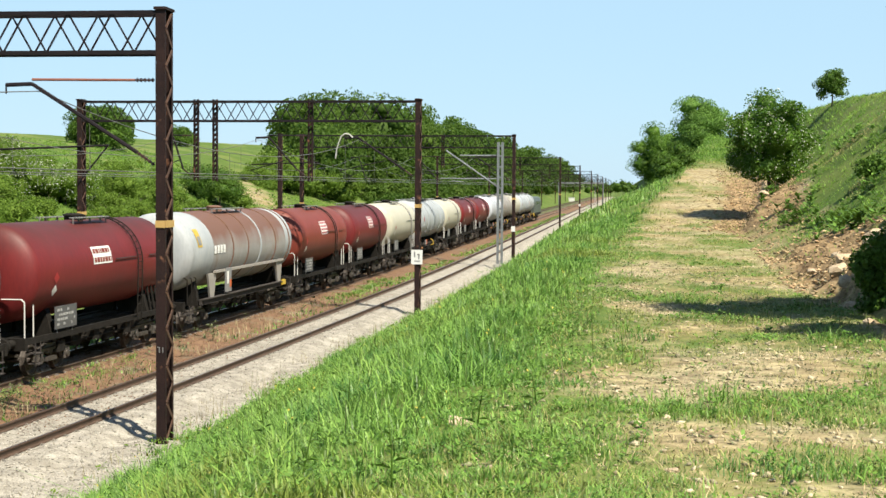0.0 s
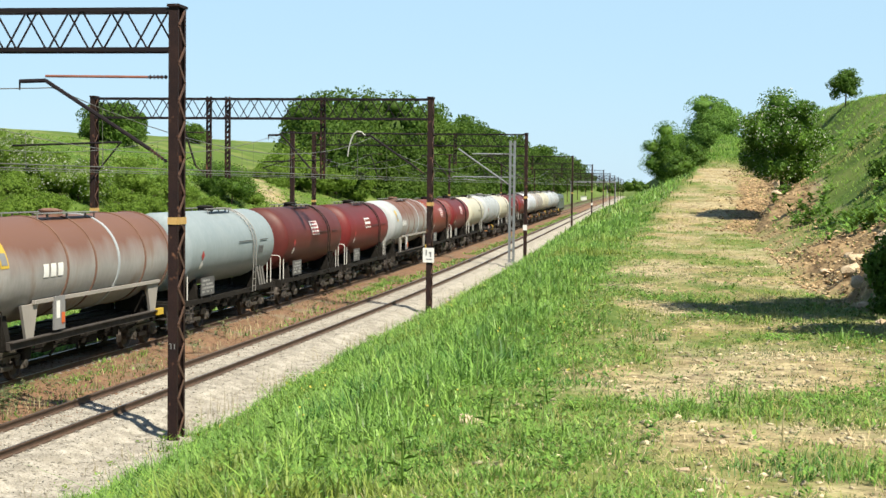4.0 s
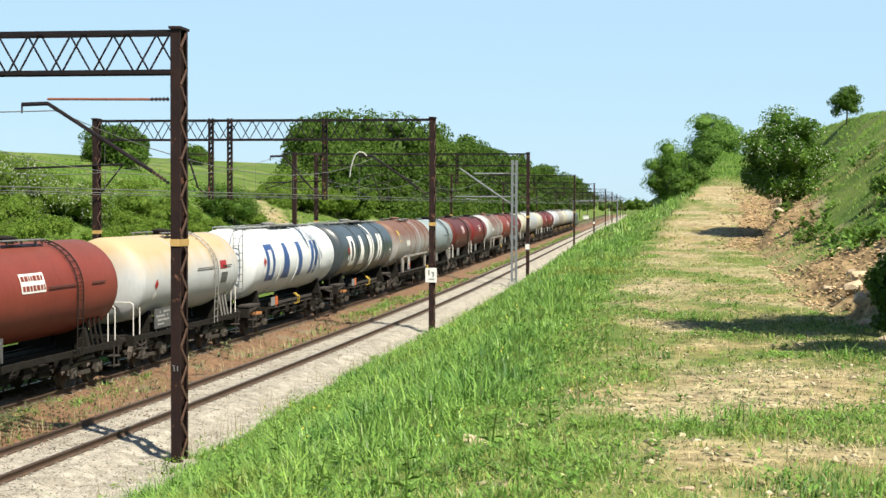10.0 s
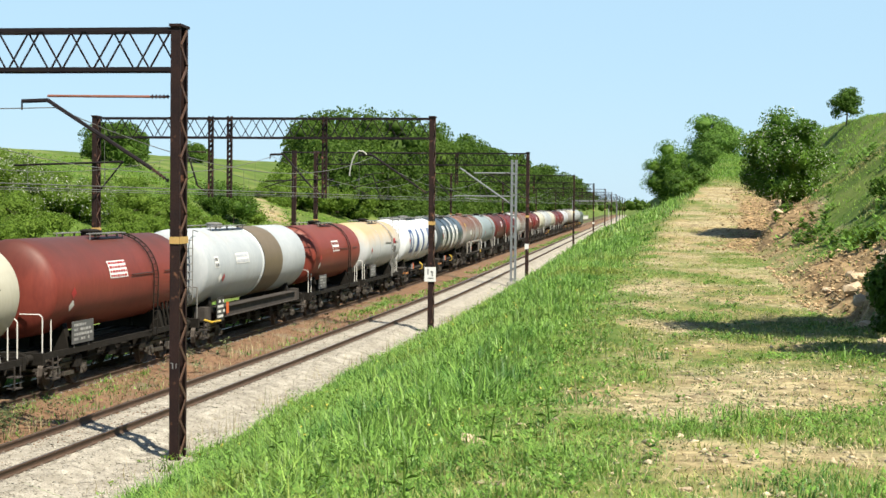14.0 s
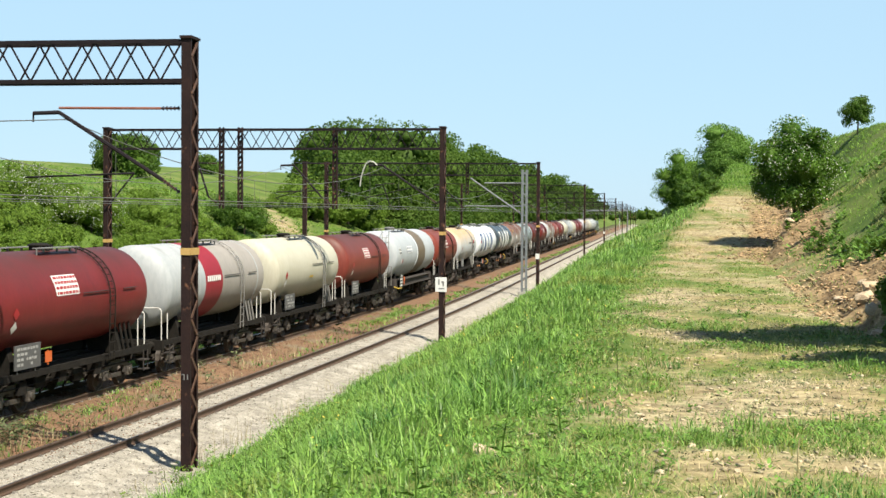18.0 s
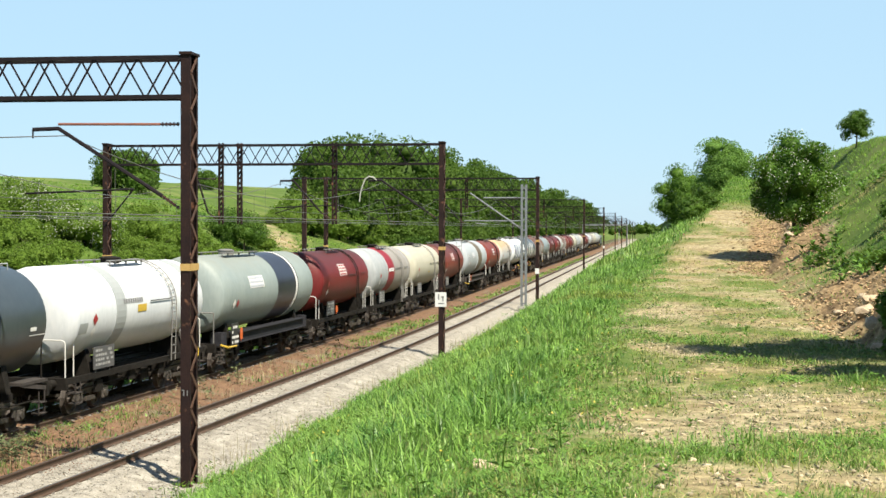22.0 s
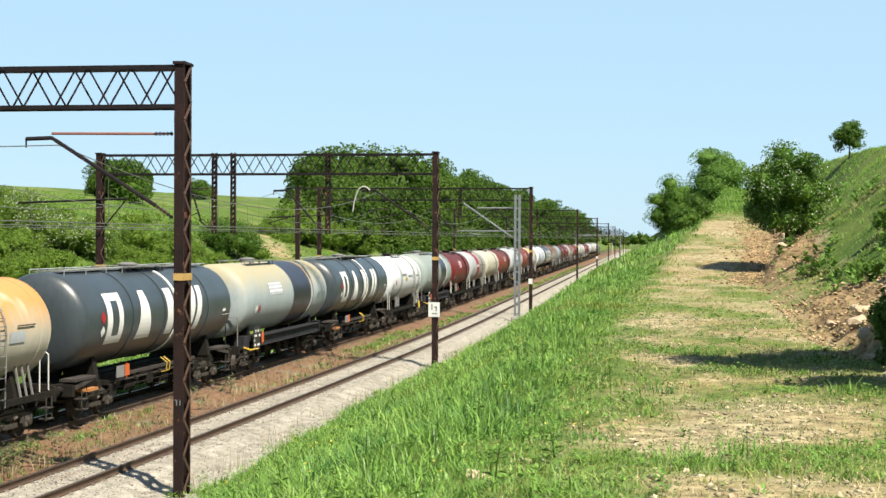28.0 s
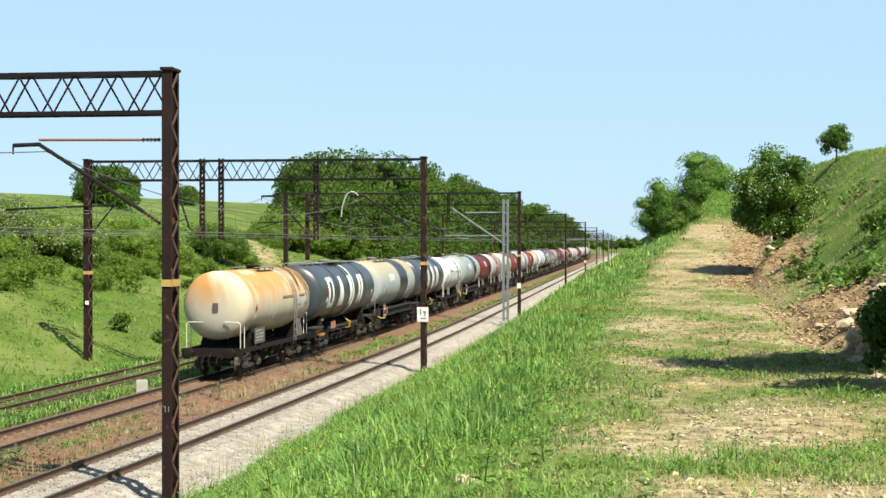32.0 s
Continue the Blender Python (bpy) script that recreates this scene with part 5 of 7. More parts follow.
def rust_fittings(w, L, R, zc, half):
    """Rings, a lengthwise skirt rail, gusset plates and a pale data box."""
    top_gear(w, R, zc, 0.0, 4.0, dome=RUST_FITTING)
    for f in (-0.13, 0.0, 0.26, 0.4):
        ring(w, R, zc, f * L, RUST_FITTING, 0.09, "stiffening_ring")
    ring(w, R, zc, 0.115 * L, P["dullwhite"], 0.14, "painted_ring", "white painted ring")
    part("skirt_rail", Shape().box((R - 0.12, 0.05 * L, zc - 0.82), (0.1, L * 0.62, 0.1)), P["taupe"], w)
    for y in (-0.27 * L, 0.33 * L):
        s = Shape()
        s.add([(1.34, y - 0.5, 2.1), (1.34, y + 0.5, 2.1), (1.34, y + 0.2, 1.1), (1.34, y - 0.2, 1.1), (1.26, y - 0.5, 2.1), (1.26, y + 0.5, 2.1), (1.26, y + 0.2, 1.1), (1.26, y - 0.2, 1.1)],
              [(0, 1, 2, 3), (7, 6, 5, 4), (0, 4, 5, 1), (1, 5, 6, 2), (2, 6, 7, 3), (3, 7, 4, 0)])
        part("gusset", s, P["taupe"], w)
    b = part("data_box", Shape().box((1.42, -0.16 * L, 1.75), (0.06, 0.7, 0.95)), SIGN_GREY, w, "grey data box")
    part("marking", Shape().box((1.455, -0.16 * L - 0.12, 1.85), (0.008, 0.22, 0.5)), SIGN_WHITE, b)
    plate(w, -0.16 * L + 0.2, 1.6, 1.46, (0.2, 0.3))
    part("side_channel", Shape().box((1.3, 0, 1.06), (0.1, L * 0.7, 0.2)).box((1.34, 0, 1.17), (0.2, L * 0.7, 0.03)), SILL, w)
    part("yellow_hook", Shape().box((1.4, 0.36 * L, 1.12), (0.1, 0.5, 0.22)), YELLOW_MARK, w, "yellow corner plate")
    for k in range(3):
        part("handrail", Shape().path([(1.25, -half + 0.3 + 0.5 * k, 1.1), (1.25, -half + 0.3 + 0.5 * k, 2.0), (1.1, -half + 0.3 + 0.5 * k, 2.1)], 0.022), CHASSIS, w)
    s = Shape()
    rect(s, R, zc, -0.4 * L, -0.4 * L + 0.5, 8, 36)
    frame_panel = part("label_panel", s, YELLOW_MARK, w, "yellow framed notice")
    s = Shape()
    rect(s, R, zc, -0.4 * L + 0.08, -0.4 * L + 0.42, 11, 24, lift=0.02)
    part("marking", s, SIGN_GREY, frame_panel)


def hand_wheel(w, L, R, zc, half):
    """A yellow spoked brake wheel on the side of the frame."""
    s, y, z = Shape(), 0.36 * L, 1.12
    pts = [(1.38, y + 0.24 * math.cos(math.tau * k / 14), z + 0.24 * math.sin(math.tau * k / 14)) for k in range(15)]
    s.path(pts, 0.028)
    for k in range(4):
        s.tube((1.38, y, z), pts[k * 3 + 1], 0.02)
    s.tube((1.2, y, z), (1.42, y, z), 0.035)
    part("brake_wheel", s, YELLOW_MARK, w, "yellow spoked brake wheel")


def tail_plate(w, L, R, zc, half):
    p = part("end_plate", Shape().box((0.1, -half - 0.015, zc - 0.05), (0.22, 0.04, 0.34)), BOARD, w, "small dark plate on the tank end")
    part("marking", Shape().box((0.1, -half - 0.038, zc + 0.03), (0.14, 0.008, 0.05)).box((0.1, -half - 0.038, zc - 0.1), (0.14, 0.008, 0.05)), RUST_FITTING, p)


SHORT = short_fittings()
PALE_SHORT = short_fittings(ladder_mat=STEEL_GREY)


def straps(mat, places, width=0.34):
    def build(w, L, R, zc, half):
        for f in places:
            ring(w, R, zc, f * L, P[mat], width, "strap", lift=0.008)
    return build


def make_train():
    """Wagons from the tail forward: length, kind, paints, bands, label, fittings."""
    red_panel = label_panel(-1.0, 4, 31, 1.4)
    logo = label_panel(-1.5, 4, 26, 1.45, 2, WHITE_MARK, P["red"])
    rows = [
        (12.4, "short", ["ochre"], [], "last tank wagon, cream with a thick ochre-orange stain over its top", [PALE_SHORT, straps("ochre", (-0.12, -0.07, 0.36, 0.40), 0.08), bars(2.6, -10, 2, 1.2, 1, P["dullwhite"]), tail_plate]),
        (15.5, "long", ["navy"], [], "slate-blue tank wagon with large white plain shapes and a white ring", [big_marks(WHITE_MARK), long_fittings("navy", WHITE_MARK)]),
        (15.1, "long", ["pale", "band_navy"], [(0.4, 3.5, 1)], "pale grey tank wagon with a dark navy band edged in ochre", [band_fittings(P["tanwhite"], DARK_SILL, 3.6, False), label_panel(-3.3, 6, 25, 1.9, 3, SIGN_WHITE, PALE_INK)]),
        (15.25, "long", ["navy"], [], "slate-blue tank wagon with large white plain shapes and a white ring", [big_marks(WHITE_MARK), long_fittings("navy", WHITE_MARK)]),
        (12.7, "short", ["white"], [], "clean white tank wagon with light grey straps and a yellow mark", [PALE_SHORT, straps("strap", (-0.17, 0.33), 0.75), bars(-0.9, -4, 5, 1.0, 1, YELLOW_MARK), bars(-2.0, 8, 14, 1.6, 9, SIGN_GREY), bars(-5.2, -22, -9, 0.8, 1, P["strap"]), hand_wheel]),
        (14.9, "long", ["greygreen", "band_navy"], [(0.7, 3.5, 1)], "grey-green tank wagon with a dark navy band and a white strap", [band_fittings(WHITE_MARK, DARK_SILL, 3.6, False), label_panel(-3.2, 6, 25, 1.9, 3, SIGN_WHITE, PALE_INK)]),
        (12.3, "short", ["darkred"], [], "dark red tank wagon with a white panel on its side", [SHORT, label_panel(-1.6, 8, 32, 1.5), lambda w, L, R, zc, half: plate(w, -1.9, 1.5)]),
        (12.7, "short", ["silver", "crimson", "taupe"], [(-1.9, 0.0, 1), (0.0, 6.5, 2)], "silver-grey tank wagon with a crimson band and a dusty rear half", [PALE_SHORT, bars(-1.75, 2, 10, 1.5, 7, WHITE_MARK), straps("silver", (-0.2, 0.34), 0.1)]),
    ]
    rows += [
        (12.75, "short", ["cream"], [], "cream tank wagon with a grey ladder", [PALE_SHORT, bars(-0.3, -16, -12, 0.9, 1, YELLOW_MARK)]),
        (12.8, "short", ["brownred"], [], "dull red tank wagon with a white panel on its side", [SHORT, label_panel(-1.5, 6, 28, 1.4)]),
        (16.1, "long", ["dullwhite", "brownband"], [(0.3, 3.1, 1)], "dull white tank wagon with a broad brown band", [band_fittings(P["white"], SILL, 0.1), label_panel(-3.6, 4, 20, 1.7, 2, WHITE_MARK, PALE_INK), label_panel(-6.2, 2, 18, 0.45, 2, WHITE_MARK, BOARD)]),
        (12.3, "short", ["red"], [], "oxide red tank wagon with a small white mark", [SHORT, logo]),
        (12.2, "short", ["tanwhite"], [], "white tank wagon with tan dust over its upper half", [PALE_SHORT, straps("dullwhite", (-0.12, 0.36, 0.4), 0.08), bars(2.7, 4, 16, 1.0, 1, RED_MARK), bars(2.8, -18, -2, 1.0, 1, BOARD)]),
        (15.7, "long", ["white"], [], "white tank wagon with large blue plain shapes and pale drip stripes", [big_marks(BLUE_MARK), long_fittings("white", None, True, WHITE_MARK)]),
        (15.7, "long", ["navy"], [], "slate-blue tank wagon with large white plain shapes and a white ring", [big_marks(WHITE_MARK), long_fittings("navy", WHITE_MARK)]),
        (15.2, "long", ["rust"], [], "ringed tank wagon covered in rust-brown dust", [rust_fittings, bars(-3.6, -6, 8, 1.4, 3, WHITE_MARK)]),
    ]
    rows += [
        (12.8, "short", ["greyblue"], [], "pale blue-grey tank wagon with a grey ladder", [PALE_SHORT, bars(2.9, -14, -2, 0.7, 3, BOARD)]),
        (12.85, "short", ["maroon"], [], "dark maroon tank wagon with a white panel on its side", [SHORT, red_panel]),
        (12.9, "short", ["darkred"], [], "dark red tank wagon with a small white mark", [SHORT, logo]),
        (16.2, "long", ["silver", "rust"], [(-4.6, 5.9, 1)], "ringed silver tank wagon dusted brown, with a yellow framed notice", [rust_fittings, bars(-4.6, -4, 8, 1.5, 4, WHITE_MARK)]),
        (12.4, "short", ["red"], [], "red tank wagon with a white panel on its side", [SHORT, red_panel]),
        (12.4, "short", ["darkred"], [], "dark red tank wagon with a white panel on its side", [SHORT, red_panel]),
        (12.6, "short", ["cream"], [], "cream tank wagon in the front part of the train", [PALE_SHORT]),
        (15.4, "long", ["silver"], [], "silver tank wagon with many stiffening rings", [long_fittings("dullwhite"), straps("strap", (-0.35, -0.28, -0.14, -0.07, 0.1, 0.17, 0.33), 0.14)]),
    ]
    rows += [
        (12.4, "short", ["cream"], [], "cream tank wagon in the front part of the train", [PALE_SHORT]),
        (13.5, "short", ["darkred"], [], "dark red tank wagon with a white panel on its side", [SHORT, red_panel]),
        (14.0, "short", ["darkred"], [], "dark red tank wagon with a white panel on its side", [SHORT, red_panel]),
        (15.4, "long", ["bluewhite"], [], "bluish white tank wagon near the locomotive", [long_fittings("strap")]),
        (15.0, "long", ["taupe"], [], "dusty taupe tank wagon near the locomotive", [long_fittings("taupe")]),
        (15.0, "long", ["cream"], [], "cream tank wagon near the locomotive", [long_fittings("cream")]),
        (15.4, "long", ["dullwhite"], [], "dull white tank wagon near the locomotive", [long_fittings("strap")]),
        (15.0, "long", ["silver"], [], "silver-grey tank wagon behind the locomotive", [long_fittings("silver")]),
    ]
    out, front = [], -68.7
    for L, kind, mats, bands, label, extras in rows:
        out.append((wagon(L, kind, mats, bands, label, extras), front + L / 2))
        front += L
    out.append((locomotive(), front + 9.7))
    return out


LOCO_GREEN = material("dull grey-green loco paint", (0.049, 0.064, 0.059), (0.073, 0.088, 0.083), 0.5, bump=0.05)
LOCO_GLASS = material("dark cab glass", (0.010, 0.012, 0.014), (0.014, 0.017, 0.020), 0.1, bump=0)


def locomotive():
    w = thing("locomotive", "grey-green electric locomotive at the head of the train", "locomotive")
    L = 19.0
    running_gear(w, L, 5.4)
    part("underframe", Shape().box((0, 0, 1.12), (2.9, L - 1.3, 0.4), bevel=0.1).box((0, 0, 0.7), (2.2, 4.5, 0.6), bevel=0.1), CHASSIS, w)
    s = Shape()
    prof = [(-1.45, 1.3), (1.45, 1.3), (1.47, 3.1), (1.25, 3.75), (0.7, 3.95), (-0.7, 3.95), (-1.25, 3.75), (-1.47, 3.1)]
    ys = ((-L / 2 + 0.75, 0.93), (-L / 2 + 1.3, 1.0), (L / 2 - 1.3, 1.0), (L / 2 - 0.75, 0.93))
    n = len(prof)
    pts = [(x * k, y, 1.3 + (z - 1.3) * (0.97 if k < 1 else 1.0)) for y, k in ys for x, z in prof]
    faces = [(a * n + i, a * n + (i + 1) % n, (a + 1) * n + (i + 1) % n, (a + 1) * n + i) for a in range(3) for i in range(n)] + [tuple(range(n)), tuple(range(3 * n, 4 * n))[::-1]]
    body = part("body", s.add(pts, faces), LOCO_GREEN, w)
    for sy in (-1, 1):
        for sx in (-0.62, 0.62):
            part("cab_window", Shape().box((sx, sy * (L / 2 - 0.72), 2.95), (0.95, 0.05, 0.62)), LOCO_GLASS, body)
        part("lamp", Shape().turned([(0.0, 0.12), (0.08, 0.12), (0.09, 0.01)], 10, (0.9, sy * (L / 2 - 0.78), 1.75)).turned([(0.0, 0.12), (0.08, 0.12), (0.09, 0.01)], 10, (-0.9, sy * (L / 2 - 0.78), 1.75)), SIGN_WHITE, body)
        part("pantograph", Shape().path([(0, sy * 5.2, 4.0), (0, sy * 6.4, 4.55), (0, sy * 5.2, 5.1 if sy < 0 else 4.65)], 0.04).tube((-0.8, sy * 5.2, 5.12 if sy < 0 else 4.66), (0.8, sy * 5.2, 5.12 if sy < 0 else 4.66), 0.03), DARK_STEEL, w)
    for k in range(5):
        part("side_window", Shape().box((1.46, -4.5 + 2.2 * k, 2.9), (0.05, 0.8, 0.5)), LOCO_GLASS, body)
    part("buffer_beam", Shape().box((0, -L / 2 + 0.68, 1.1), (2.8, 0.16, 0.5)), YELLOW_MARK, w, "yellow-striped buffer beam")
    return w


TRAIN = make_train()


def train_at(t):
    """Metres that the slowing train has gone, from its place at 16 s."""
    return 8.394 * (t - 16) - 0.03323 * (t - 16) ** 2


def motions():
    for w, off in TRAIN:
        rows = []
        for k in range(17):
            t = 2.0 * k
            y = off + train_at(t)
            rows.append((t, pose(TRACK[1] + bend_at(y), y, 0, 0, 0, heading(y))))
        walk(w, rows)
    # wheels: every axle of a bogie turns alike, so the axles share two sets of keys
    first = {}
    for k, ax in AXLES:
        if k not in first:
            rows = []
            for i in range(481):
                t = 32.0 * i / 480
                rows.append((t, pose(0, (-0.9, 0.9)[k], 0.46, -math.degrees(train_at(t) / 0.455) % 360 - 180)))
            walk(ax, rows)
            first[k] = ax.animation_data
        else:
            ax.rotation_mode = "QUATERNION"
            ax.animation_data_create()
            ax.animation_data.action = first[k].action
            ax.animation_data.action_slot = first[k].action_slot


# ---- plants ----
def fast_mesh(name, verts, faces, mats, slots=None):
    """A mesh from arrays of vertices and of faces with equal corner counts."""
    me = bpy.data.meshes.new(name)
    n, k = faces.shape
    me.vertices.add(len(verts))
    me.vertices.foreach_set("co", np.ascontiguousarray(verts, np.float32).reshape(-1))
    me.loops.add(n * k)
    me.loops.foreach_set("vertex_index", np.ascontiguousarray(faces, np.int32).reshape(-1))
    me.polygons.add(n)
    me.polygons.foreach_set("loop_start", np.arange(0, n * k, k, dtype=np.int32))
    me.polygons.foreach_set("loop_total", np.full(n, k, np.int32))
    for m in mats if isinstance(mats, (list, tuple)) else [mats]:
        me.materials.append(m)
    if slots is not None:
        me.polygons.foreach_set("material_index", slots.astype(np.int32))
    me.update(calc_edges=True)
    me.validate()
    return me


def blades(rng, x, y, z, h, w, bend_by=0.45, face=None):
    """Bent grass blades: two stacked quads that taper, at the given roots."""
    n = len(x)
    a = rng.uniform(0, math.tau, n) if face is None else face
    lean = rng.uniform(0.1, 1.0, n) * bend_by * h
    dx, dy = np.cos(a), np.sin(a)
    px, py = -dy, dx
    rows = []
    for t, ww in ((0.0, 1.0), (0.55, 0.75), (1.0, 0.12)):
        ox, oy, oz = dx * lean * t * t, dy * lean * t * t, h * t * (1 - 0.18 * t)
        for s in (-0.5, 0.5):
            rows.append(np.stack([x + ox + px * w * ww * s, y + oy + py * w * ww * s, z + oz - 0.02], -1))
    v = np.stack(rows, 1).reshape(-1, 3)
    base = np.arange(n)[:, None] * 6
    f = np.concatenate([base + np.array([0, 1, 3, 2]), base + np.array([2, 3, 5, 4])], 1).reshape(-1, 4)
    return v, f


def grass(name, label, n, area, height, width, mat=GRASS, seed=1, keep=None, tall=None, wilt=0.45, level=None, tuft=0, wide=0.1):
    """Scatters blades, in tufts of so many where tuft is given, over an area (x0, x1, y0, y1), thinner with distance; keep gives the chance of growth, tall a factor on the height."""
    rng = np.random.default_rng(seed)
    x0, x1, y0, y1 = area
    y = y0 * (y1 / y0) ** rng.random(n)
    x = rng.uniform(x0, x1, n)
    ok = rng.random(n) < keep(x, y)
    x, y = x[ok], y[ok]
    n = len(x)
    face, size = None, 1.0
    if tuft:
        size = np.repeat(rng.uniform(0.55, 1.35, n // tuft), tuft)
        x, y = np.repeat(x[:n // tuft], tuft), np.repeat(y[:n // tuft], tuft)
        n = len(x)
        face, r = rng.uniform(0, math.tau, n), wide * rng.random(n) ** 0.7 * size * (1 + y / 40)
        x, y = x + np.cos(face) * r, y + np.sin(face) * r
        face = face + rng.normal(0, 0.7, n)
    z = ground_z(x, y) if level is None else np.full(n, level)
    clump = 0.72 + 0.4 * wave(x, y, 0.23, seed) + 0.3 * wave(x, y, 0.8, seed + 3)
    h = rng.uniform(height[0], height[1], n) * np.clip(clump, 0.3, 1.3) * size
    if tall:
        h = h * tall(x, y)
    w = rng.uniform(width[0], width[1], n) * (1 + y / 28.0)
    v, f = blades(rng, x, y, z, h, w, wilt, face)
    tagged(new(name, fast_mesh(name, v, f, mat)), label, "grass", kind="stuff")


def bank_keep(x, y):
    u = x - bend(y)
    edge = -8.9 + np.interp(y, [20, 28, 33, 44], [0.8, 0.55, 0.25, 0.0]) + 0.75 * wave(x, y, 0.16, 9) + 0.5 * wave(x, y, 0.5, 4)
    t = np.clip((u - edge) / 0.5, 0, 1)
    return t * np.clip(1.0 - bare(x, y) * 1.5, 0.0, 1) * np.clip((np.interp(y, PATH_Y, EDGE_L) + 0.7 - x) / 0.9, 0, 1)


def bank_tall(x, y):
    return np.clip((np.interp(y, PATH_Y, EDGE_L) + 0.2 - x) / 1.8, 0.3, 1)


def hill_keep(x, y):
    xr = np.interp(y, PATH_Y, EDGE_R)
    return np.clip((x - xr - 0.3) / 0.6, 0, 1) * (1 - bare(x, y) * 0.95)


def track_keep(x, y):
    return np.clip(0.95 - bare(x, y) * 1.0, 0.17, 1) ** 1.5 * np.where((x > np.interp(y, PATH_Y, EDGE_L) - 0.8) & (x < np.interp(y, PATH_Y, EDGE_R) + 0.3), 1, 0)


def tufts(u0, u1, at, k=0.12, seed=3):
    def keep(x, y):
        u = x - bend(y)
        return np.where((u > u0) & (u < u1), np.clip((wave(x, y, k, seed) - at) * 4, 0, 1), 0)
    return keep


grass("bank_grass", "lush green grass on the bank beside the line", 150000, (-11.5, 0.6, 7.2, 75), (0.14, 0.42), (0.006, 0.016), seed=1, keep=bank_keep, tall=bank_tall, wilt=0.95, tuft=9, wide=0.11)
grass("bank_clumps", "broad arching grass tufts on the bank", 30000, (-11, 0.2, 7.2, 50), (0.22, 0.46), (0.009, 0.019), seed=40, keep=lambda x, y: bank_keep(x, y) * np.clip(mottle(x, y, 1.6) * 2.5 + 0.1, 0, 1), tall=bank_tall, wilt=1.4, tuft=11, wide=0.15)
grass("bank_stalks", "thin pale flowering stalks above the bank grass", 5200, (-11.5, 0.2, 8, 60), (0.4, 0.75), (0.003, 0.006), GREY_GRASS, seed=41, keep=lambda x, y: bank_keep(x, y) * np.clip(0.3 + wave(x, y, 0.3, 44), 0, 1), wilt=0.3)
grass("far_bank_grass", "green grass on the far bank beside the line", 30000, (-9.5, 7, 70, 300), (0.25, 0.55), (0.010, 0.020), seed=2, keep=bank_keep, wilt=0.9, tuft=6, wide=0.15)
grass("hill_grass", "tall green grass on the hillside above the cart track", 80000, (3.6, 17, 20, 150), (0.10, 0.28), (0.006, 0.013), HILL_GRASS, seed=3, keep=hill_keep, wilt=1.7, tuft=9, wide=0.16)
grass("mound_grass", "long bright grass on the mound behind the cart track", 18000, (2, 15, 116, 168), (0.25, 0.55), (0.005, 0.010), HILL_GRASS, seed=13, keep=lambda x, y: np.where(x > np.interp(y, PATH_Y, EDGE_L) - 1, 1 - bare(x, y), 0), wilt=1.0, tuft=6, wide=0.12)
grass("track_grass", "short patchy grass on the clay cart track", 150000, (-1.8, 10, 7.5, 120), (0.04, 0.15), (0.004, 0.010), SHORT_GRASS, seed=4, keep=track_keep, wilt=1.2, tuft=7, wide=0.07)
grass("straw_litter", "bleached straw lying on the clay cart track", 80000, (-1.8, 8, 7.5, 95), (0.03, 0.12), (0.003, 0.007), STRAW, seed=42, keep=lambda x, y: np.where((x > np.interp(y, PATH_Y, EDGE_L) - 0.9) & (x < np.interp(y, PATH_Y, EDGE_R) + 0.4), np.clip(0.5 + 0.7 * wave(x + 0.3 * y, y * 0.5, 0.8, 43), 0.1, 1), 0), wilt=2.6)
grass("sparse_turf", "thin low turf on the open clay of the cart track", 95000, (-1.6, 6, 7.5, 70), (0.02, 0.07), (0.006, 0.013), SHORT_GRASS, seed=14, keep=lambda x, y: np.where((x > np.interp(y, PATH_Y, EDGE_L) - 0.5) & (x < np.interp(y, PATH_Y, EDGE_R) + 0.2), np.clip(0.45 + wave(x + 0.4 * y, y - 0.5 * x, 0.9, 23) + 0.7 * wave(x, y, 2.3, 24), 0.0, 1), 0), wilt=1.2)
grass("ramp_tufts", "grass tufts on the clay ramp at the top of the cart track", 14000, (0.5, 10, 60, 126), (0.08, 0.28), (0.006, 0.012), SHORT_GRASS, seed=26, keep=lambda x, y: np.where((x > np.interp(y, PATH_Y, EDGE_L) - 0.4) & (x < np.interp(y, PATH_Y, EDGE_R)), np.clip(wave(x + 0.3 * y, y, 0.12, 33) * 2 - 0.3, 0, 1), 0), wilt=1.0)
grass("near_turf", "green turf clumps on the nearest part of the cart track", 45000, (-1.6, 3.6, 7.5, 17), (0.04, 0.17), (0.004, 0.009), GRASS, seed=15, keep=lambda x, y: np.where(x > np.interp(y, PATH_Y, EDGE_L) - 0.8, np.clip(1 - bare(x, y) * 1.6, 0.0, 1) * np.clip(0.7 + 0.8 * wave(x + 0.3 * y, y, 0.7, 25), 0.15, 1), 0), wilt=1.0)
grass("disused_track_grass", "grass growing through the disused track", 34000, (-25, -18, 32, 80), (0.12, 0.42), (0.012, 0.025), seed=6, keep=tufts(-23.8, -18.4, -0.75), level=-0.3, wilt=0.8)
grass("middle_grass", "grass tufts between the two running tracks", 40000, (-19, -12.5, 28, 320), (0.08, 0.28), (0.012, 0.025), seed=7, keep=lambda x, y: tufts(-15.0, -13.2, -0.45, 0.07, 8)(x, y) * np.interp(y, [55, 85], [0.15, 1]), level=-0.34, wilt=0.8)
grass("near_middle_grass", "grass and weeds growing in the brown ballast between the tracks", 4000, (-20, -14, 26, 46), (0.10, 0.42), (0.008, 0.016), GREY_GRASS, seed=17, keep=tufts(-15.6, -13.4, -0.55, 0.2, 4), level=-0.38, wilt=0.8)
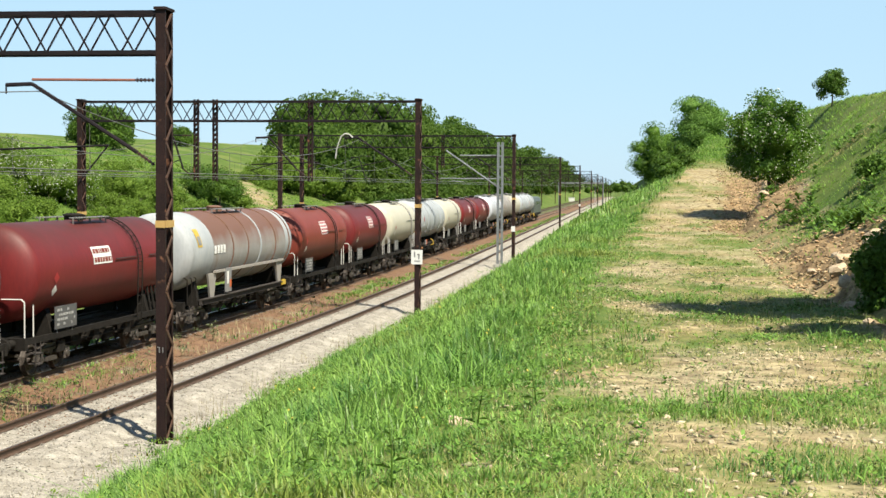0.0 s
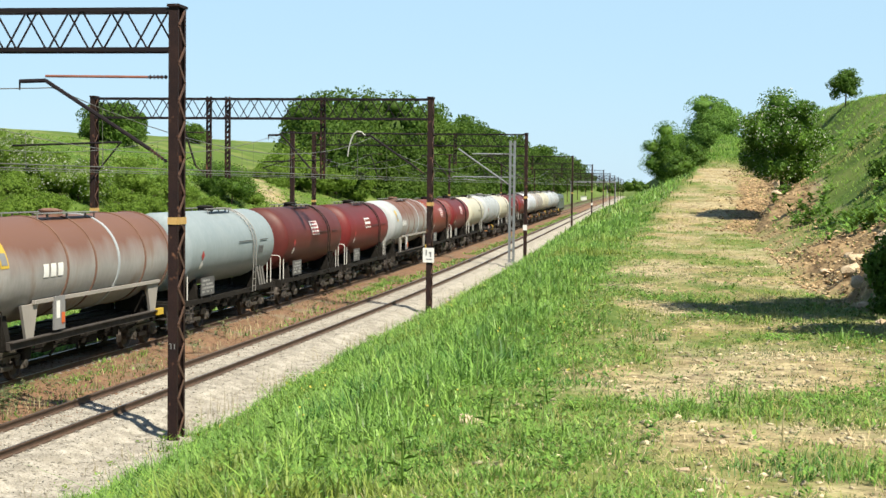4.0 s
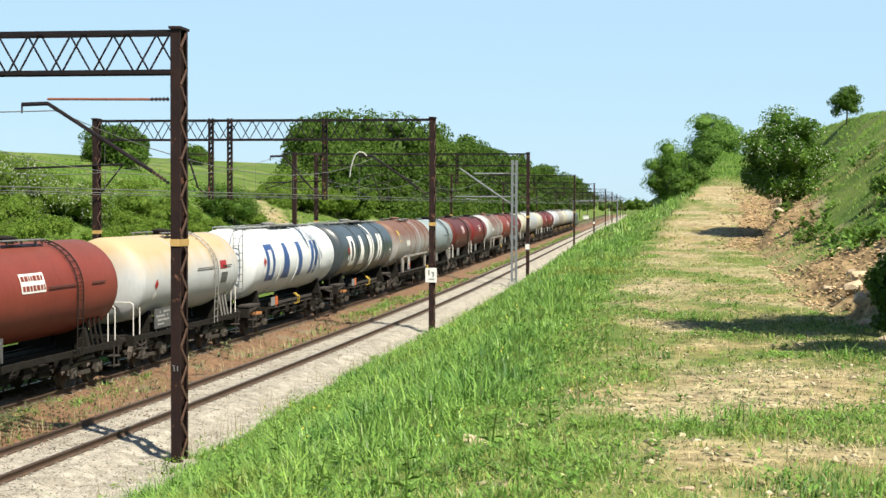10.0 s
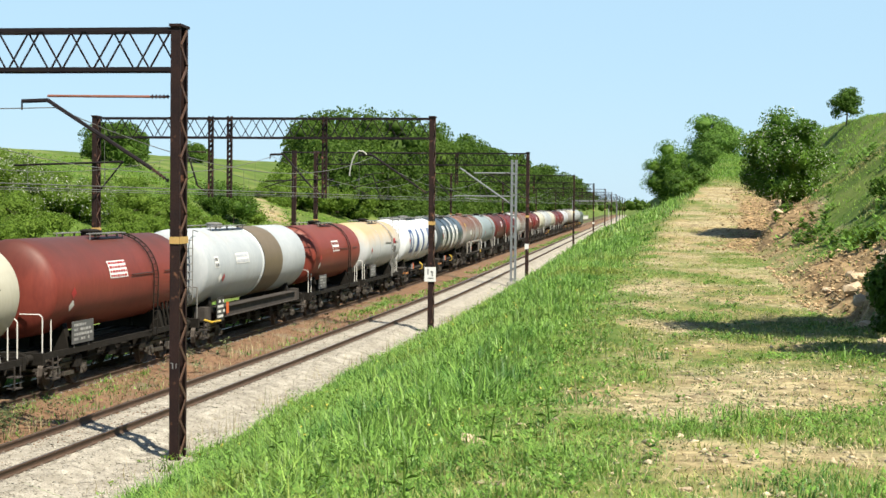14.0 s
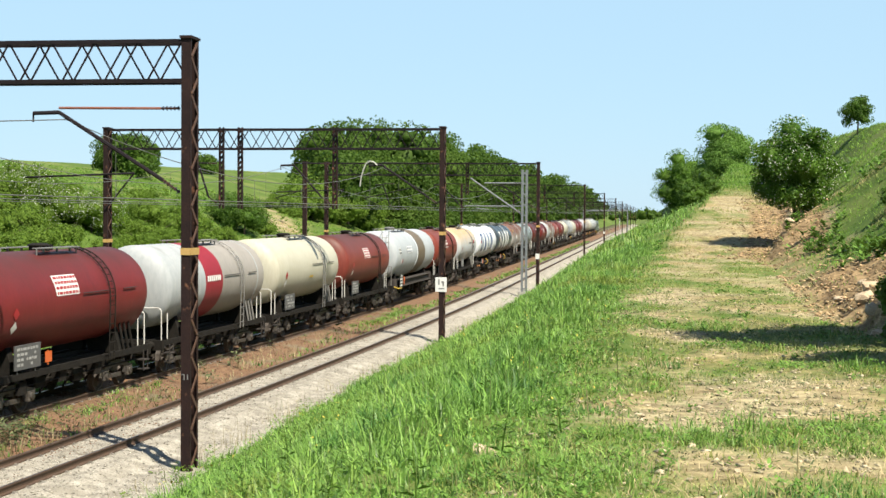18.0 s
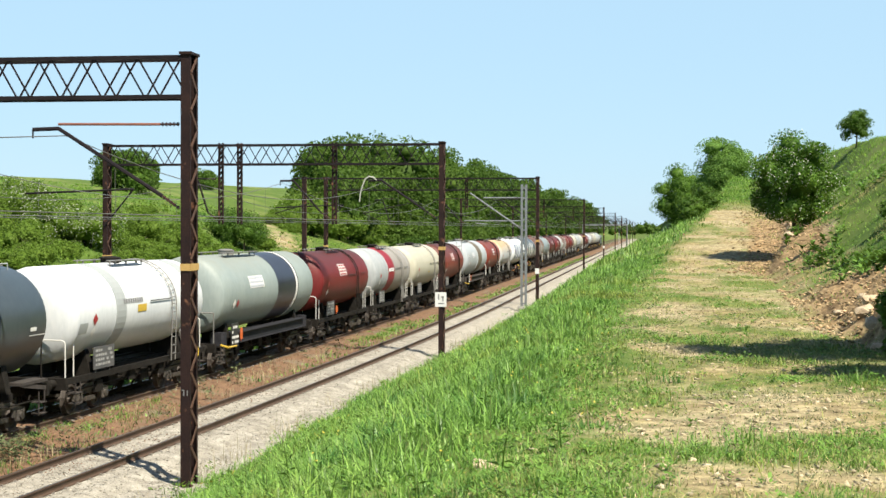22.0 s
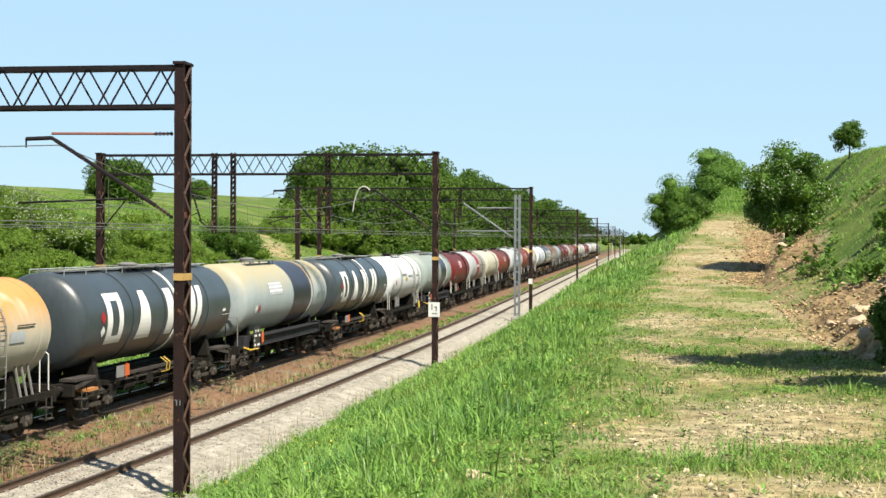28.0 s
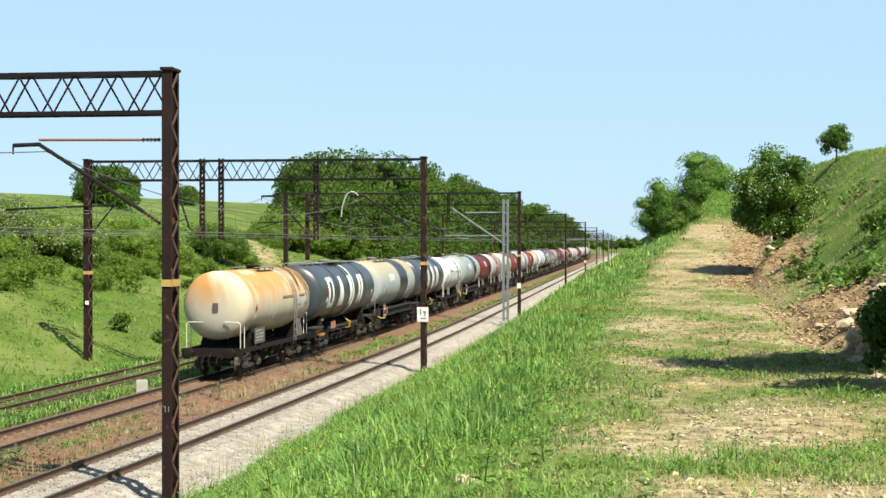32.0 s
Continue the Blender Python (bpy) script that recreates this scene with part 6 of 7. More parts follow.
grass("ballast_stalks", "thin dry stalks along the edge of the pale ballast", 9000, (-13, -8, 24, 90), (0.3, 1.0), (0.005, 0.009), DRY, seed=8, keep=tufts(-9.9, -8.6, -0.1, 0.2, 5), wilt=0.35)
grass("middle_stalks", "tall dry weeds beside the middle track", 6000, (-20, -13.5, 27, 75), (0.2, 0.7), (0.005, 0.010), DRY, seed=9, keep=tufts(-15.4, -13.4, -0.2, 0.15, 6), level=-0.36, wilt=0.5)


def lumps(name, label, n, area, size, mat, seed, keep, level=None, sunk=0.25, grow=0.0):
    """Angular stones: jittered octahedra lying in the surface."""
    rng = np.random.default_rng(seed)
    x0, x1, y0, y1 = area
    y = y0 * (y1 / y0) ** rng.random(n)
    x = rng.uniform(x0, x1, n)
    ok = rng.random(n) < keep(x, y)
    x, y = x[ok], y[ok]
    n = len(x)
    z = ground_z(x, y) if level is None else level(x, y)
    s = rng.uniform(0, 1, n) ** 2.2 * (size[1] - size[0]) + size[0]
    s = s * (1 + y * grow)
    o = np.array([[1, 0, 0], [0, 1, 0], [-1, 0, 0], [0, -1, 0], [0, 0, 0.7], [0, 0, -0.7]])
    v = o[None] * rng.uniform(0.4, 1.5, (n, 6, 1)) * np.array([1.15, 0.8, 0.6]) + rng.normal(0, 0.2, (n, 6, 3))
    a = rng.uniform(0, math.tau, n)
    c, d = np.cos(a)[:, None], np.sin(a)[:, None]
    v = np.stack([v[..., 0] * c - v[..., 1] * d, v[..., 0] * d + v[..., 1] * c, v[..., 2]], -1) * (s[:, None, None] / 2)
    v = v + np.stack([x, y, z + s * sunk * 0.5], -1)[:, None, :]
    t = np.array([[0, 1, 4], [1, 2, 4], [2, 3, 4], [3, 0, 4], [1, 0, 5], [2, 1, 5], [3, 2, 5], [0, 3, 5]])
    f = (np.arange(n)[:, None, None] * 6 + t[None]).reshape(-1, 3)
    tagged(new(name, fast_mesh(name, v.reshape(-1, 3), f, mat)), label, "stones", kind="stuff")


def weeds(name, label, n, area, size, mat, seed, keep, leaves=14, spread=0.16, rise=0.12, level=None):
    """Rosettes of broad leaves close to the ground."""
    rng = np.random.default_rng(seed)
    x0, x1, y0, y1 = area
    y = y0 * (y1 / y0) ** rng.random(n)
    x = rng.uniform(x0, x1, n)
    ok = rng.random(n) < keep(x, y)
    x, y = np.repeat(x[ok], leaves), np.repeat(y[ok], leaves)
    k = len(x)
    z = ground_z(x, y) if level is None else np.full(k, level)
    a, r = rng.uniform(0, math.tau, k), spread * rng.random(k) ** 0.6
    c = np.stack([x + np.cos(a) * r, y + np.sin(a) * r, z + rise * (0.2 + rng.random(k))], -1)
    out = np.stack([np.cos(a), np.sin(a), rng.uniform(0.0, 0.9, k)], -1)
    out /= np.linalg.norm(out, axis=1)[:, None]
    side = np.stack([-np.sin(a), np.cos(a), rng.normal(0, 0.25, k)], -1)
    s = rng.uniform(size[0], size[1], k)[:, None] * (1 + y[:, None] / 60)
    v = np.stack([c - out * s * 0.5, c + side * s * 0.24, c + out * s * 0.5, c - side * s * 0.24], 1).reshape(-1, 3)
    tagged(new(name, fast_mesh(name, v, np.arange(k * 4).reshape(-1, 4), mat)), label, "weeds", kind="stuff")


def patches(*spots):
    """Chance of growth in oval patches of (across, along, half width, half length) beside the line."""
    def keep(x, y):
        u, k = x - bend(y), 0.0
        for pu, py, hu, hy in spots:
            k = np.maximum(k, np.clip(1.5 - ((u - pu) / hu) ** 2 - ((y - py) / hy) ** 2, 0, 1))
        return k
    return keep


def ovals(*spots):
    """Chance of growth in ragged ovals of (x, y, half width, half length)."""
    def keep(x, y):
        k, n = 0.0, 0.5 * wave(x + 0.4 * y, y - 0.3 * x, 0.7, 51) + 0.5 * wave(x, y, 1.7, 52)
        for px, py, hw, hl in spots:
            k = np.maximum(k, np.clip(1.3 + n - ((x - px) / hw) ** 2 - ((y - py) / hl) ** 2, 0, 1))
        return k
    return keep


LUSH = ovals((2.5, 13.5, 1.1, 0.75), (0.2, 12.4, 0.7, 0.6), (1.2, 9.35, 0.8, 0.4), (-0.5, 10.1, 0.6, 0.7), (0.9, 13.2, 0.5, 0.4), (1.8, 22.5, 0.8, 0.6), (2.9, 19.6, 0.5, 0.9), (0.2, 20, 0.4, 1.0), (1.0, 27.5, 0.7, 1.6))
grass("clump_grass", "lush green grass clumps on the cart track", 34000, (-1.4, 3.8, 8.2, 30), (0.09, 0.24), (0.004, 0.009), GRASS, seed=45, keep=LUSH, wilt=1.0, tuft=9, wide=0.08)
# darker grass in two strips, put there to deepen the cast shade
grass("shade_grass", "dark tufts that deepen the shade across the cart track", 5000, (0.4, 4.0, 19, 29), (0.08, 0.26), (0.005, 0.010), GREY_GRASS, seed=47, keep=ovals((2.4, 22.6, 1.5, 0.5), (3.0, 26.5, 1.2, 0.5)), wilt=1.0, tuft=9, wide=0.1)
weeds("clump_weeds", "green clover and plantain in the clumps on the cart track", 900, (-1.4, 3.8, 8.2, 30), (0.02, 0.05), LEAF, 46, LUSH, 14, 0.1, 0.12)
weeds("leaf_litter", "dusty leaves and low sprouts lying over the open clay of the cart track", 7000, (-1.4, 4.2, 8, 40), (0.014, 0.034), LEAF_DUSTY, 48, lambda x, y: np.where((x > np.interp(y, PATH_Y, EDGE_L) - 0.6) & (x < np.interp(y, PATH_Y, EDGE_R)), np.clip(0.55 + 0.8 * mottle(x + 3, y - 7, 0.8), 0, 1), 0), 7, 0.08, 0.018)
grass("edge_stalks", "tall wispy stalks standing on the edge of the pale ballast", 700, (-13.5, -8.5, 40, 66), (0.5, 1.25), (0.004, 0.008), GREY_GRASS, seed=49, keep=patches((-10.5, 54, 0.5, 4), (-9.6, 43, 0.4, 2)), wilt=0.35)
weeds("bank_weeds", "broad-leaved weeds among the bank grass", 2600, (-10, 0.4, 7.2, 50), (0.02, 0.05), LEAF, 81, lambda x, y: bank_keep(x, y) * np.clip(wave(x, y, 0.2, 12) * 1.5 + 0.35, 0, 1))
weeds("bank_tall_weeds", "taller leafy weeds on the bank", 1500, (-10, 0.6, 7.2, 45), (0.02, 0.05), LEAF, 82, lambda x, y: bank_keep(x, y) * np.clip(wave(x, y, 0.3, 13) * 2, 0, 1), 26, 0.13, 0.42)
weeds("track_weeds", "low weeds on the cart track", 5200, (-1.8, 5, 7.5, 45), (0.02, 0.06), LEAF, 83, lambda x, y: track_keep(x, y) * np.clip(wave(x, y, 0.35, 14) * 2 + 0.2, 0, 1), 12, 0.1, 0.06)
weeds("slope_meadow", "lush meadow herbs on the far slope of the cutting", 9000, (-62, -22, 38, 170), (0.04, 0.095), HILL_GRASS, 5, lambda x, y: np.clip((-23.0 - (x - bend(y))) / 1.5, 0, 1) * (1 - bare(x, y)), 10, 0.45, 0.13)
grass("slope_grass", "long meadow grass on the far slope of the cutting", 24000, (-55, -23, 38, 150), (0.14, 0.42), (0.008, 0.018), HILL_GRASS, seed=55, keep=lambda x, y: np.clip((-23.2 - (x - bend(y))) / 1.5, 0, 1), wilt=1.1, tuft=8, wide=0.3)
weeds("slope_herbs", "tall dark herbs below the shrubs of the far slope", 900, (-48, -24, 55, 150), (0.07, 0.15), LEAF_SOFT, 56, lambda x, y: np.clip((-27.5 - (x - bend(y))) / 5, 0, 1) * np.clip(wave(x, y, 0.09, 57) * 2 + 0.1, 0, 1), 30, 0.7, 0.7)
weeds("hill_weeds", "leafy weeds on the hillside", 700, (4.5, 11, 20, 80), (0.06, 0.16), LEAF, 84, lambda x, y: hill_keep(x, y) * np.clip(wave(x, y, 0.15, 15) * 2 + 0.2, 0, 1), 20, 0.25, 0.4)
weeds("lip_weeds", "dark weeds and roots hanging over the lip of the cut", 900, (3.4, 9, 22, 90), (0.07, 0.17), LEAF_DARK, 88, lambda x, y: np.exp(-((x - np.interp(y, PATH_Y, EDGE_R) - np.interp(y, [26, 30, 60, 64, 80], [0.7, 2.0, 1.6, 0.8, 1.2])) / 0.3) ** 2), 26, 0.24, 0.42)
weeds("ballast_weeds", "dusty leafy weeds in the brown ballast between the tracks", 260, (-20, -14, 26, 70), (0.04, 0.10), LEAF_DUSTY, 86, tufts(-15.4, -13.6, -0.1, 0.22, 5), 22, 0.2, 0.45, -0.38)


weeds("dusty_weeds", "tall dusty grey-green weeds beside the middle track", 700, (-18, -13.5, 28, 42), (0.04, 0.11), LEAF_DUSTY, 91, patches((-14.5, 32.5, 0.5, 3.5)), 24, 0.22, 0.5, -0.38)
grass("patch_grass", "bright grass patch beside the middle track", 24000, (-18.4, -14.6, 28, 50), (0.14, 0.4), (0.008, 0.016), GRASS, seed=19, keep=patches((-15.1, 40.5, 0.6, 5)), level=-0.3, wilt=0.9)
grass("patch_grass", "bright grass patch in the brown ballast further along", 12000, (-16.2, -13.8, 70, 92), (0.16, 0.42), (0.008, 0.016), GRASS, seed=20, keep=patches((-14.7, 80, 0.5, 8)), level=-0.36, wilt=0.8)
weeds("edge_weeds", "leafy weeds at the edge of the pale ballast", 900, (-13, -8, 25, 80), (0.04, 0.09), LEAF_SOFT, 87, tufts(-10.6, -8.6, 0.1, 0.25, 6), 18, 0.14, 0.25)
weeds("yellow_flowers", "small yellow flowers in the bank grass", 90, (-11, 0.4, 7.5, 45), (0.02, 0.04), YELLOW_FLOWER, 85, bank_keep, 5, 0.05, 0.5)


def bed_level(u0, prof):
    def level(x, y):
        return np.interp(x - bend(y) - u0, [p[0] for p in prof], [p[1] for p in prof])
    return level


def within(u0, u1):
    return lambda x, y: ((x - bend(y) > u0) & (x - bend(y) < u1)).astype(float)


lumps("ballast_stones", "pale limestone ballast stones beside the near track", 26000, (-17, -8, 24, 80), (0.03, 0.085), STONE_PIECE, 71, within(-12.7, -7.9), lambda x, y: np.maximum(ground_z(x, y), bed_level(TRACK[0], [(-1.0, -0.178), (1.5, -0.178), (2.0, -0.33), (3.2, -0.37)])(x, y)))
lumps("old_ballast_stones", "rust-brown ballast stones between the tracks", 16000, (-21, -12, 28, 90), (0.03, 0.085), OLD_PIECE, 72, within(-18.6, -12.6), bed_level(TRACK[1], [(-2.1, -0.36), (-1.5, -0.178), (1.5, -0.178), (2.2, -0.34), (3.0, -0.34), (3.4, -0.2), (3.69, -0.182)]))
lumps("mixed_ballast_stones", "rust-brown stones mixed into the pale ballast of the near track", 9000, (-15, -10, 26, 80), (0.03, 0.08), OLD_PIECE, 77, lambda x, y: within(-12.7, -10.7)(x, y) * np.clip(0.5 + 0.8 * wave(x, y, 0.25, 78) - (x - bend(y) + 12.4) * 0.4, 0, 1), lambda x, y: np.full(len(x), -0.178))
lumps("track_stones", "pale stones and clods on the clay cart track", 14000, (-1.8, 7, 7.5, 90), (0.012, 0.095), PEBBLE, 73, lambda x, y: bare(x, y) * (x < np.interp(y, PATH_Y, EDGE_R) + 0.2))
lumps("near_stones", "pale stones and dark clods on the nearest part of the cart track", 1500, (-1.2, 3.8, 8.2, 18), (0.015, 0.085), PEBBLE, 79, lambda x, y: np.clip(0.25 + wave(x + 0.5 * y, y, 0.5, 80), 0, 1))
lumps("cut_rubble", "limestone rubble on the cut beside the cart track", 9000, (3.4, 11, 40, 112), (0.02, 0.13), CLAY, 74, lambda x, y: np.where((x > np.interp(y, PATH_Y, EDGE_R) - 0.5) & (x < np.interp(y, PATH_Y, EDGE_R) + 3.0), bare(x, y), 0), grow=0.012)
lumps("ramp_clods", "clods and stones on the clay ramp at the top of the cart track", 7000, (0.5, 10, 62, 112), (0.05, 0.24), CLAY, 76, lambda x, y: bare(x, y) * np.clip(np.clip(wave(x, y, 0.15, 31), 0, 1) * 0.4 + np.clip((x - np.interp(y, PATH_Y, EDGE_R) + 2.6) / 1.4, 0, 1), 0, 1) * (x < np.interp(y, PATH_Y, EDGE_R) + 0.3))
lumps("cut_stones", "orange-brown limestone rubble on the nearer cut", 9000, (3.4, 8, 19, 48), (0.02, 0.12), CLAY, 75, lambda x, y: np.where((x > np.interp(y, PATH_Y, EDGE_R) - 0.5) & (x < np.interp(y, PATH_Y, EDGE_R) + 3.0), bare(x, y), 0), grow=0.012)


def unit(v):
    return v / (np.linalg.norm(v, axis=1)[:, None] + 1e-9)


def crown_radius(d, seed):
    """Uneven outline of a crown in the directions d."""
    w = np.random.default_rng(seed).normal(size=(7, 3)) * 2.6
    return np.clip(1 + 0.10 * np.sin(d @ w.T + np.arange(7) * 1.9).sum(1), 0.72, 1.16)


def core(rng, centre, semi, seed, scale=0.66, rings=8, sides=14):
    """The uneven inner mass of a crown, behind its leaves."""
    i, j = np.meshgrid(np.arange(rings + 1), np.arange(sides), indexing="ij")
    a, g = math.pi * i / rings, math.tau * (j + 0.5 * (i % 2)) / sides
    d = np.stack([np.sin(a) * np.cos(g), np.sin(a) * np.sin(g), np.cos(a)], -1).reshape(-1, 3)
    r = crown_radius(d, seed) * scale * rng.uniform(0.82, 1.1, len(d))
    v = np.asarray(centre, float) + d * np.asarray(semi, float) * r[:, None]
    q = (np.arange(sides) + 1) % sides
    f = [np.stack([k * sides + np.arange(sides), k * sides + q, (k + 1) * sides + q, (k + 1) * sides + np.arange(sides)], -1) for k in range(rings)]
    return v, np.concatenate(f)


def billow(rng, centre, semi, lobes, n, size, lobe=(0.34, 0.55), reach=0.62, loose=0.75, fill=0.66, low=-0.55, rings=5, sides=9, shag=0.58, count=False):
    """A crown of rounded lobes: leaves over the outer side of every lobe, with a close leafy mass behind them."""
    centre, semi = np.asarray(centre, float), np.asarray(semi, float)
    i = np.arange(lobes) + 0.5
    zz = 1 - (1 - low) * i / lobes
    g = i * 2.39996 + rng.uniform(0, math.tau)
    d = unit(np.stack([np.sqrt(1 - zz * zz) * np.cos(g), np.sqrt(1 - zz * zz) * np.sin(g), zz], -1) + rng.normal(0, 0.16, (lobes, 3)))
    lc = centre + d * semi * (reach * rng.uniform(0.55, 1.18, lobes))[:, None]
    lr = float(np.prod(semi)) ** (1 / 3) * rng.uniform(lobe[0], lobe[1], lobes)[:, None] * rng.uniform(0.8, 1.2, (lobes, 3)) * np.array([1.1, 1.1, 0.85])
    k = rng.integers(0, lobes, n)
    od = unit(rng.normal(size=(n, 3)) + 0.55 * d[k] + np.array([0, 0, 0.2]))
    ruffle = 1 + 0.20 * np.sin(od[:, 0] * 7 + k * 1.7) * np.sin(od[:, 1] * 6 + k * 2.9) + 0.14 * np.sin(od[:, 2] * 11 + k) * np.sin(od[:, 0] * 13 - k)
    c = lc[k] + od * lr[k] * np.minimum(ruffle * (1.1 - 0.72 * shag + shag * rng.random(n) ** 1.3), 1.08 + 0.14 * rng.random(n))[:, None]
    inside = (((c[:, None, :] - lc[None]) / lr[None]) ** 2).sum(2) < 0.4
    keep = ~inside.any(1)
    c, od = c[keep], od[keep]
    n = len(c)
    nrm = unit(od * 0.7 + rng.normal(size=(n, 3)) * loose + np.array([0, 0, 0.25]))
    t = unit(np.cross(nrm, rng.normal(size=(n, 3))))
    b = np.cross(nrm, t)
    s = rng.uniform(size[0], size[1], n)[:, None]
    v = np.stack([c - t * s * 0.5, c + b * s * 0.36 - nrm * s * 0.08, c + t * s * 0.5, c - b * s * 0.36 - nrm * s * 0.08], 1).reshape(-1, 3)
    out = (v, np.arange(n * 4).reshape(-1, 4))
    out = joined(out, core(rng, centre, semi, lobes, 0.46, 6, 10))
    for m in range(lobes):
        out = joined(out, core(rng, lc[m], lr[m], m, fill, rings, sides))
    return (*out, n) if count else out


def joined(a, b):
    return np.concatenate([a[0], b[0]]), np.concatenate([a[1], b[1] + len(a[0])])


def trunk_shape(rng, h, r, spread_to, limbs=6):
    s = Shape()
    top = Vector((0, 0, h))
    mid = Vector((rng.uniform(-0.06, 0.06) * h, rng.uniform(-0.06, 0.06) * h, h * 0.5))
    s.tube((0, 0, -0.3), mid, r, r * 0.75, 8).tube(mid, top, r * 0.75, r * 0.3, 8)
    for k in range(limbs):
        g = k * 2.4 + rng.uniform(-0.4, 0.4)
        a = mid.lerp(top, rng.uniform(0.0, 0.9))
        e = a + Vector((math.cos(g) * spread_to, math.sin(g) * spread_to, spread_to * rng.uniform(0.5, 1.0)))
        m = a.lerp(e, 0.5) + Vector((0, 0, spread_to * 0.12))
        s.tube(a, m, r * 0.35, r * 0.22, 6).tube(m, e, r * 0.22, r * 0.08, 6)
    return s


def tree(name, label, category, at, height, width, leaves, size, mat, seed, group="", trunk_h=0.4, blossom=0, lobes=12, **shape):
    rng = np.random.default_rng(seed)
    t = thing(name, label, category, group, at=Matrix.Translation(at))
    h0 = height * trunk_h
    part("trunk", trunk_shape(rng, height * 0.62, max(0.03, height * 0.022), width * 0.3), BARK, t)
    cz = (h0 + height) / 2
    ch, cw = (height - h0) / 2, width / 2
    mid, semi = (0, 0, cz), (cw * 0.9, cw * rng.uniform(0.78, 0.92), ch * 0.92)
    v, f, n = billow(rng, mid, semi, lobes, leaves, size, count=True, **shape)
    leafy = v[:n * 4].reshape(-1, 4, 3)
    part("crown", fast_mesh("crown", v, f, mat), None, t)
    if blossom:
        q = leafy[rng.choice(len(leafy), blossom, replace=False)]
        c = q.mean(1, keepdims=True)
        v = (c + (q - c) * 0.75 + unit(c[:, 0] - np.array(mid))[:, None, :] * 0.05).reshape(-1, 3)
        f = np.arange(blossom * 4).reshape(-1, 4)
        part("blossom", fast_mesh("blossom", v, f, BLOSSOM), None, t, "clusters of white blossom")
    return t


def on_ground(x, y, dz=-0.05):
    return (x, y, float(ground_z(x, y)) + dz)


# the hill on the near side
tree("hawthorn_bush", "large rounded hawthorn bush in white blossom above the cart track", "bush", on_ground(6.75, 70.5, -0.1), 5.2, 4.6, 26000, (0.06, 0.14), LEAF_TREE, 11, trunk_h=-0.08, blossom=1800, lobes=34, lobe=(0.22, 0.38), reach=0.76, fill=0.6, loose=0.8, low=-0.9)
tree("hawthorn_bush", "low dark bush on the hillside", "bush", on_ground(8.7, 53, -0.4), 1.2, 1.5, 2000, (0.06, 0.13), LEAF_DARK, 12, trunk_h=0.05, loose=0.7)
tree("tree", "small lone tree with a bare trunk on the hilltop", "tree", on_ground(13.5, 100, -0.2), 3.0, 2.6, 4600, (0.06, 0.14), LEAF_DARK, 13, trunk_h=0.14, lobes=14, lobe=(0.3, 0.46), reach=0.62, fill=0.6, loose=0.8, low=-0.85)
tree("tree", "bright green broad-leaved tree beyond the rise", "tree", (8.6, 172, 6.4), 11.2, 7.0, 26000, (0.10, 0.24), LEAF, 14, trunk_h=0.02, lobes=34, lobe=(0.28, 0.44), reach=0.7, low=-0.8)
tree("tree", "rounded dark green tree beyond the rise", "tree", (4.2, 188, 3.6), 10.4, 8.0, 24000, (0.10, 0.24), LEAF_TREE, 15, trunk_h=0.02, lobes=34, lobe=(0.28, 0.44), reach=0.7, low=-0.8)
tree("tree", "small leafy tree on the hillside beside the cart track", "tree", on_ground(5.9, 21.6, -0.2), 8.0, 3.3, 7000, (0.10, 0.22), LEAF_DARK, 16, trunk_h=0.3)
tree("hawthorn_bush", "bush on the hillside beside the cart track", "bush", on_ground(5.5, 19.6, -0.2), 4.0, 2.7, 5000, (0.08, 0.18), LEAF_DARK, 17, trunk_h=0.1)
# out of view; added only to throw shade on the cut and the track's edge
tree("hawthorn_bush", "unseen spreading bush above the cut, added to shade its hollow", "bush", on_ground(6.2, 24.6, -0.2), 4.8, 3.9, 9500, (0.08, 0.18), LEAF_DARK, 18, trunk_h=0.05)

# added foliage that stands in for the black shade on the cut face
tree("hawthorn_bush", "dark bush standing in for the deep shade against the cut", "bush", (4.25, 24.5, 3.2), 2.1, 1.2, 5200, (0.05, 0.11), LEAF_DARK, 19, trunk_h=-0.1, low=-0.9)
tree("hawthorn_bush", "dark scrub at the edge of the clay ramp", "bush", on_ground(2.7, 103, -0.3), 2.6, 2.6, 3200, (0.07, 0.16), LEAF_DARK, 20, trunk_h=-0.1, low=-0.9)
tree("hawthorn_bush", "dark scrub at the edge of the clay ramp", "bush", on_ground(3.9, 112, -0.3), 2.8, 3.0, 3200, (0.07, 0.16), LEAF_DARK, 22, trunk_h=-0.1, low=-0.9)

# the far slope of the cutting
rng = np.random.default_rng(21)
tree("tree", "round dark tree on the skyline of the far field", "tree", on_ground(-60.0, 160, -0.9), 5.4, 9.2, 20000, (0.14, 0.32), LEAF_DARK, 31, trunk_h=0.03)
tree("tree", "small round tree on the skyline of the far field", "tree", on_ground(-72, 228, -0.8), 4.0, 7.4, 5000, (0.16, 0.36), LEAF_DARK, 32, trunk_h=0.05)
haw = tree("shrub", "hawthorn shrub in white blossom on the far slope", "shrub", on_ground(-37.9, 88.3, -0.3), 3.5, 4.8, 7000, (0.07, 0.15), LEAF_SOFT, 50, "shrubs on the far slope", trunk_h=0.05, blossom=1200)
for x, y, a in ((-42.3, 95, 70), (-36.2, 90.5, 200), (-41, 90, 120), (-45, 99, 10)):
    copy_thing(haw, pose(*on_ground(x, y, -0.8), 0, 0, a))
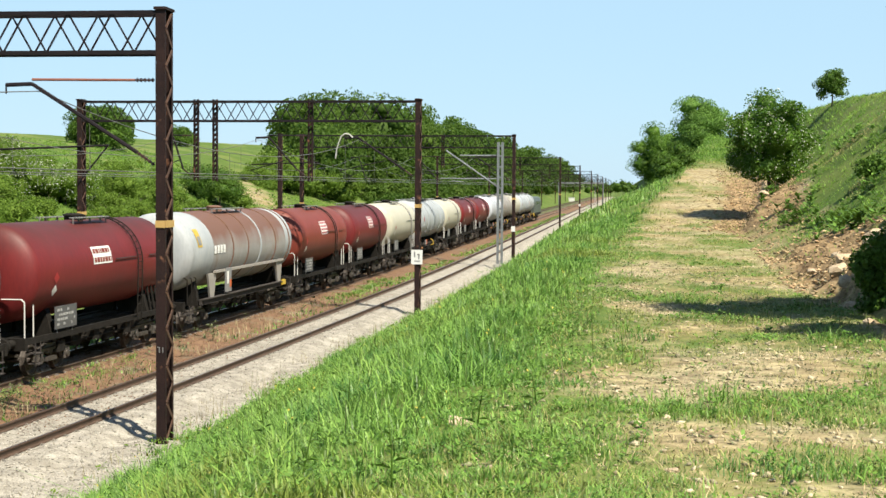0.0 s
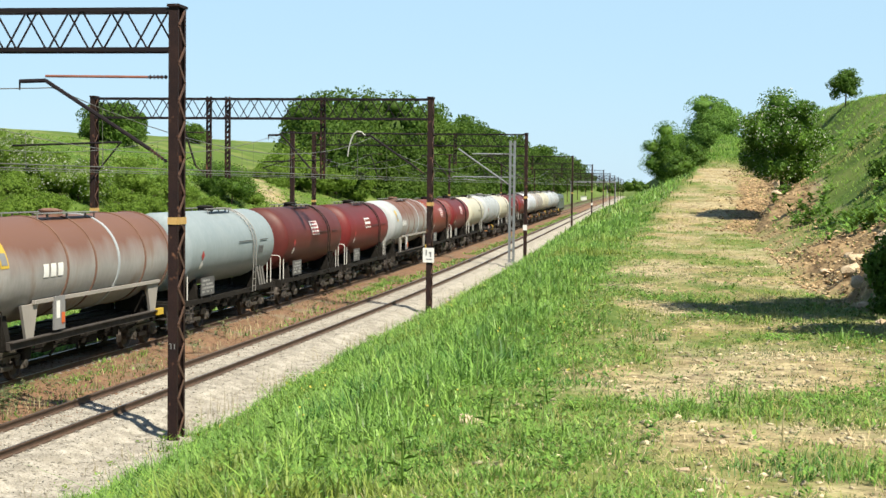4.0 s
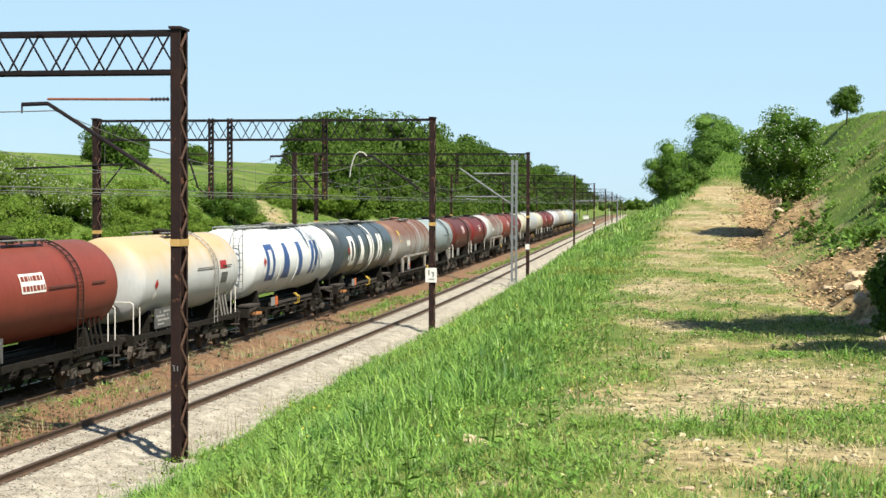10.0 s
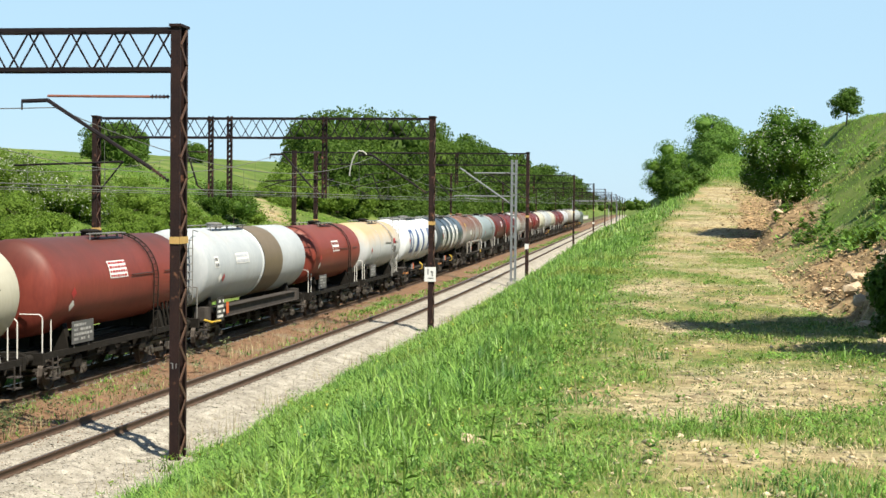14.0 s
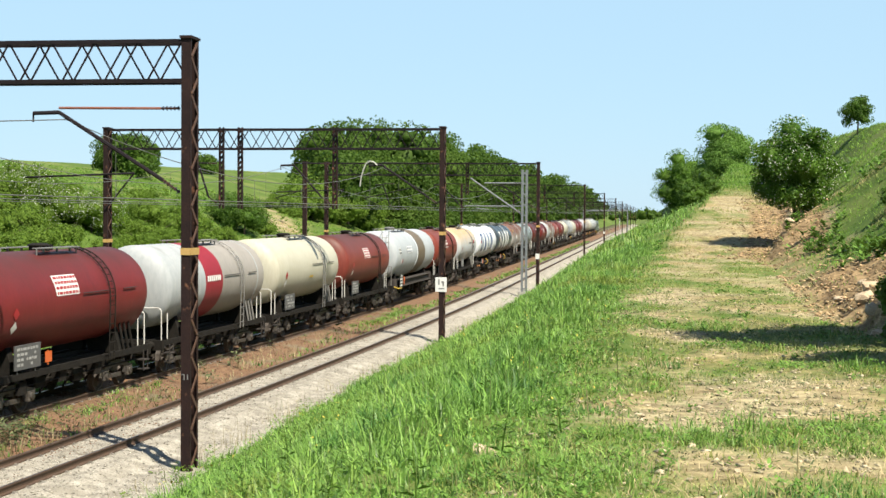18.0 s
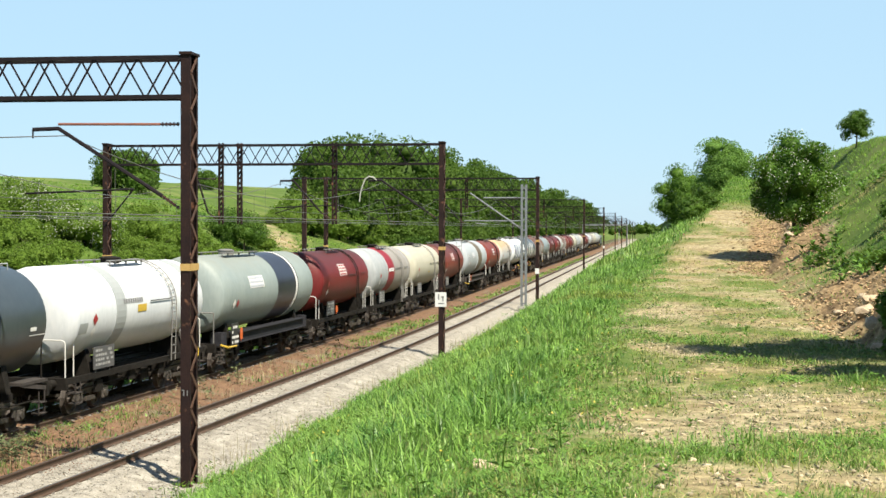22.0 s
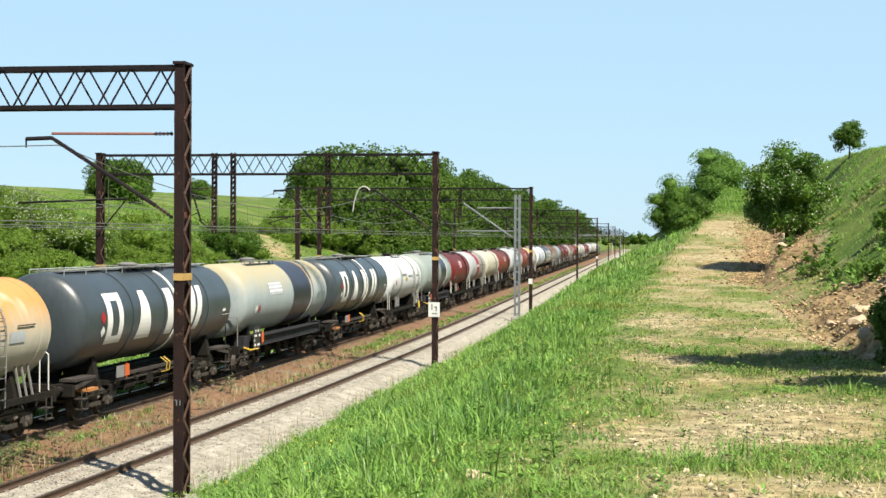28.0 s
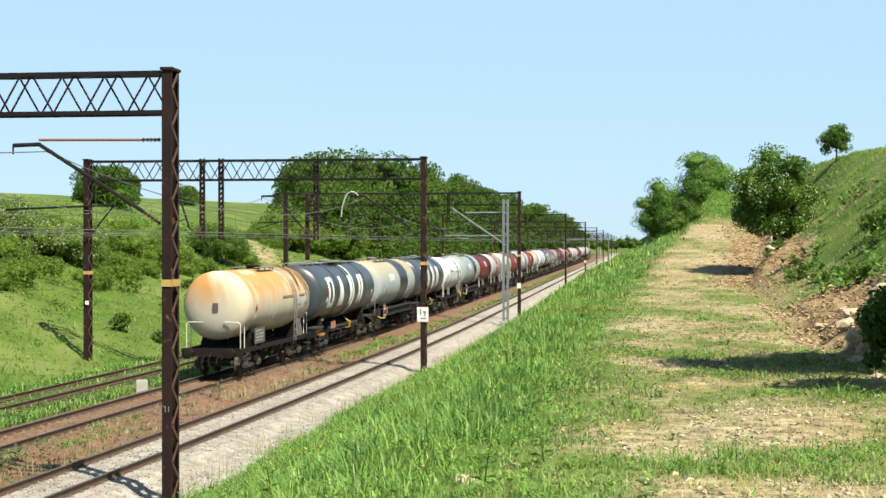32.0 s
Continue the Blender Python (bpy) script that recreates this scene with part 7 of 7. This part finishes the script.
dark = tree("shrub", "dense dark green shrub on the far slope", "shrub", on_ground(-34.9, 121.4, -0.3), 3.9, 5.4, 7000, (0.08, 0.18), LEAF_DARK, 51, "shrubs on the far slope", trunk_h=0.04)
green = tree("shrub", "broad leafy green shrub on the far slope", "shrub", on_ground(-34.8, 104.1, -0.3), 2.4, 4.4, 5000, (0.07, 0.16), LEAF_SOFT, 52, "shrubs on the far slope", trunk_h=0.04)
low = tree("shrub", "low rounded green shrub on the far slope", "shrub", on_ground(-34.2, 77.2, -0.3), 1.6, 3.8, 4200, (0.07, 0.15), LEAF_SOFT, 53, "shrubs on the far slope", trunk_h=0.04)
small = tree("shrub", "small dark shrub at the foot of the far slope", "shrub", on_ground(-27.1, 74.5, -0.1), 1.2, 1.3, 900, (0.1, 0.2), LEAF_DARK, 54, "shrubs on the far slope", trunk_h=0.1)
for src, x, y, a in ((low, -35.5, 84, 15), (green, -36.8, 94, 140), (low, -34.6, 98.5, 220), (low, -34.0, 112, 110), (green, -37.5, 104, 260), (low, -33.5, 92, 170), (small, -25.3, 76, 90), (low, -36, 98, 80), (dark, -36.5, 124, 300), (low, -35, 128, 40),
                     (green, -42, 162, 90), (green, -45, 176, 150), (dark, -46, 188, 20), (green, -41, 186, 270), (haw, -43, 172, 33), (dark, -38, 199, 70), (low, -33, 86, 130), (low, -37.5, 77, 45), (low, -40, 84, 99), (green, -36.5, 80, 12), (low, -34.5, 74, 200), (green, -41.5, 89, 310), (low, -38.5, 90, 60), (low, -33.6, 105, 20), (low, -39, 118, 140), (green, -35.6, 109, 230), (low, -42, 108, 75), (low, -45, 124, 330), (small, -29, 88, 0), (small, -31, 99, 70), (small, -30.5, 112, 140), (low, -47, 112, 20),
                     (low, -39.5, 156, 140), (green, -38.5, 171, 200), (green, -34.5, 174, 260), (green, -40.5, 166, 50), (green, -36.5, 181, 110), (low, -42.5, 158, 230)):
    copy_thing(src, pose(*on_ground(x, y, -0.5), 0, 0, a))
for x, y, a, k in ((-38, 160, 15, 1.9), (-40.5, 166, 80, 2.2), (-36.5, 168, 140, 1.8), (-39, 174, 260, 2.3), (-35.5, 177, 320, 1.8), (-37.5, 184, 100, 2.0)):
    copy_thing(green, pose(*on_ground(x, y, -0.9), 0, 0, a) @ Matrix.Scale(k, 4))


def woods():
    """The wood along the far side of the line, one mass of lumpy crowns on stems."""
    rng = np.random.default_rng(60)
    V, F, n = [], [], 0
    stems = Shape()
    spots = []
    y = 172.0
    while y < 950:
        for u, hh in ((-33.0, 0.34), (-35.5, 0.55), (-38, 1.0), (-44, 0.95)):
            if u < -40 and y > 520:
                continue
            spots.append((u + rng.uniform(-2, 2), y + rng.uniform(-3, 3) + (38 if u > -36 else 0) + (u + 38) * -1.4, hh))
        y += 6.8 * (y / 168) ** 0.85
    y = 182.0
    while y < 330:
        spots.append((-30.2 - 0.02 * (y - 163) + rng.uniform(-1.6, 1.6), y, rng.uniform(0.16, 0.26)))
        y += rng.uniform(2.2, 4.2)
    for u, y, hh in spots:
        x = u + bend_at(y)
        if x / y < -0.243 + 0.01 * rng.random():
            continue
        z = float(ground_z(x, y))
        grow = np.interp(y, [165, 190, 215, 240], [0.6, 0.74, 0.95, 1.0])
        h = rng.uniform(14.5, 18.0) * hh * grow * np.interp(y, [240, 500], [1.0, 1.15])
        w = rng.uniform(6, 9) * (0.55 + 0.45 * hh)
        stems.tube((x, y, z - 0.5), (x, y, z + h * 0.7), 0.22, 0.1, 5)
        k = (y / 168) ** 0.55
        sd = int(x * 31 + y * 17) % 9973
        mid, semi = (x, y, z + h * 0.46), (w * 0.6, w * 0.6, h * 0.47)
        v, f = billow(rng, mid, semi, 16 if y < 320 else 9, int(3400 / k ** 1.8), (0.24 * k, 0.52 * k), (0.30, 0.48), 0.70, 0.85, 0.5, -0.7, 3, 6, 0.36)
        V.append(v), F.append(f + n)
        n += len(v)
    wood = tagged(new("woodland", fast_mesh("woodland", np.concatenate(V), np.concatenate(F), WOOD_LEAF)), "dense green wood along the far side of the line", "woodland", kind="stuff")
    part("stems", stems, BARK, wood, kind="stuff")


woods()
marker = thing("marker_post", "small white concrete marker beside the disused track", "marker post", at=pose(-19.0, 54.5, -0.35, 0, 0, 20))
part("post", Shape().box((0, 0, 0.2), (0.46, 0.3, 0.6), bevel=0.03).box((0, 0, 0.52), (0.4, 0.24, 0.05), bevel=0.03), CONCRETE, marker)


def far_trees():
    """A low tree line that closes the distance beyond the end of the cutting."""
    rng = np.random.default_rng(90)
    V, F, n = [], [], 0
    for k in range(90):
        y = rng.uniform(1050, 1350)
        x = rng.uniform(-170, 110)
        z = float(ground_z(x, y)) if x < -40 or x > 30 else 0.0
        h = rng.uniform(7, 13)
        v, f = billow(rng, (x, y, z + h * 0.45), (8.0, 8.0, h * 0.5), 5, 140, (0.8, 1.6), low=-0.7, rings=3, sides=6)
        V.append(v), F.append(f + n)
        n += len(v)
    tagged(new("distant_trees", fast_mesh("distant_trees", np.concatenate(V), np.concatenate(F), WOOD_LEAF)), "hazy line of distant trees", "trees", kind="stuff")


far_trees()


def lineside():
    """Small lineside things in the distance."""
    c = thing("relay_cabinet", "white relay cabinet beside the distant tracks", "cabinet", at=pose(-23.2, 610, -0.4))
    part("body", Shape().box((0, 0, 0.95), (2.4, 1.2, 1.7), bevel=0.04), SIGN_WHITE, c)
    part("roof", Shape().box((0, 0, 1.86), (2.7, 1.5, 0.12)), CONCRETE, c)
    part("plinth", Shape().box((0, 0, 0.02), (2.5, 1.3, 0.2)), CONCRETE, c)
    for x, y in ((-9.2, 560), (-14.1, 640)):
        p = thing("signal_post", "slim signal post with a dark signal head in the distance", "signal", "signals", at=pose(x, y, -0.5))
        part("post", Shape().tube((0, 0, 0), (0, 0, 5.4), 0.09, sides=8), SIGN_WHITE, p)
        part("signal_head", Shape().box((0, -0.15, 5.5), (0.6, 0.25, 1.7), bevel=0.08), BLACK_MARK, p)
        part("ladder", Shape().tube((-0.15, 0.3, 0), (-0.15, 0.15, 5.0), 0.03).tube((0.15, 0.3, 0), (0.15, 0.15, 5.0), 0.03), STEEL_GREY, p)
    g = thing("signal_gantry", "pale signal gantry across the distant tracks", "gantry", at=pose(0, 500, -0.5))
    for x in (-8.3, -23.4):
        part("post", Shape().box((x, 0, 3.9), (0.3, 0.3, 7.8)), GALV, g)
    part("beam", Shape().box((-15.85, 0, 7.6), (15.4, 0.5, 0.55)), GALV, g)


lineside()


def rock(x, y, size, seed, label="pale limestone rock half sunk in the ground"):
    rng = random.Random(seed)
    bm = bmesh.new()
    for k in range(16):
        d = Vector((rng.gauss(0, 1), rng.gauss(0, 1), rng.gauss(0, 1))).normalized()
        bm.verts.new((d.x * size * 0.62, d.y * size * 0.5, d.z * size * 0.34))
    hull = bmesh.ops.convex_hull(bm, input=bm.verts[:])
    bmesh.ops.delete(bm, geom=[g for g in hull["geom_interior"] if isinstance(g, bmesh.types.BMVert)], context="VERTS")
    me = bpy.data.meshes.new("rock")
    bm.to_mesh(me)
    bm.free()
    me.materials.append(PALE_ROCK)
    tagged(new("rock", me), label, "rock", "rocks by the cart track").matrix_basis = pose(*on_ground(x, y, size * 0.08), rng.uniform(-15, 15), rng.uniform(-15, 15), rng.uniform(0, 360))


PALE_ROCK = material("pale limestone rock", (0.27, 0.195, 0.12), (0.46, 0.37, 0.26), 0.9, scale=6, fine=40, bump=0.5)
for i, (x, y, s) in enumerate(((-1.36, 12.0, 0.42), (-1.2, 11.5, 0.26), (0.3, 9.3, 0.14), (0.62, 10.4, 0.1), (1.3, 10.6, 0.13), (2.2, 11.2, 0.12), (-0.4, 9.2, 0.1), (-0.9, 9.6, 0.09), (4.1, 28.0, 0.4), (4.3, 30.2, 0.5), (4.5, 26.6, 0.35),
                            (4.7, 32.0, 0.45), (4.2, 33.4, 0.3), (5.0, 29.0, 0.5), (5.1, 31.3, 0.4), (3.9, 26.0, 0.28), (4.9, 34.6, 0.4), (5.4, 33.0, 0.45), (3.7, 22.8, 0.2), (3.2, 19.8, 0.16), (6.5, 70.0, 0.6), (6.9, 74.0, 0.5), (6.2, 67.5, 0.45), (7.4, 80.0, 0.6), (8.0, 86.0, 0.7))):
    rock(x, y, s * (1.0 if y > 20 else 0.62), i)


def dock_plant(x, y, h, seed, dead=False):
    """A single upright weed: a stem with alternate leaves and a seed head."""
    rng = random.Random(seed)
    t = thing("dock_plant", "dry brown weed stalk" if dead else "tall dark green dock plant on the bank", "plant", "single weeds", at=pose(*on_ground(x, y), rng.uniform(-8, 8), rng.uniform(-8, 8), rng.uniform(0, 360)))
    part("stem", Shape().tube((0, 0, -0.03), (0.01, 0, h * 0.6), 0.008, 0.006).tube((0.01, 0, h * 0.6), (0.03, 0.01, h), 0.006, 0.003), DRY if dead else LEAF_DARK, t)
    if dead:
        return
    for k in range(9):
        g, z = k * 2.4, h * (0.12 + 0.085 * k)
        l = 0.13 * (1.2 - k * 0.08)
        o, s = Vector((math.cos(g), math.sin(g), 0.55)), Vector((-math.sin(g), math.cos(g), 0))
        b = Vector((0.005, 0, z))
        part("leaf", Shape().add([b, b + o * l * 0.5 + s * l * 0.2, b + o * l - Vector((0, 0, l * 0.35)), b + o * l * 0.5 - s * l * 0.2], [(0, 1, 2), (0, 2, 3)]), LEAF_DARK, t)


for i, (x, y, h) in enumerate(((-1.44, 8.9, 0.5), (-1.15, 11.2, 0.42), (-2.2, 9.6, 0.5), (-0.75, 12.4, 0.35), (-3.1, 10.8, 0.55), (-2.6, 13.5, 0.5), (-3.8, 15.0, 0.55), (-1.9, 16.5, 0.45))):
    dock_plant(x, y, h, i)
dock_plant(1.04, 10.5, 0.3, 30, True)
dock_plant(-0.6, 14.2, 0.35, 31, True)


motions()
